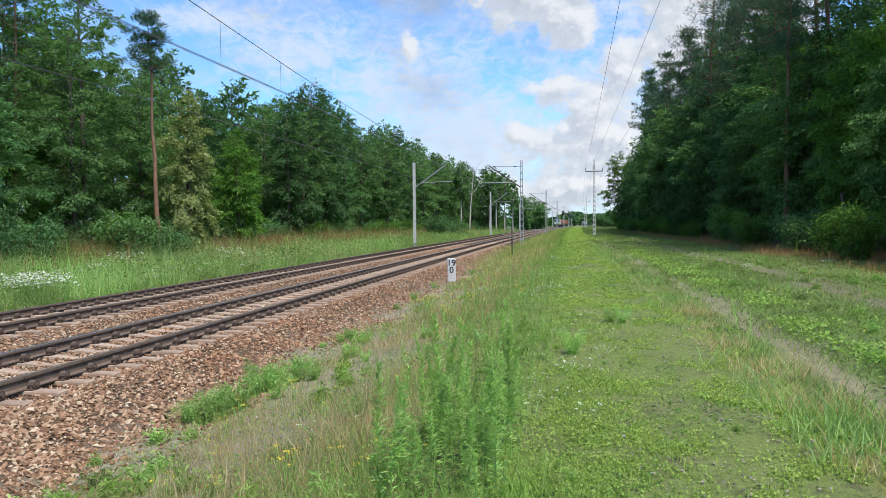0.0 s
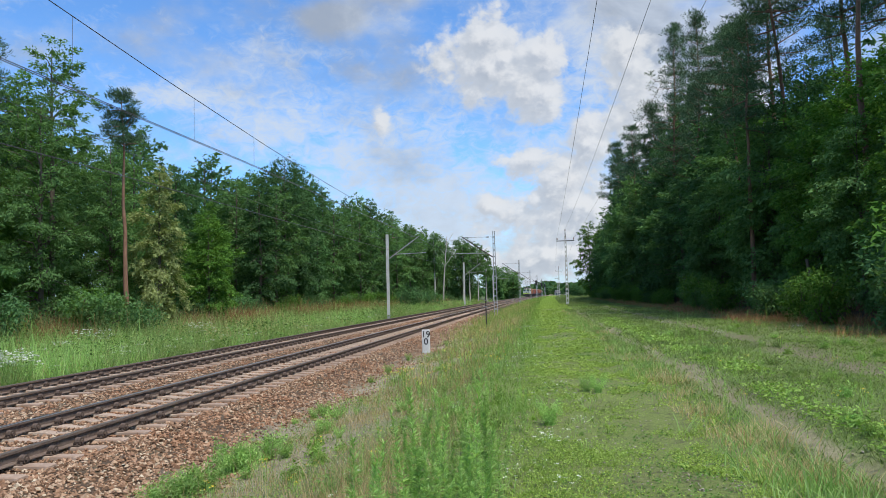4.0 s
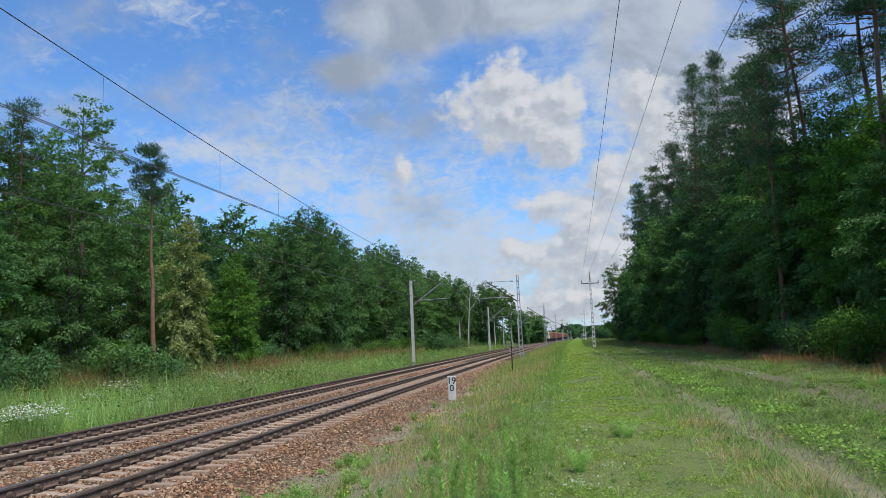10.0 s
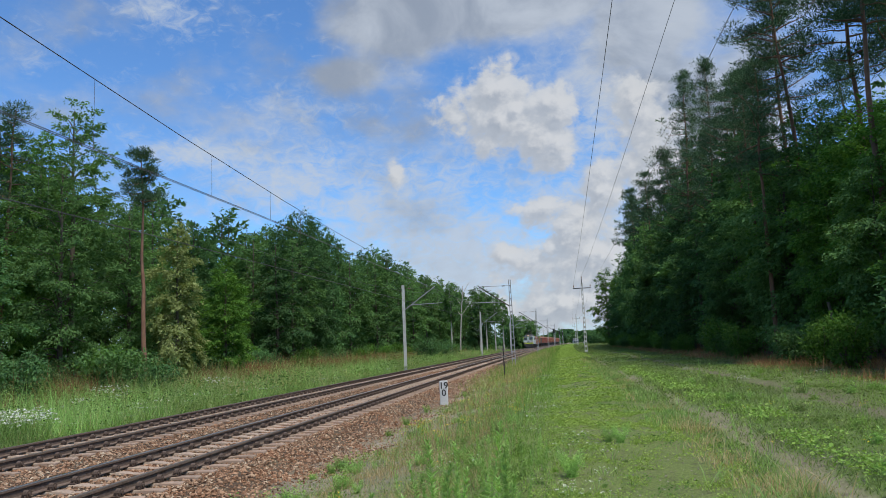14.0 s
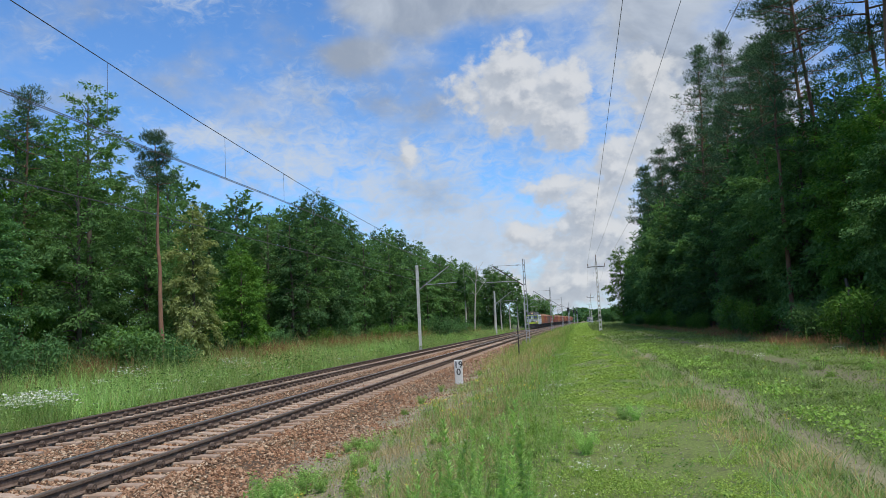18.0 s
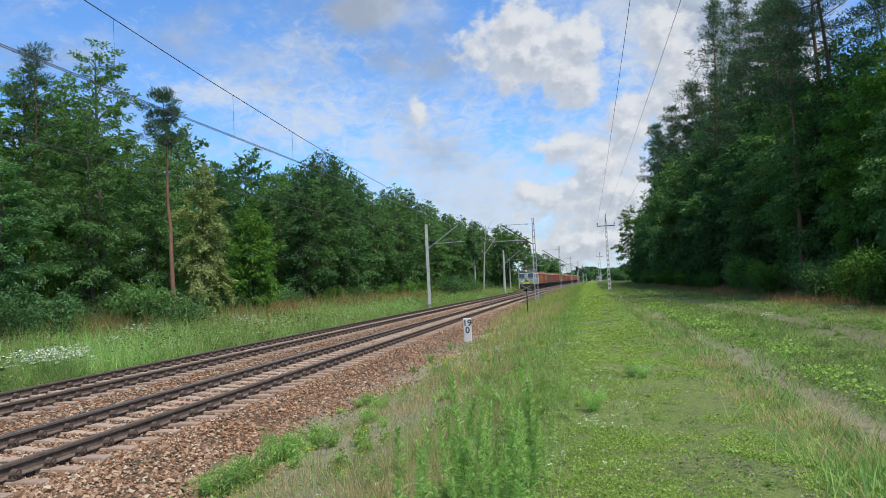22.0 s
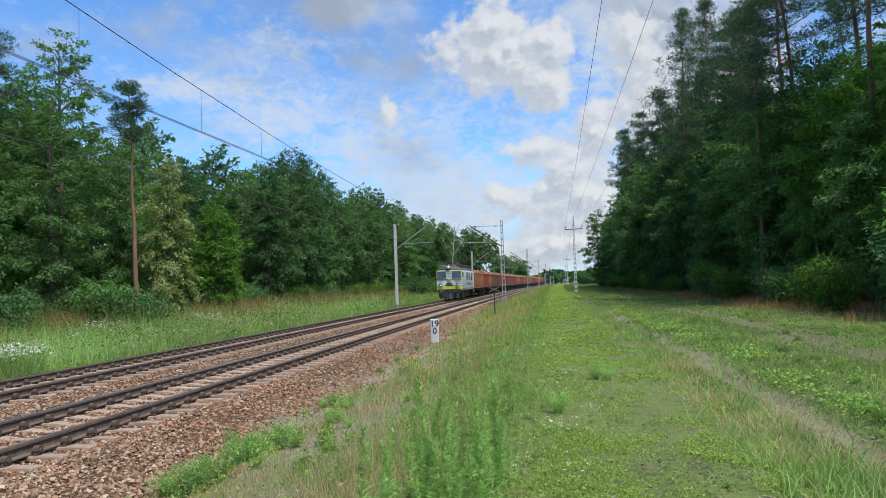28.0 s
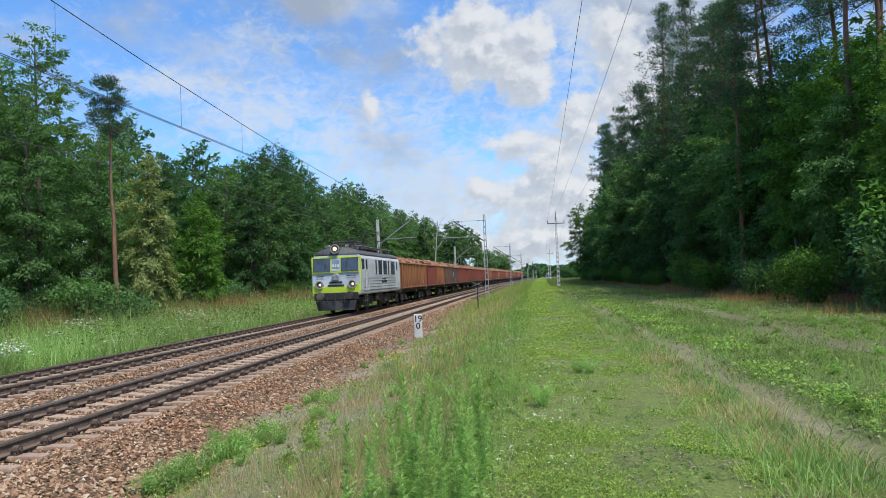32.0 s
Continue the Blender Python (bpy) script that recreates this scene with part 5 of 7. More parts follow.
        for e in (-0.14, 0.14):
            box(bm, (0, y + e, top + 0.02), (1.1, 0.05, 0.04))
            for s in (-1, 1):
                rod(bm, (s * 0.55, y + e, top + 0.02), (s * 0.92, y + e, top - 0.16), 0.02, 0.015, 6)
        part("collector_head", bm, M_WIRE, pan)
        for s in (-1, 1):
            for e in (-1, 1):
                bm = bmesh.new()
                for q in range(3):
                    rod(bm, (s * 0.5, y + e * 0.8, 3.86 + q * 0.09), (s * 0.5, y + e * 0.8, 3.92 + q * 0.09), 0.07, 0.04, 8)
                part("insulator", bm, M_PORCELAIN, pan)
    bm = bmesh.new()
    rod(bm, (0.25, -3.2, 4.3), (0.25, 3.2, 4.3), 0.025, 0.025, 6)
    for y in (-3.0, -1.0, 1.0, 3.0):
        rod(bm, (0.25, y, 4.05), (0.25, y, 4.3), 0.05, 0.04, 8)
    part("busbar", bm, M_WIRE, roof)
    for x in (-0.55, 0.55):
        bm = bmesh.new()
        rod(bm, (x, -6.3, 3.86), (x, -6.3, 4.0), 0.03, 0.03, 6)
        rod(bm, (x, -6.2, 4.02), (x, -6.75, 4.0), 0.03, 0.075, 10)
        part("horn", bm, M_GALV, roof)
    lo.scale = (1.0, 0.89, 1.02)
    TRAIN.append((lo, 7.05))


def wagon_rib_mesh(mat):
    bm = bmesh.new()
    box(bm, (0, 0, 0), (0.10, 0.13, 1.94), bevel=0.02)
    return finish(bm, "rib", mat)


def build_wagon(paint, second, seed, label, mark=False, half=False):
    """An open high-sided wagon with a heaped load."""
    r = random.Random(seed)
    w = thing("open_wagon", label, "freight wagon", "wagons of the goods train")
    L2, W2, lo, hi = 6.35, 1.40, 1.24, 3.22
    bm = bmesh.new()
    box(bm, (0, 0, 1.18), (2.72, 12.8, 0.16), bevel=0.02)
    for s in (-1, 1):
        box(bm, (s * 1.2, 0, 1.08), (0.12, 12.9, 0.24), bevel=0.02)
        box(bm, (s * 0.5, 0, 0.95), (0.14, 8.2, 0.24), bevel=0.02)
    for e in (-1, 1):
        box(bm, (0, e * 6.44, 1.06), (2.6, 0.12, 0.34), bevel=0.02)
    part("underframe", bm, M_UNDER, w)
    rib, rib_rear = wagon_rib_mesh(paint), wagon_rib_mesh(second if half else paint)
    for s in (-1, 1):
        side = None
        for k in range(8):
            y0 = -L2 + k * 2 * L2 / 8
            mt = (second if k >= 4 else paint) if half else (second if r.random() < 0.25 else paint)
            bm = bmesh.new()
            box(bm, (s * (W2 - 0.02 + r.uniform(-0.008, 0.008)), y0 + L2 / 8, (lo + hi) / 2), (0.05, 2 * L2 / 8 - 0.03, hi - lo - 0.1), bevel=0.008)
            part("side_panel", bm, mt, w)
        for k in range(17):
            ob = new("rib", rib if k < 9 else rib_rear)
            ob.parent, ob.matrix_basis = w, pose(s * (W2 + 0.03), -L2 + k * 2 * L2 / 16, (lo + hi) / 2)
        bm = bmesh.new()
        box(bm, (s * (W2 + 0.02), 0, hi), (0.15, 12.84, 0.13), bevel=0.03)
        part("top_rail", bm, paint, w)
        bm = bmesh.new()
        box(bm, (s * (W2 + 0.02), 0, lo), (0.13, 12.84, 0.11), bevel=0.02)
        part("bottom_rail", bm, paint, w)
        for k in (1, 3, 5):
            bm = bmesh.new()
            box(bm, (s * (W2 + 0.075), -L2 + k * 2 * L2 / 8, 1.5), (0.05, 0.06, 0.6), bevel=0.01)
            part("door_latch", bm, M_UNDER, w)
        if mark:
            bm = bmesh.new()
            for dy, dz, a, b in ((0.0, 0.0, 0.16, 0.5), (0.0, -0.38, 1.0, 0.1), (-0.18, -0.12, 0.16, 0.26), (0.2, -0.16, 0.16, 0.2)):
                box(bm, (s * (W2 + 0.012), 2.3 + dy, 2.35 + dz), (0.02, a, b))
            part("painted_mark", bm, M_SIGNWHITE, w, "white painted mark")
        bm = bmesh.new()
        for q in range(4):
            box(bm, (s * (W2 + 0.012), 4.7, 1.55 + q * 0.09), (0.02, 0.7 - 0.1 * q, 0.045))
        part("lettering_bars", bm, M_SIGNWHITE, w, "small pale bars of lettering")
    for e in (-1, 1):
        bm = bmesh.new()
        box(bm, (0, e * L2, (lo + hi) / 2), (2.74, 0.06, hi - lo), bevel=0.01)
        for x in (-0.95, -0.32, 0.32, 0.95):
            box(bm, (x, e * (L2 + 0.06), (lo + hi) / 2), (0.12, 0.1, hi - lo), bevel=0.015)
        box(bm, (0, e * (L2 + 0.03), hi), (2.9, 0.15, 0.13), bevel=0.03)
        part("end_wall", bm, paint, w)
        buffers(w, e * 6.5, e)
        bm = bmesh.new()
        for z in (1.4, 1.75, 2.1, 2.45, 2.8):
            rod(bm, (1.0, e * (L2 + 0.16), z), (1.34, e * (L2 + 0.16), z), 0.012, 0.012, 5)
        part("ladder", bm, M_UNDER, w)
        bogie(w, e * 4.5, 1.8, 0.46, M_UNDER, 0.7)
    # heaped load
    g = np.random.default_rng(seed)
    nx, ny = 9, 42
    xs, ys = np.linspace(-1.34, 1.34, nx), np.linspace(-6.28, 6.28, ny)
    X, Y = np.meshgrid(xs, ys)
    Z = hi - 0.05 + 0.58 * (1 - (X / 1.4) ** 2) * np.clip((6.35 - np.abs(Y)) / 1.2, 0.1, 1) + g.normal(0, 0.075, X.shape) + 0.1 * np.sin(Y * 1.3 + seed)
    V = np.stack([X + g.normal(0, 0.04, X.shape), Y + g.normal(0, 0.06, X.shape), Z], -1).reshape(-1, 3)
    i, j = np.meshgrid(np.arange(ny - 1), np.arange(nx - 1), indexing="ij")
    F = np.stack([i * nx + j, i * nx + j + 1, (i + 1) * nx + j + 1, (i + 1) * nx + j], -1).reshape(-1, 4)
    part("load", poly("load", V, F, M_LOAD), None, w, "heap of brown scrap")
    bm = bmesh.new()
    for q in range(70):
        x, y = g.uniform(-1.2, 1.2), g.uniform(-6, 6)
        z = hi + 0.58 * (1 - (x / 1.4) ** 2) - 0.02
        box(bm, (x, y, z), (g.uniform(0.1, 0.5), g.uniform(0.08, 0.25), g.uniform(0.06, 0.18)), Euler(g.uniform(-0.6, 0.6, 3)).to_matrix().to_4x4() @ Matrix.Rotation(g.uniform(0, 6), 4, "Z"))
    part("loose_pieces", bm, M_LOAD, w)["kind"] = "stuff"
    return w


def build_train():
    build_loco()
    P = WAGON_PAINTS
    kinds = [build_wagon(P[0], P[2], 1, "orange-brown rusty open wagon heaped with scrap"), build_wagon(P[1], P[0], 2, "open wagon, half dark red and half orange-brown", False, True),
             build_wagon(P[3], P[4], 5, "open wagon, half dull brown and half black with a white mark", True, True), build_wagon(P[1], P[2], 6, "dark red open wagon heaped with scrap"), build_wagon(P[2], P[1], 3, "red-brown open wagon heaped with scrap")]
    order = [0, 1, 2, 3, 4, 3, 4, 0, 4, 1, 4, 4, 0, 3, 4, 1, 4, 3, 0, 4, 3, 4]
    used = set()
    for n, k in enumerate(order):
        src = kinds[k]
        if k in used:
            ob = copy_thing(src, Matrix.Identity(4))
        else:
            used.add(k)
            ob = src
        TRAIN.append((ob, 14.2 + 7.0 + 14.04 * n))


build_train()


# ---------------------------------------------------------------- overhead line
SUPPORTS = [2.0, 72.0, 138.0, 204.0, 268.0, 332.0, 396.0]


def mast_top_gear(root, sgn, mat):
    """Brace, registration arm, top stay and insulators; reaches over the track."""
    bm = bmesh.new()
    rod(bm, (sgn * 0.15, 0, 5.45), (sgn * 3.15, 0, 7.55), 0.055, 0.05, 8)
    part("brace", bm, mat, root)
    bm = bmesh.new()
    rod(bm, (sgn * 0.75, 0, 5.86), (sgn * 3.8, 0, 5.92), 0.035, 0.03, 8)
    part("registration_arm", bm, M_GALV, root)
    bm = bmesh.new()
    rod(bm, (sgn * 0.1, 0, 7.45), (sgn * 3.1, 0, 7.50), 0.016, 0.016, 5)
    part("stay_rod", bm, M_WIRE, root)
    for x, z in ((0.45, 5.68), (0.5, 7.46)):
        bm = bmesh.new()
        for q in range(5):
            rod(bm, (sgn * (x + q * 0.06), 0, z + q * 0.03 * (z < 7)), (sgn * (x + q * 0.06 + 0.03), 0, z + q * 0.03 * (z < 7)), 0.075, 0.05, 8)
        part("insulator", bm, M_PORCELAIN, root)
    bm = bmesh.new()
    rod(bm, (sgn * 3.05, 0, 7.50), (sgn * 3.0, 0, 7.2), 0.02, 0.02, 6)
    rod(bm, (sgn * 3.6, 0, 5.92), (sgn * 2.95, 0, 5.62), 0.018, 0.014, 6)
    part("hanger", bm, M_WIRE, root)


def steel_mast(at):
    """A single pale column."""
    root = thing("catenary_mast", "pale grey single-column catenary mast with a bracket arm", "catenary mast", "catenary masts", at=at)
    bm = bmesh.new()
    for s in (-1, 1):
        box(bm, (0, s * 0.11, 3.65), (0.24, 0.025, 8.3))
    box(bm, (0, 0, 3.65), (0.02, 0.2, 8.2))
    part("column", bm, M_CONCRETE, root)
    bm = bmesh.new()
    box(bm, (0, 0, -0.7), (0.6, 0.6, 0.5), bevel=0.04)
    part("footing", bm, M_CONCRETE, root)
    mast_top_gear(root, 1, M_GALV)
    return root


def lattice_mast(at):
    """Two channel legs drawing together, tied by battens."""
    root = thing("catenary_mast", "pale steel lattice catenary mast with two battened legs", "catenary mast", "catenary masts", at=at)
    for s in (-1, 1):
        bm = bmesh.new()
        vs = []
        for z, x in ((-0.6, 0.165), (8.05, 0.075)):
            vs.append([bm.verts.new((s * x + a, b, z)) for a, b in ((-0.035, -0.07), (0.035, -0.07), (0.035, 0.07), (-0.035, 0.07))])
        for i in range(4):
            bm.faces.new((vs[0][i], vs[0][(i + 1) % 4], vs[1][(i + 1) % 4], vs[1][i]))
        bm.faces.new(vs[0])
        bm.faces.new(vs[1])
        part("leg", bm, M_GALV, root)
    for i in range(12):
        z = 0.3 + i * 0.65
        x = 0.165 - 0.09 * (z + 0.6) / 8.65
        bm = bmesh.new()
        for e in (-0.075, 0.075):
            box(bm, (0, e, z), (2 * x, 0.012, 0.12))
        part("batten", bm, M_GALV, root)
    bm = bmesh.new()
    box(bm, (0, 0, -0.70), (0.5, 0.5, 0.4), bevel=0.04)
    part("footing", bm, M_CONCRETE, root)
    mast_top_gear(root, -1, M_UNDER)
    return root


def contact_z(y):
    return float(np.interp(y, [-66, 9, 16, 40, 400], [5.31, 5.31, 5.41, 5.44, 5.44]))


def build_overhead():
    first = None
    for y in SUPPORTS:
        a = -math.degrees(math.atan(slope(y)))
        if y > 10:
            m = pose(-4.35 + bend(y), y, 0, 0, 0, a)
            first = copy_thing(first, m) if first else lattice_mast(m)
    steel = None
    for y in SUPPORTS:
        if y > 10:
            yy = y - 3.2
            m = pose(-14.45 + bend(yy), yy, 0, 0, 0, -math.degrees(math.atan(slope(yy))))
            steel = copy_thing(steel, m) if steel else steel_mast(m)
    for x0, lab in ((NEAR_X, "near track"), (FAR_X, "far track")):
        wires = thing("overhead_wires", "dark catenary and contact wires over the " + lab, "overhead line")
        ys = [-66.0] + SUPPORTS
        mess = []
        for a, b in zip(ys, ys[1:]):
            n = 12
            for i in range(n):
                y = a + (b - a) * i / n
                u = (y - (a + b) / 2) / ((b - a) / 2)
                mess.append((x0 + bend(y), y, 5.81 + 1.33 * u * u))
        V, F = tube(mess, 0.0085 if x0 == NEAR_X else 0.008, 5)
        part("messenger_wire", poly("messenger_wire", V, F, M_WIRE, True), None, wires)
        for s in (-0.03, 0.03):
            con = [(x0 + bend(y) + s, y, contact_z(y)) for y in np.arange(-66, 397, 6.0)]
            V, F = tube(con, 0.0075, 5)
            part("contact_wire", poly("contact_wire", V, F, M_WIRE, True), None, wires)
        for a, b in zip(ys, ys[1:]):
            for f in (0.05, 0.126, 0.187, 0.236, 0.37, 0.5, 0.63, 0.764, 0.813, 0.874, 0.95):
                y = a + (b - a) * f
                u = 2 * f - 1
                bm = bmesh.new()
                rod(bm, (x0 + bend(y), y, contact_z(y)), (x0 + bend(y), y, 5.81 + 1.33 * u * u), 0.004, 0.004, 4)
                part("dropper", bm, M_WIRE, wires)


build_overhead()


# ---------------------------------------------------------------- power line
POLES = [(2.6, -32.0), (3.86, 92.0), (7.1, 226.0), (10.0, 345.0)]


def power_pole(at):
    root = thing("power_pole", "slim pale pole with a crossarm carrying three wires", "utility pole", "power line poles", at=at)
    bm = bmesh.new()
    for s in (-1, 1):
        vs = []
        for z, x in ((-0.4, 0.15), (8.6, 0.075)):
            vs.append([bm.verts.new((s * x + a, b, z)) for a, b in ((-0.035, -0.08), (0.035, -0.08), (0.035, 0.08), (-0.035, 0.08))])
        for i in range(4):
            bm.faces.new((vs[0][i], vs[0][(i + 1) % 4], vs[1][(i + 1) % 4], vs[1][i]))
        bm.faces.new(vs[0])
        bm.faces.new(vs[1])
    for i in range(15):
        z = 0.2 + 0.58 * i
        box(bm, (0, 0, z), (0.30 - 0.018 * z, 0.14, 0.24))
    part("post", bm, M_CONCRETE, root)
    bm = bmesh.new()
    rod(bm, (0, 0, 8.4), (0, 0, 9.05), 0.05, 0.04, 8)
    part("top_spike", bm, M_BLACK, root)
    bm = bmesh.new()
    box(bm, (0, 0, 7.95), (2.16, 0.1, 0.1), bevel=0.015)
    part("crossarm", bm, M_BLACK, root)
    for x, z in ((-1.02, 8.0), (1.02, 8.0), (0, 9.05)):
        bm = bmesh.new()
        rod(bm, (x, 0, z), (x, 0, z + 0.16), 0.02, 0.02, 6)
        rod(bm, (x, 0, z + 0.14), (x, 0, z + 0.34), 0.07, 0.045, 8)
        part("insulator", bm, M_PORCELAIN, root)
    return root


def build_power_line():
    src = None
    for x, y in POLES[1:]:
        m = pose(x, y, 0.25, 0, 0, -1.4)
        src = copy_thing(src, m) if src else power_pole(m)
    line = thing("power_line", "three thin wires strung between the poles", "power line")
    for first, dx, dz in ((0.65, -1.08, 8.6), (3.0, 1.08, 8.6), (2.45, 0.0, 9.65)):
        pts = []
        ends = [(first, POLES[0][1])] + [(x + dx, y) for x, y in POLES[1:]]
        for (x0, y0), (x1, y1) in zip(ends, ends[1:]):
            for i in range(14):
                f = i / 14
                pts.append((x0 + (x1 - x0) * f, y0 + (y1 - y0) * f, dz - 0.8 * (1 - (2 * f - 1) ** 2)))
        V, F = tube(pts, 0.0065, 5)
        part("wire", poly("wire", V, F, M_WIRE, True), None, line)


build_power_line()


# ---------------------------------------------------------------- signs by the line
def text_part(parent, body, size, x, z, y, mat, name):
    cu = bpy.data.curves.new(name, "FONT")
    cu.body, cu.size, cu.align_x, cu.align_y, cu.extrude, cu.offset = body, size, "CENTER", "CENTER", 0.003, 0.006
    tmp = bpy.data.objects.new(name, cu)
    scene.collection.objects.link(tmp)
    dg = bpy.context.evaluated_depsgraph_get()
    me = bpy.data.meshes.new_from_object(tmp.evaluated_get(dg))
    bpy.data.objects.remove(tmp)
    me.materials.clear()
    me.materials.append(mat)
    return part(name, me, None, parent, at=pose(x, y, z, 90, 0, 0))


def build_signs():
    p = thing("hectometre_post", "white concrete line marker lettered 19 over 0", "track marker", at=pose(-4.5, 29.3, 0, 0, 0, 8))
    bm = bmesh.new()
    box(bm, (0, 0, -0.08), (0.33, 0.12, 1.04), bevel=0.02)
    part("slab", bm, M_SIGNWHITE, p)
    text_part(p, "19", 0.36, 0, 0.24, -0.064, M_BLACK, "figures_upper")
    text_part(p, "0", 0.36, 0, -0.05, -0.064, M_BLACK, "figures_lower")
    w = thing("warning_sign_post", "dark post with two stacked white crosses", "railway sign", at=pose(-2.9, 42.0, float(ground_z(-2.9, 42.0)), 0, 0, 4))
    bm = bmesh.new()
    rod(bm, (0, 0, -0.3), (0, 0, 2.0), 0.035, 0.03, 8)
    part("post", bm, M_BLACK, w)
    for z in (1.74, 1.36):
        for s in (-1, 1):
            bm = bmesh.new()
            box(bm, (0, -0.05 - 0.012 * s, z), (0.62, 0.012, 0.035), Matrix.Rotation(s * 0.42, 4, "Y"))
            part("cross_bar", bm, M_GREYSIGN, w)


M_GREYSIGN = surface("faded_sign_paint", (0.10, 0.095, 0.085), (0.30, 0.28, 0.25), 14.0, 0.7, relief=0.1)
build_signs()


def loco_front(t):
    return 41.9 + 10.4 * (32.0 - t)


def motions():
    times = list(range(0, 33))
    for ob, back in TRAIN:
        walk(ob, [(t, along(FAR_X, loco_front(t) + back)) for t in times])
    step = 2.0 / FPS
    for w, (x, y, z), r in AXLES[:16]:
        rows, n = [], int(32.0 / step)
        for i in range(n + 1):
            rows.append((i * step, pose(x, y, z, math.degrees(10.4 * i * step / r) % 360.0)))
        walk(w, rows)

# ---------------------------------------------------------------- grasses and herbs
def bend_np(y):
    yc = np.clip(y, 0, None)
    return np.where(yc < 250, 6.8e-5 * yc * yc, 4.25 + 0.034 * (yc - 250))


def patchy(u, y, scale, seed):
    """A smooth field between 0 and 1 for clumps and bare spots."""
    r = np.random.default_rng(seed)
    v = np.zeros_like(u)
    for k in range(3):
        grid = r.random((128, 128))
        a, f = r.random() * 6.28, scale * 0.42 * 2.1 ** k
        p = f * (u * math.cos(a) + y * math.sin(a)) + 500.3
        q = f * (y * math.cos(a) - u * math.sin(a)) + 700.7
        i, j = np.floor(p).astype(int), np.floor(q).astype(int)
        s, t = p - i, q - j
        s, t = s * s * (3 - 2 * s), t * t * (3 - 2 * t)
        i, j, i2, j2 = i % 128, j % 128, (i + 1) % 128, (j + 1) % 128
        v += ((grid[i, j] * (1 - s) + grid[i2, j] * s) * (1 - t) + (grid[i, j2] * (1 - s) + grid[i2, j2] * s) * t - 0.5) * 0.5 ** k
    return np.clip(0.5 + 1.0 * v, 0, 1)


def blades(name, n, u_lo, u_hi, y_lo, y_hi, height, width, mat, seed, label, lean=0.35, fill=None, hfield=None, grow=0.02, simple=False):
    """Single bent blades, thinner on the ground and broader further off."""
    r = np.random.default_rng(seed)
    y = y_lo * (y_hi / y_lo) ** r.random(n)
    u = u_lo + (u_hi - u_lo) * r.random(n)
    if fill is not None:
        keep = r.random(n) < fill(u, y)
        u, y = u[keep], y[keep]
    n = len(u)
    x = u + bend_np(y)
    z = ground_z(x, y) - 0.01
    h = height * np.exp(r.normal(0, 0.3, n))
    if hfield is not None:
        h = h * hfield(u, y)
    w = width * np.exp(r.normal(0, 0.2, n)) * np.clip(1 + (y - 6) * grow, 1, 6)
    a = r.random(n) * 6.283
    d = np.stack([np.cos(a), np.sin(a), np.zeros(n)], -1)
    b = np.stack([-np.sin(a), np.cos(a), np.zeros(n)], -1)
    a2 = r.random(n) * 6.283
    side = np.stack([np.cos(a2), np.sin(a2), np.zeros(n)], -1)
    ln = (lean * h * r.uniform(0.2, 1.3, n))[:, None]
    base = np.stack([x, y, z], -1)
    up = np.array([0, 0, 1.0])[None] * h[:, None]
    V = np.stack([base - side * w[:, None] * 0.5, base + side * w[:, None] * 0.5,
                  base + up * 0.6 + d * ln * 0.4 + side * w[:, None] * 0.42, base + up * 0.97 + d * ln, base + up * 0.58 + d * ln * 0.4 - side * w[:, None] * 0.42], 1)
    if simple:
        V = np.stack([base - side * w[:, None] * 0.5, base + side * w[:, None] * 0.5, base + up * 0.9 + d * ln], 1)
        return tagged(new(name, poly(name, V.reshape(-1, 3), np.arange(3 * n).reshape(-1, 3), mat)), label, "grass", kind="stuff")
    o = 5 * np.arange(n)[:, None]
    F = np.concatenate([o + np.array([[0, 1, 2, 4]]), ], 0)
    T = o + np.array([[4, 2, 3]])
    me = bpy.data.meshes.new(name)
    V = V.reshape(-1, 3).astype(np.float32)
    me.vertices.add(len(V))
    me.vertices.foreach_set("co", V.ravel())
    loops = np.concatenate([F.ravel(), T.ravel()]).astype(np.int32)
    me.loops.add(len(loops))
    me.loops.foreach_set("vertex_index", loops)
    me.polygons.add(2 * n)
    me.polygons.foreach_set("loop_start", np.concatenate([np.arange(n) * 4, 4 * n + np.arange(n) * 3]).astype(np.int32))
    me.materials.append(mat)
    me.update(calc_edges=True)
    return tagged(new(name, me), label, "grass", kind="stuff")


def band(lo, hi, soft=0.4):
    return lambda u: np.clip((u - lo) / soft, 0, 1) * np.clip((hi - u) / soft, 0, 1)


def herb_leaves(name, n, u_lo, u_hi, y_lo, y_hi, size, height, mat, seed, label, fill=None, grow=0.03):
    """Small broad leaves and clover close to the ground."""
    r = np.random.default_rng(seed)
    y = y_lo * (y_hi / y_lo) ** r.random(n)
    u = u_lo + (u_hi - u_lo) * r.random(n)
    if fill is not None:
        k = r.random(n) < fill(u, y)
        u, y = u[k], y[k]
    n = len(u)
    x = u + bend_np(y)
    c = np.stack([x, y, ground_z(x, y) + height * r.random(n)], -1)
    s = size * np.clip(1 + (y - 6) * grow, 1, 5)
    V, F = cards(c, s, r, 1.2, None, 0.7)
    return tagged(new(name, poly(name, V, F, mat)), label, "herbs", kind="stuff")


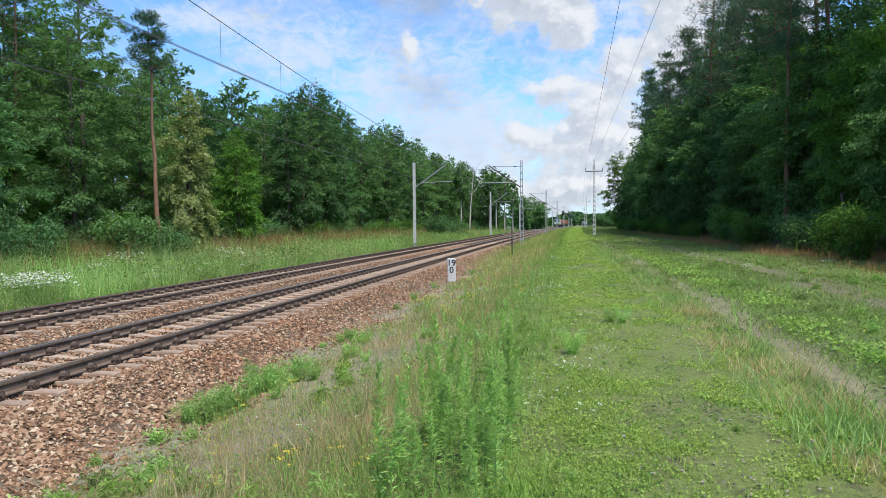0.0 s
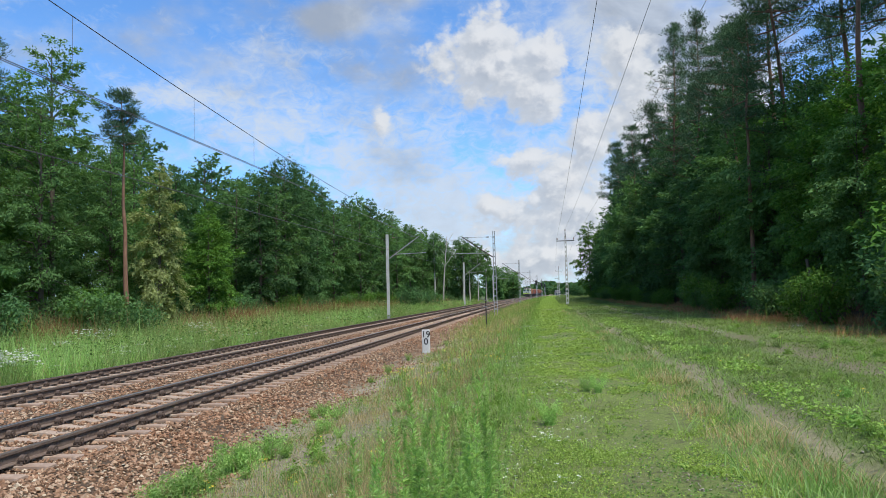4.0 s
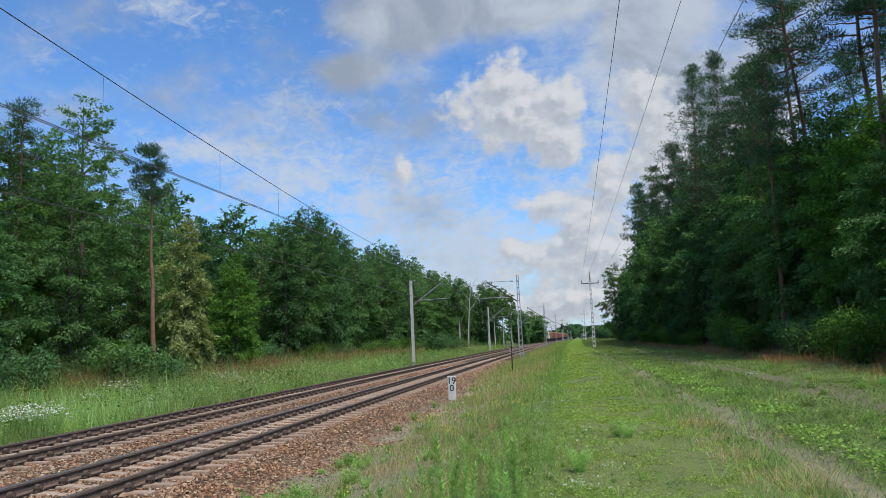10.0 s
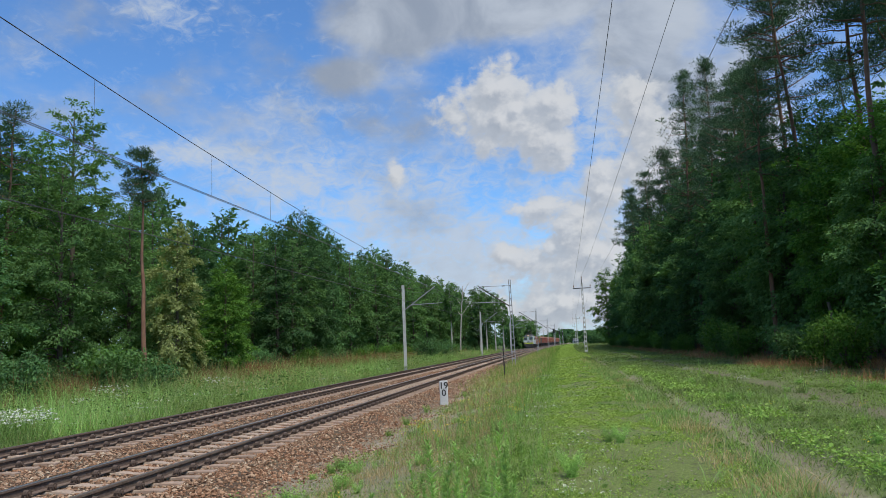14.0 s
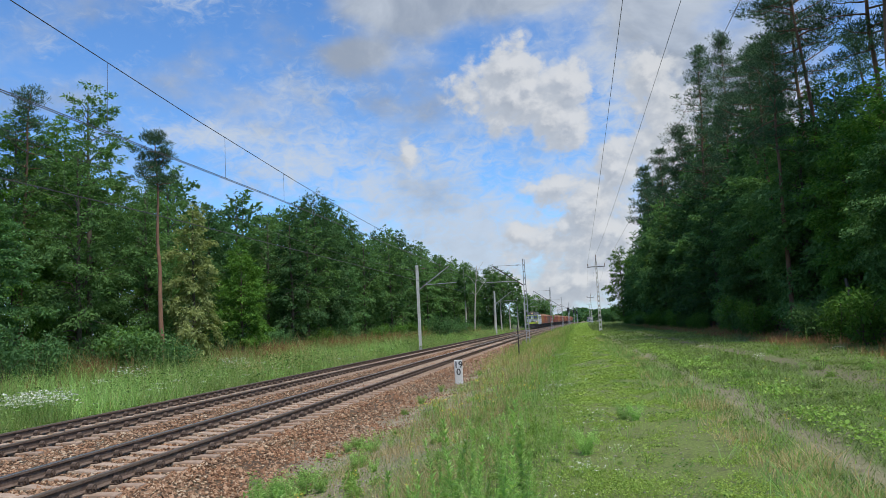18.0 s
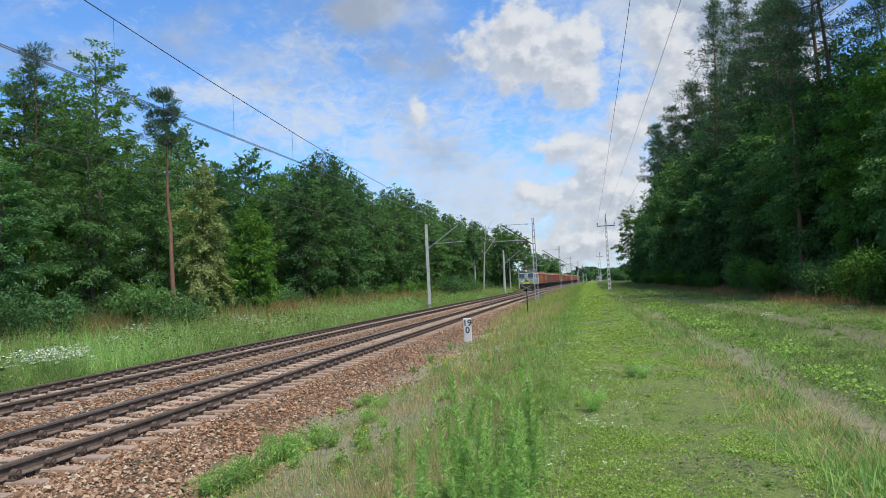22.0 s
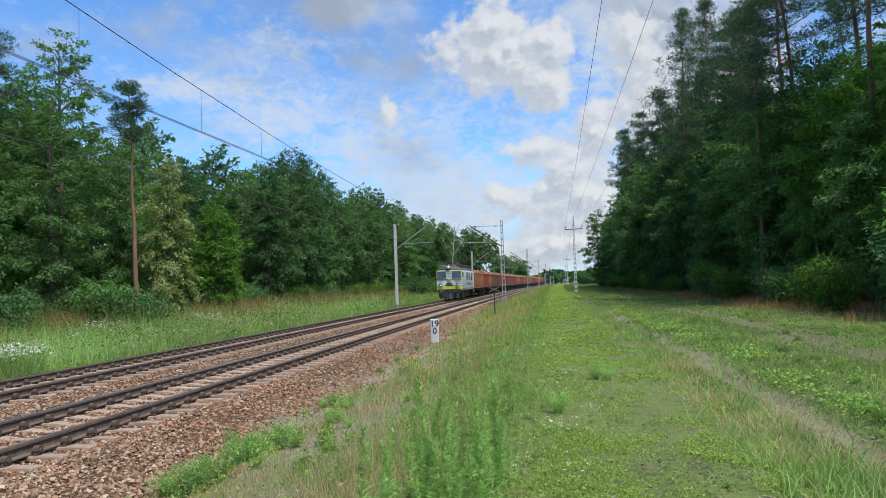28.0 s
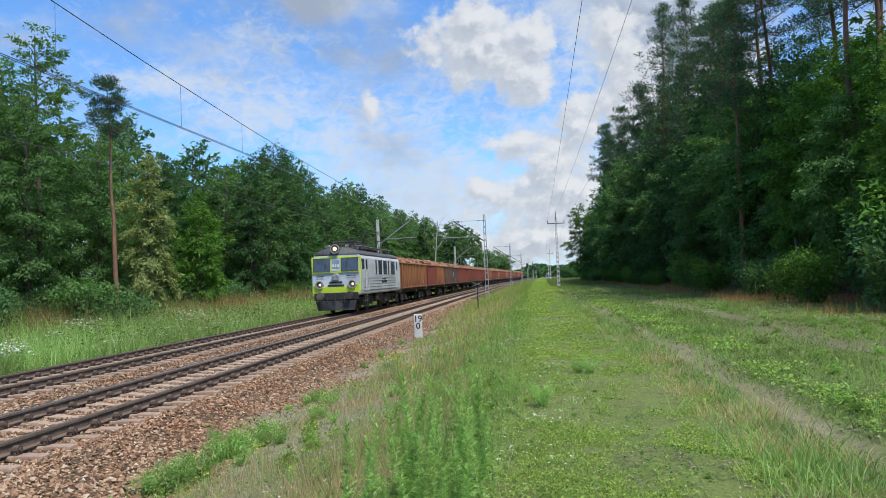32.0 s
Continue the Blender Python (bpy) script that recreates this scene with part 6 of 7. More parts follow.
def build_grass():
    road = band(-0.55, 2.35, 0.7)
    bare = lambda u, y: np.clip((patchy(u, y * 0.5, 2.6, 3) - 0.22) * 3.2, 0.12, 1) * np.clip(patchy(u, y, 9.0, 33) * 3.0 - 0.5, 0.12, 1) * (1 - 0.95 * np.clip(patchy(u, y * 0.6, 4.5, 77) * 7 - 4.1, 0, 1) * np.clip((u - 0.2) / 0.8, 0.25, 1))
    ruts = lambda u, y: (1 - np.clip(1.15 - 0.025 * y, 0.35, 0.96) * np.exp(-((u - 2.85 - 0.14 * np.sin(0.45 * y) - 0.08 * np.sin(1.3 * y)) / (0.2 + 0.07 * np.sin(0.9 * y))) ** 2)) * (1 - 0.75 * np.exp(-((u - 6.1 - 0.2 * np.sin(0.3 * y)) / 0.35) ** 2))
    blades("road_grass", 240000, -0.7, 2.5, 2.6, 90, 0.036, 0.008, M_LAWN, 51, "short bright green grass on the grassy road", 1.0, lambda u, y: road(u) * bare(u, y), lambda u, y: 0.6 + 0.8 * patchy(u, y, 2.2, 20), 0.06, True)
    herb_leaves("road_clover", 170000, -0.8, 2.6, 2.6, 70, 0.0105, 0.035, M_LAWN, 52, "low clover and small herbs on the grassy road", lambda u, y: road(u) * bare(u, y), 0.07)
    blades("road_tufts", 22000, -0.5, 2.4, 2.8, 60, 0.05, 0.006, M_VERGE, 63, "greener tufts in the short grass", 0.8, lambda u, y: np.clip(patchy(u, y * 0.7, 2.0, 21) * 3 - 1.85, 0, 1), None, 0.05)
    # the verge between road and ballast
    v1 = band(-2.3, 0.15, 0.8)
    blades("verge_grass", 80000, -2.3, 0.15, 2.6, 110, 0.17, 0.0055, M_VERGE, 53, "green verge grass", 0.6, lambda u, y: v1(u) * np.clip(patchy(u, y, 1.6, 5) * 1.5 - 0.1, 0.06, 1), lambda u, y: 0.35 + 1.4 * np.clip(patchy(u, y, 0.9, 6), 0, 1), 0.035, True)
    v2 = band(-4.4, -0.6, 1.0)
    blades("dry_verge_grass", 52000, -3.8, -0.6, 3.4, 110, 0.19, 0.0058, M_DRY, 54, "pale dry grass stalks on the verge", 0.7, lambda u, y: v2(u) * np.clip(patchy(u, y, 1.6, 7) * 2.6 - 0.8, 0.04, 1), lambda u, y: 0.5 + 0.9 * patchy(u, y, 0.7, 8), 0.045, True)
    blades("verge_herbs", 80000, -4.7, -0.3, 2.8, 110, 0.11, 0.0065, M_GREY, 55, "grey-green herbs on the verge", 0.8, lambda u, y: band(-4.9, -0.1, 0.7)(u) * np.clip(patchy(u, y, 1.5, 9) * 1.6 - 0.3, 0.04, 1), None, 0.035, True)
    herb_leaves("verge_leaves", 50000, -4.6, 0.1, 3.0, 60, 0.012, 0.14, M_VERGE, 64, "small green leaves among the verge grass", lambda u, y: band(-4.7, 0.3, 0.8)(u) * np.clip(patchy(u, y, 1.7, 22) * 1.8 - 0.5, 0, 1), 0.04)
    # right of the road
    blades("track_side_grass", 170000, 2.0, 13.0, 4.0, 130, 0.085, 0.009, M_GREY, 56, "grey-green grass beside the ruts", 0.9, lambda u, y: np.clip(patchy(u, y * 0.5, 1.8, 10) * 1.8 - 0.1, 0.3, 1) * ruts(u, y), lambda u, y: 0.45 + 1.0 * patchy(u, y * 0.5, 0.9, 11), 0.05, True)
    blades("track_side_green", 130000, 2.0, 11.8, 4.0, 120, 0.07, 0.009, M_VERGE, 57, "green grass beside the ruts", 0.9, lambda u, y: np.clip(patchy(u, y * 0.5, 1.5, 12) * 2.0 - 0.3, 0.15, 1) * ruts(u, y), None, 0.06, True)
    herb_leaves("track_side_leaves", 60000, 2.2, 12.0, 4.0, 70, 0.013, 0.07, M_GREY, 67, "low grey-green leaves beside the ruts", lambda u, y: np.clip(patchy(u, y * 0.6, 1.3, 25) * 1.6 - 0.3, 0.05, 1) * ruts(u, y), 0.06)
    blades("rut_edge_grass", 9000, 1.5, 2.6, 4.0, 60, 0.2, 0.007, M_WEED, 58, "tufts of taller grass along the rut", 0.8, lambda u, y: np.clip(patchy(u, y, 3.0, 13) * 2.6 - 1.1, 0, 1) * band(1.5, 2.6, 0.4)(u), None, 0.04)
    blades("rut_dry_grass", 19000, 1.7, 2.65, 4.0, 60, 0.15, 0.004, M_DRY, 65, "straw-coloured grass along the rut", 0.8, lambda u, y: np.clip(patchy(u, y, 3.0, 23) * 3.0 - 1.5, 0, 1) * band(1.6, 2.7, 0.4)(u), None, 0.04)
    herb_leaves("dock_leaves", 15000, 3.05, 4.3, 4.5, 40, 0.022, 0.12, M_VERGE, 59, "broad low leaves between the ruts", lambda u, y: np.clip(patchy(u, y, 2.2, 14) * 3.0 - 1.2, 0, 1) * band(3.0, 4.3, 0.4)(u), 0.03)
    herb_leaves("dark_road_herbs", 30000, -0.6, 2.4, 2.8, 40, 0.011, 0.035, M_DOCK, 69, "darker low herbs in patches on the grassy road", lambda u, y: np.clip(patchy(u, y * 0.6, 2.4, 41) * 5 - 2.9, 0, 1) * road(u), 0.05)
    blades("verge_seed_grass", 6000, -3.4, -0.8, 4.5, 70, 0.36, 0.003, M_DRY, 70, "thin pale stalks with seed heads on the verge", 0.35, lambda u, y: np.clip(patchy(u, y, 1.1, 42) * 3.2 - 1.3, 0, 1) * band(-3.7, -0.7, 0.5)(u), None, 0.05)
    blades("russet_grass", 30000, 8.0, 12.4, 12, 130, 0.32, 0.011, M_RUSSET, 60, "withered russet grass at the wood's edge", 0.7, lambda u, y: np.clip(patchy(u, y * 0.6, 1.0, 15) * 3.2 - 0.9, 0, 1) * band(8.2, 13.6, 1.0)(u), None, 0.02, True)
    # the verge and the road further off
    blades("far_verge_grass", 34000, -5.5, -0.3, 34, 300, 0.46, 0.006, M_VERGE, 72, "tall green growth on the far verge", 0.5, lambda u, y: band(-5.6, -0.2, 0.9)(u) * np.clip((y - 34) / 22, 0, 1), lambda u, y: 0.4 + 1.0 * patchy(u, y, 0.6, 44), 0.035, True)
    blades("far_dry_grass", 15000, -5.2, -0.5, 36, 300, 0.42, 0.005, M_DRY, 73, "pale yellowish growth on the far verge", 0.5, lambda u, y: band(-5.3, -0.4, 0.9)(u) * np.clip(patchy(u, y * 0.5, 0.6, 45) * 2.4 - 0.5, 0, 1), None, 0.035, True)
    blades("far_road_grass", 30000, -0.8, 3.0, 70, 300, 0.10, 0.010, M_LAWN, 74, "short grass on the far grassy road", 0.8, None, None, 0.05, True)
    blades("far_side_grass", 40000, 2.4, 15.0, 90, 300, 0.26, 0.010, M_GREY, 75, "grey-green grass on the far side of the road", 0.7, None, lambda u, y: 0.4 + patchy(u, y * 0.5, 0.5, 46), 0.04, True)
    # meadow beyond the tracks
    m1 = band(-32, -14.1, 0.8)
    blades("meadow_grass", 170000, -32, -13.9, 15, 200, 0.78, 0.014, M_MEADOW, 61, "tall lush meadow grass beyond the tracks", 0.6, lambda u, y: m1(u), lambda u, y: (0.15 + 1.15 * np.clip(patchy(u, y, 0.8, 16), 0, 1.2) * (0.35 + 1.1 * patchy(u, y, 3.4, 36)) + 0.35 * np.clip(patchy(u, y, 0.3, 37), 0, 1)) * np.clip((-13.0 - u) / 1.6, 0.6, 1), 0.016, True)
    herb_leaves("meadow_herbs", 36000, -30, -14.0, 15, 150, 0.04, 0.8, M_WEED, 66, "leafy herbs in the meadow beyond the tracks", lambda u, y: m1(u) * np.clip(patchy(u, y, 1.6, 24) * 3.2 - 1.3, 0.02, 1), 0.02)
    blades("meadow_lush_grass", 60000, -30, -14.0, 15, 150, 0.9, 0.016, M_WEED, 76, "bright lush patches in the meadow", 0.5, lambda u, y: m1(u) * np.clip(patchy(u, y * 0.7, 0.55, 47) * 6 - 3.0, 0, 1), None, 0.016, True)
    herb_leaves("meadow_nettles", 52000, -30, -14.2, 15, 120, 0.036, 1.05, M_DOCK, 71, "dark leafy clumps in the meadow beyond the tracks", lambda u, y: m1(u) * np.clip(patchy(u, y, 1.3, 43) * 7 - 4.2, 0, 1), 0.018)
    blades("meadow_dry_grass", 60000, -31, -15, 17, 200, 0.8, 0.009, M_DRY, 62, "reddish dry grass heads in the meadow", 0.4, lambda u, y: np.clip(patchy(u, y * 0.6, 0.45, 17) * 2.4 - 0.9 + np.clip((-u - 20) / 7, 0, 0.7), 0, 1), lambda u, y: 0.6 + 0.7 * patchy(u, y, 2.2, 38), 0.018, True)
    blades("meadow_russet_grass", 60000, -30, -19, 20, 160, 1.2, 0.015, M_RUSSET, 68, "withered russet grass in front of the wood", 0.5, lambda u, y: np.clip(patchy(u, y * 0.7, 0.8, 39) * 3.0 - 0.8, 0, 1) * np.clip((-u - 19) / 4, 0, 1), None, 0.018, True)


M_DOCK = leafy("dark_herb_leaves", [(0.0, (0.06, 0.13, 0.03)), (0.5, (0.11, 0.215, 0.05)), (1.0, (0.2, 0.32, 0.09))], 0.4, 0.6)
M_RUSSET = leafy("russet_withered", [(0.0, (0.21, 0.10, 0.045)), (0.5, (0.34, 0.175, 0.085)), (1.0, (0.46, 0.28, 0.15))], 0.2, 0.85)
build_grass()


def weed_plant(name, label, H, seed, mat, leaves=150, leaf=0.075, spread=0.0):
    """A straight leafy stem set all round with narrow leaves."""
    r = np.random.default_rng(seed)
    root = thing(name, label, "weed")
    path = limb_path((0, 0, -0.05), (r.normal(0, 0.06), r.normal(0, 0.06), 1), H + 0.05, r, 7, 0.0, 0.03)
    V, F = tube(path, 0.0045 * np.linspace(1, 0.35, 7) * H, 5)
    part("stem", poly("stem", V, F, M_WEED, True), None, root)
    f = np.sqrt(r.uniform(0.02, 1, leaves))
    P = np.stack([np.interp(f * 6, range(7), path[:, k]) for k in range(3)], -1)
    a = np.arange(leaves) * 2.39996 + r.normal(0, 0.2, leaves)
    d = np.stack([np.cos(a), np.sin(a), r.uniform(0.05, 0.55, leaves) + 0.9 * f ** 3], -1)
    d /= np.linalg.norm(d, axis=1)[:, None]
    ln = leaf * (1.25 - 0.75 * f) * r.uniform(0.7, 1.3, leaves)
    sd = np.stack([-np.sin(a), np.cos(a), np.zeros(leaves)], -1)
    w = ln[:, None] * 0.085
    L = ln[:, None]
    drop = np.array([0, 0, -1.0]) * L * 0.12
    V = np.stack([P, P + d * L * 0.45 + sd * w, P + d * L + drop, P + d * L * 0.45 - sd * w], 1).reshape(-1, 3)
    part("foliage", poly("foliage", V, np.arange(4 * leaves).reshape(-1, 4), mat), None, root)
    return root


def feathery(name, label, H, R, seed, n=1000, mat=None):
    """A low bushy herb of fine feathery leaves on several shoots."""
    r = np.random.default_rng(seed)
    root = thing(name, label, "weed")
    pieces, P = [], []
    for i in range(11):
        a = i * 2.4
        tip = np.array([R * r.uniform(0.1, 0.9) * math.cos(a), R * r.uniform(0.1, 0.9) * math.sin(a), H * r.uniform(0.6, 1.0)])
        path = np.linspace((0, 0, -0.03), tip, 5) + np.vstack([np.zeros(3), r.normal(0, 0.03, (3, 3)), np.zeros(3)])
        pieces.append(tube(path, 0.004 * np.linspace(1, 0.4, 5), 4))
        f = r.random(n // 11)[:, None]
        P.append(path[0] * (1 - f) + tip * f + r.normal(0, 0.035, (n // 11, 3)))
    V, F = join(pieces)
    part("stalk", poly("stalk", V, F, M_WEED, True), None, root)["kind"] = "stuff"
    P = np.concatenate(P)
    P[:, 2] = np.maximum(P[:, 2], 0.01)
    V, F = cards(P, 0.022, r, 0.5, None, 0.25)
    part("foliage", poly("foliage", V, F, mat or M_WEED), None, root)
    return root


def flower_head(name, label, mat, heads, H, spread, size, seed, tiny=9):
    """A flowering herb: thin stems, each with a small flat head of petals."""
    r = np.random.default_rng(seed)
    root = thing(name, label, "wild flower")
    pieces, P = [], []
    for i in range(heads):
        a, q = i * 2.4, spread * math.sqrt((i + 0.5) / heads)
        tip = np.array([q * math.cos(a), q * math.sin(a), H * r.uniform(0.65, 1.05)])
        pieces.append(tube(np.linspace((tip[0] * 0.3, tip[1] * 0.3, -0.02), tip, 4), 0.003, 3))
        P.append(tip + r.normal(0, 1, (tiny, 3)) * np.array([size, size, size * 0.3]))
    V, F = join(pieces)
    part("stalk", poly("stalk", V, F, M_WEED, True), None, root)["kind"] = "stuff"
    V, F = cards(np.concatenate(P), size * 0.55, r, 1.5, None, 0.8)
    part("blossom", poly("blossom", V, F, mat), None, root)["kind"] = "stuff"
    return root


def scatter(srcs, places, seed, lo=0.8, hi=1.2, group=""):
    r = random.Random(seed)
    for x, y in places:
        s = r.choice(srcs)
        if group:
            s["group"] = group
        plant_at(s, USED, x + bend(y), y, r.uniform(0, 360), r.uniform(lo, hi))


def spots(n, x0, x1, y0, y1, seed):
    r = random.Random(seed)
    return [(r.uniform(x0, x1), y0 * (y1 / y0) ** r.random()) for _ in range(n)]


def build_herbs():
    tall = [weed_plant("tall_weed", "tall green weed with narrow leaves up its stem", H, 70 + i, M_WEED, n, lf) for i, (H, n, lf) in enumerate(((1.0, 190, 0.105), (0.8, 160, 0.105), (0.65, 140, 0.10), (1.15, 200, 0.10)))]
    scatter(tall, spots(80, -1.10, -0.32, 4.1, 6.8, 1), 1, 0.40, 0.85, "tall weeds on the verge")
    scatter(tall, spots(70, -1.9, -0.15, 7.0, 34, 2), 2, 0.35, 0.75, "tall weeds on the verge")
    scatter(tall, [(-1.30, 5.0), (-0.62, 5.3), (-0.95, 5.6), (-0.45, 6.2)], 3, 1.0, 1.1, "tall weeds on the verge")
    scatter(tall, spots(50, 2.0, 9.8, 7, 50, 4), 4, 0.3, 0.7, "tall weeds on the verge")
    scatter(tall, spots(80, -25, -14.6, 17, 70, 5), 5, 0.6, 1.2, "tall weeds in the meadow")
    fea = [feathery("feathery_weed", "low bushy bright green feathery weed", H, R, 80 + i) for i, (H, R) in enumerate(((0.42, 0.30), (0.34, 0.26), (0.26, 0.28)))]
    scatter(fea, [(-4.40, 7.95), (-4.25, 8.2), (-4.05, 8.0), (-4.3, 8.5), (-4.0, 8.45), (-4.15, 9.3), (-4.2, 9.6), (-3.95, 9.5), (-4.0, 9.9), (-3.85, 10.1), (-4.2, 10.0)], 6, 0.85, 1.3, "feathery weeds at the ballast foot")
    scatter(fea, [(-4.3, 13.6), (-4.2, 13.9), (-4.6, 22.0), (-4.7, 26.0), (-4.2, 33.0), (-4.3, 38.0), (0.9, 11.6), (0.75, 11.9), (0.1, 9.3)], 7, 0.5, 0.85, "feathery weeds at the ballast foot")
    scatter(fea, spots(34, -3.9, -1.6, 9, 45, 8), 8, 0.35, 0.75, "feathery weeds at the ballast foot")
    low = [feathery("low_herb", "small dark green herb in the short grass", H, R, 84 + i, 260, mt) for i, (H, R, mt) in enumerate(((0.10, 0.12, M_VERGE), (0.07, 0.14, M_GREY), (0.14, 0.11, M_WEED)))]
    scatter(low, spots(26, -0.4, 2.3, 3.0, 12, 40), 40, 0.25, 0.55, "small herbs in the road's grass")
    scatter(low, spots(90, 3.2, 9.5, 6.5, 30, 41), 41, 0.7, 1.5, "small herbs in the road's grass")
    scatter(low, spots(90, -4.6, -0.6, 3.6, 22, 42), 42, 0.7, 1.5, "small herbs on the verge")
    yel = [flower_head("yellow_flower", "small yellow wild flowers on thin stems", M_YELLOW, 7, 0.30, 0.10, 0.011, 90, 5), flower_head("yellow_flower", "small yellow wild flowers on thin stems", M_YELLOW, 4, 0.24, 0.07, 0.012, 91, 5)]
    scatter(yel, spots(40, -3.6, -1.0, 4.3, 16, 9), 9, 0.7, 1.2, "yellow wild flowers")
    scatter(yel, spots(120, -3.6, -0.8, 14, 60, 10), 10, 1.0, 1.8, "yellow wild flowers")
    scatter(yel, spots(14, 2.2, 8, 7, 26, 19), 19, 0.8, 1.2, "yellow wild flowers")
    dai = [flower_head("white_daisy", "white daisies low in the grass", M_WHITE, 5, 0.09, 0.16, 0.012, 92, 5), flower_head("white_daisy", "white daisies low in the grass", M_WHITE, 3, 0.12, 0.12, 0.013, 93, 5)]
    scatter(dai, spots(20, -0.40, 0.50, 6.2, 9.4, 11), 11, 0.7, 1.05, "white daisies")
    scatter(dai, spots(30, -0.7, 0.9, 10, 40, 12), 12, 0.9, 1.5, "white daisies")
    scatter(dai, spots(40, -2.4, -0.4, 5, 34, 13), 13, 0.8, 1.3, "white daisies")
    umb = [flower_head("white_umbel_flower", "white umbel flowers on tall stems", M_WHITE, 46, 0.85, 0.75, 0.028, 94, 9), flower_head("white_umbel_flower", "white umbel flowers on tall stems", M_WHITE, 10, 0.75, 0.4, 0.032, 95, 8)]
    scatter(umb[:1], [(-14.7, 18.4), (-15.2, 19.5), (-15.8, 17.9), (-14.9, 19.0), (-15.5, 18.6), (-16.2, 19.3), (-19.5, 30.0), (-18.5, 38.0)], 14, 0.95, 1.25, "white umbel flowers in the meadow")
    scatter(umb[1:], spots(26, -20, -14.4, 20, 70, 45) + [(-16.4, 27.0), (-17.2, 28.3), (-15.4, 33.0), (-17.0, 40.0), (-15.6, 22.0)] + spots(34, -24, -14.8, 24, 90, 15), 15, 0.6, 1.0, "white umbel flowers in the meadow")
    scatter(umb[1:], [(5.2, 22.0), (5.5, 23.0), (5.0, 30.0), (8.0, 24.0)], 16, 0.4, 0.5, "white umbel flowers in the meadow")
    # shrubs along both woods
    lab = "leafy green bush at the edge of the wood"
    sh = [shrub("bush", lab, 2.2, 1.6, 3400, 0.062, 100 + i, mt) for i, mt in enumerate((M_LEAF_A, M_LEAF_B, M_LEAF_C))]
    r = random.Random(31)
    for y in np.arange(18, 150, 3.4):
        plant_at(r.choice((sh[0], sh[2], sh[2])), USED, 11.0 + r.uniform(-0.8, 0.9) + bend(y) * 0.3, y + r.uniform(-1, 1), r.uniform(0, 360), r.uniform(0.45, 1.05))
    for y in np.arange(20, 200, 3.6):
        plant_at(r.choice(sh), USED, edge_left(y) + bend(y) * 0.4 + r.uniform(1.8, 3.4), y + r.uniform(-1.4, 1.4), r.uniform(0, 360), r.uniform(0.5, 1.2))
    for x, y, s in ((11.9, 24.5, 1.45), (12.6, 23.4, 1.6), (-22.8, 35.6, 1.35), (-24.2, 37.0, 1.2), (-21.8, 37.6, 0.9), (-19.0, 110, 1.5), (-20.0, 116, 1.5), (-18.0, 124, 1.3)):
        plant_at(r.choice(sh), USED, x, y, r.uniform(0, 360), s)
    for s in sh:
        tagged(s, group="bushes at the edges of the woods")


build_herbs()

# ---------------------------------------------------------------- far distance
def far_woods():
    """Low woods that close the horizon all round."""
    r = np.random.default_rng(77)
    n = 36000
    a = np.where(r.random(n) < 0.55, r.normal(0.0, 0.5, n), r.random(n) * 6.283)
    d = r.uniform(520, 760, n)
    H = 6.5 + 2.5 * np.sin(a * 23) + 1.6 * np.sin(a * 61 + 1) + 1.0 * np.sin(a * 140)
    P = np.stack([d * np.sin(a), d * np.cos(a), H * r.random(n) ** 0.7], -1)
    V, F = cards(P, 2.0, r, 0.3, None, 0.75)
    tagged(new("distant_woods", poly("distant_woods", V, F, M_LEAF_B)), "low distant woods along the horizon", "woods", kind="stuff")


far_woods()


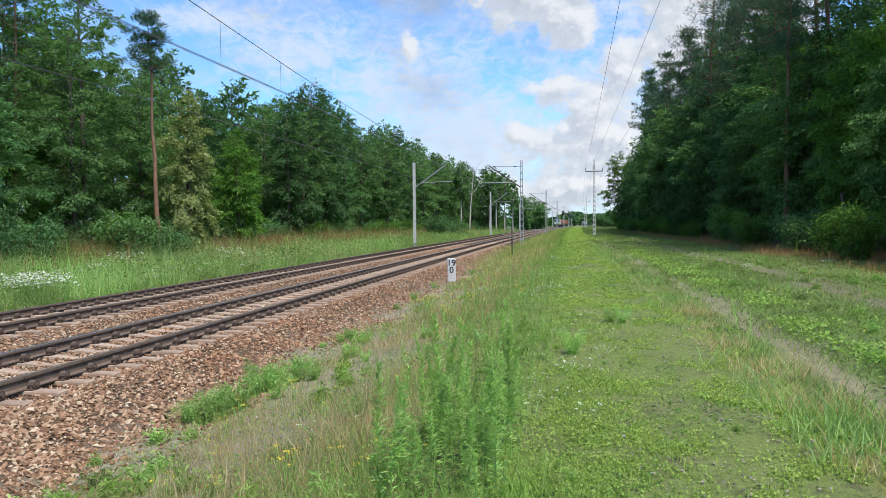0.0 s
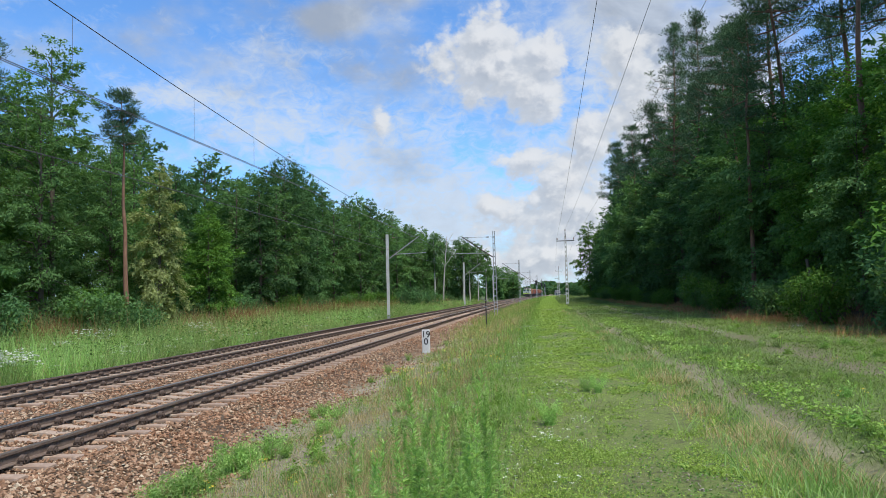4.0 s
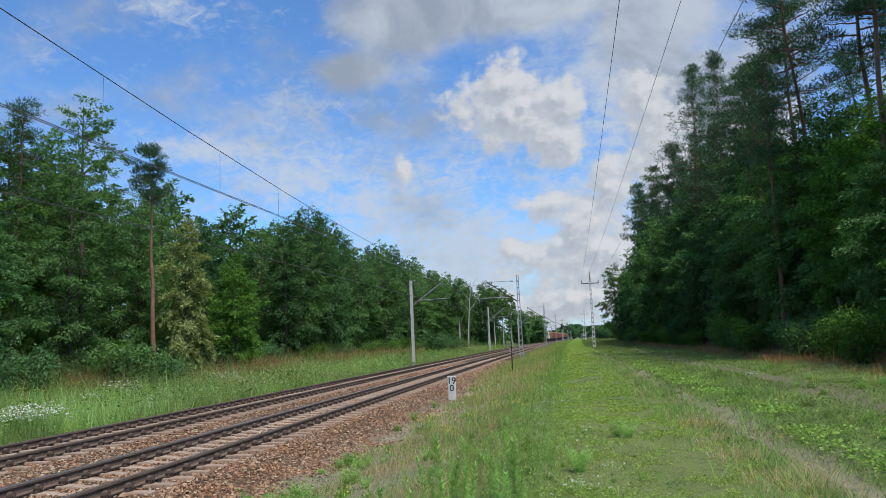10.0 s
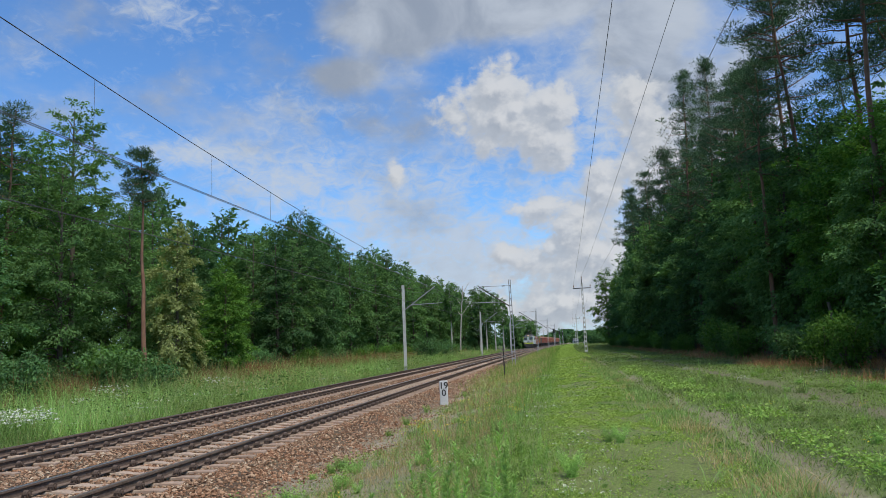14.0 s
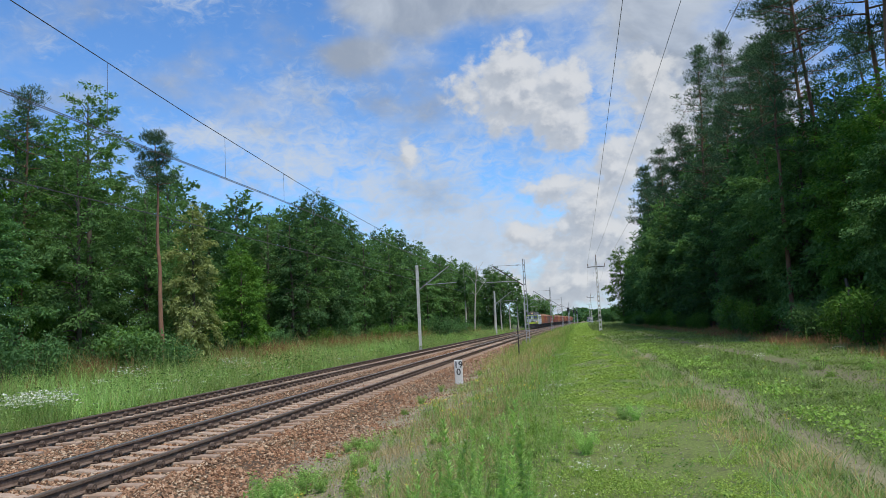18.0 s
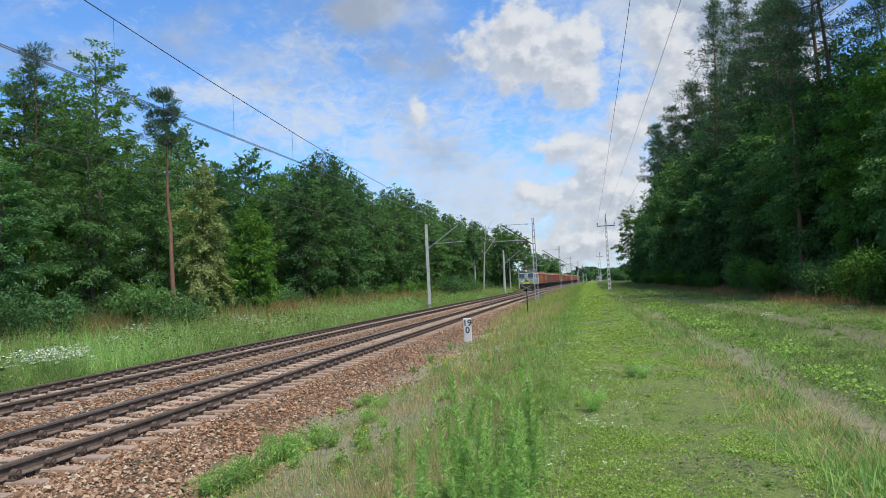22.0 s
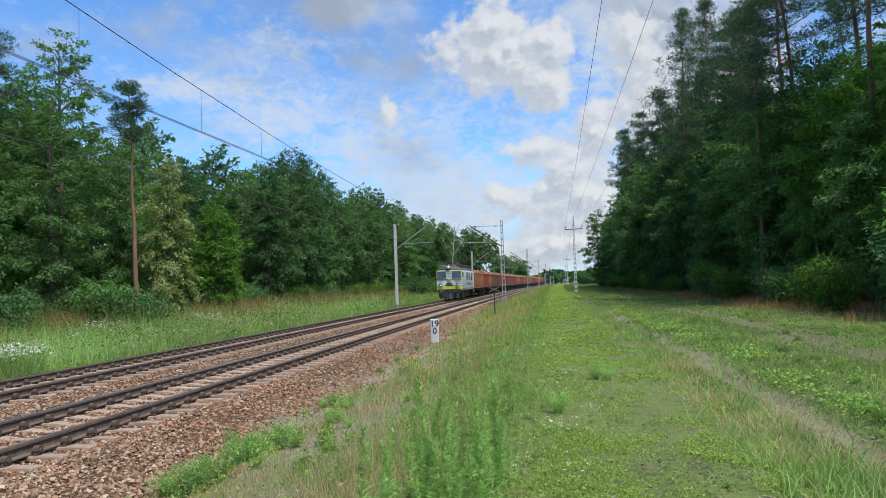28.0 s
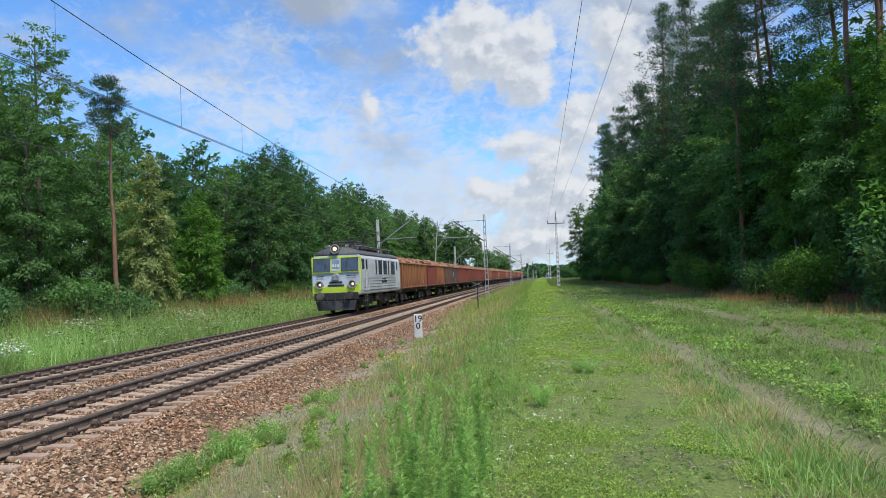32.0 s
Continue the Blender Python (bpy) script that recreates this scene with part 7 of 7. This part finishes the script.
def signal_post(at):
    root = thing("railway_signal", "dark railway signal on a slim post", "railway signal", "railway signals", at=at)
    bm = bmesh.new()
    rod(bm, (0, 0, -0.3), (0, 0, 5.4), 0.09, 0.07, 8)
    part("post", bm, M_GALV, root)
    bm = bmesh.new()
    box(bm, (0, -0.12, 5.0), (0.62, 0.12, 1.5), bevel=0.06)
    head = part("signal_head", bm, M_BLACK, root)
    for z in (4.55, 5.0, 5.45):
        bm = bmesh.new()
        rod(bm, (0, -0.18, z), (0, -0.42, z), 0.13, 0.14, 10)
        part("hood", bm, M_BLACK, head)
    bm = bmesh.new()
    for q in range(10):
        rod(bm, (-0.16, 0.1, 0.4 + q * 0.4), (0.16, 0.1, 0.4 + q * 0.4), 0.012, 0.012, 5)
    for s in (-1, 1):
        rod(bm, (s * 0.16, 0.1, 0.2), (s * 0.16, 0.1, 4.4), 0.015, 0.015, 5)
    part("ladder", bm, M_GALV, root)
    return root


def far_house(x, y, w, d, h, label):
    root = thing("house", label, "house", at=pose(x, y, 0, 0, 0, 12))
    bm = bmesh.new()
    box(bm, (0, 0, h / 2), (w, d, h), bevel=0.03)
    wall = part("wall", bm, M_SIGNWHITE, root)
    bm = bmesh.new()
    vs = [bm.verts.new(p) for p in ((-w * 0.55, -d * 0.55, h), (w * 0.55, -d * 0.55, h), (w * 0.55, d * 0.55, h), (-w * 0.55, d * 0.55, h), (-w * 0.55, 0, h + d * 0.4), (w * 0.55, 0, h + d * 0.4))]
    for f in ((0, 1, 5, 4), (2, 3, 4, 5), (0, 4, 3), (1, 2, 5), (0, 3, 2, 1)):
        bm.faces.new([vs[i] for i in f])
    part("roof", bm, M_ROOF, root)
    for q in (-0.28, 0.05, 0.32):
        bm = bmesh.new()
        box(bm, (q * w, -d / 2 - 0.02, h * 0.55), (1.0, 0.06, 1.2))
        part("window", bm, M_GLASS, wall)


def build_distance():
    s = signal_post(pose(-3.6 + bend(300), 300, 0, 0, 0, 2))
    copy_thing(s, pose(-3.4 + bend(345), 345, 0, 0, 0, 2))
    copy_thing(s, pose(-3.8 + bend(240), 240, 0, 0, 0, 2))
    far_house(11.5, 400, 2.6, 3, 1.6, "small white far-off house beside the line")
    far_house(14.5, 330, 3, 3, 1.7, "low pale far-off shed beside the line")


build_distance()


motions()
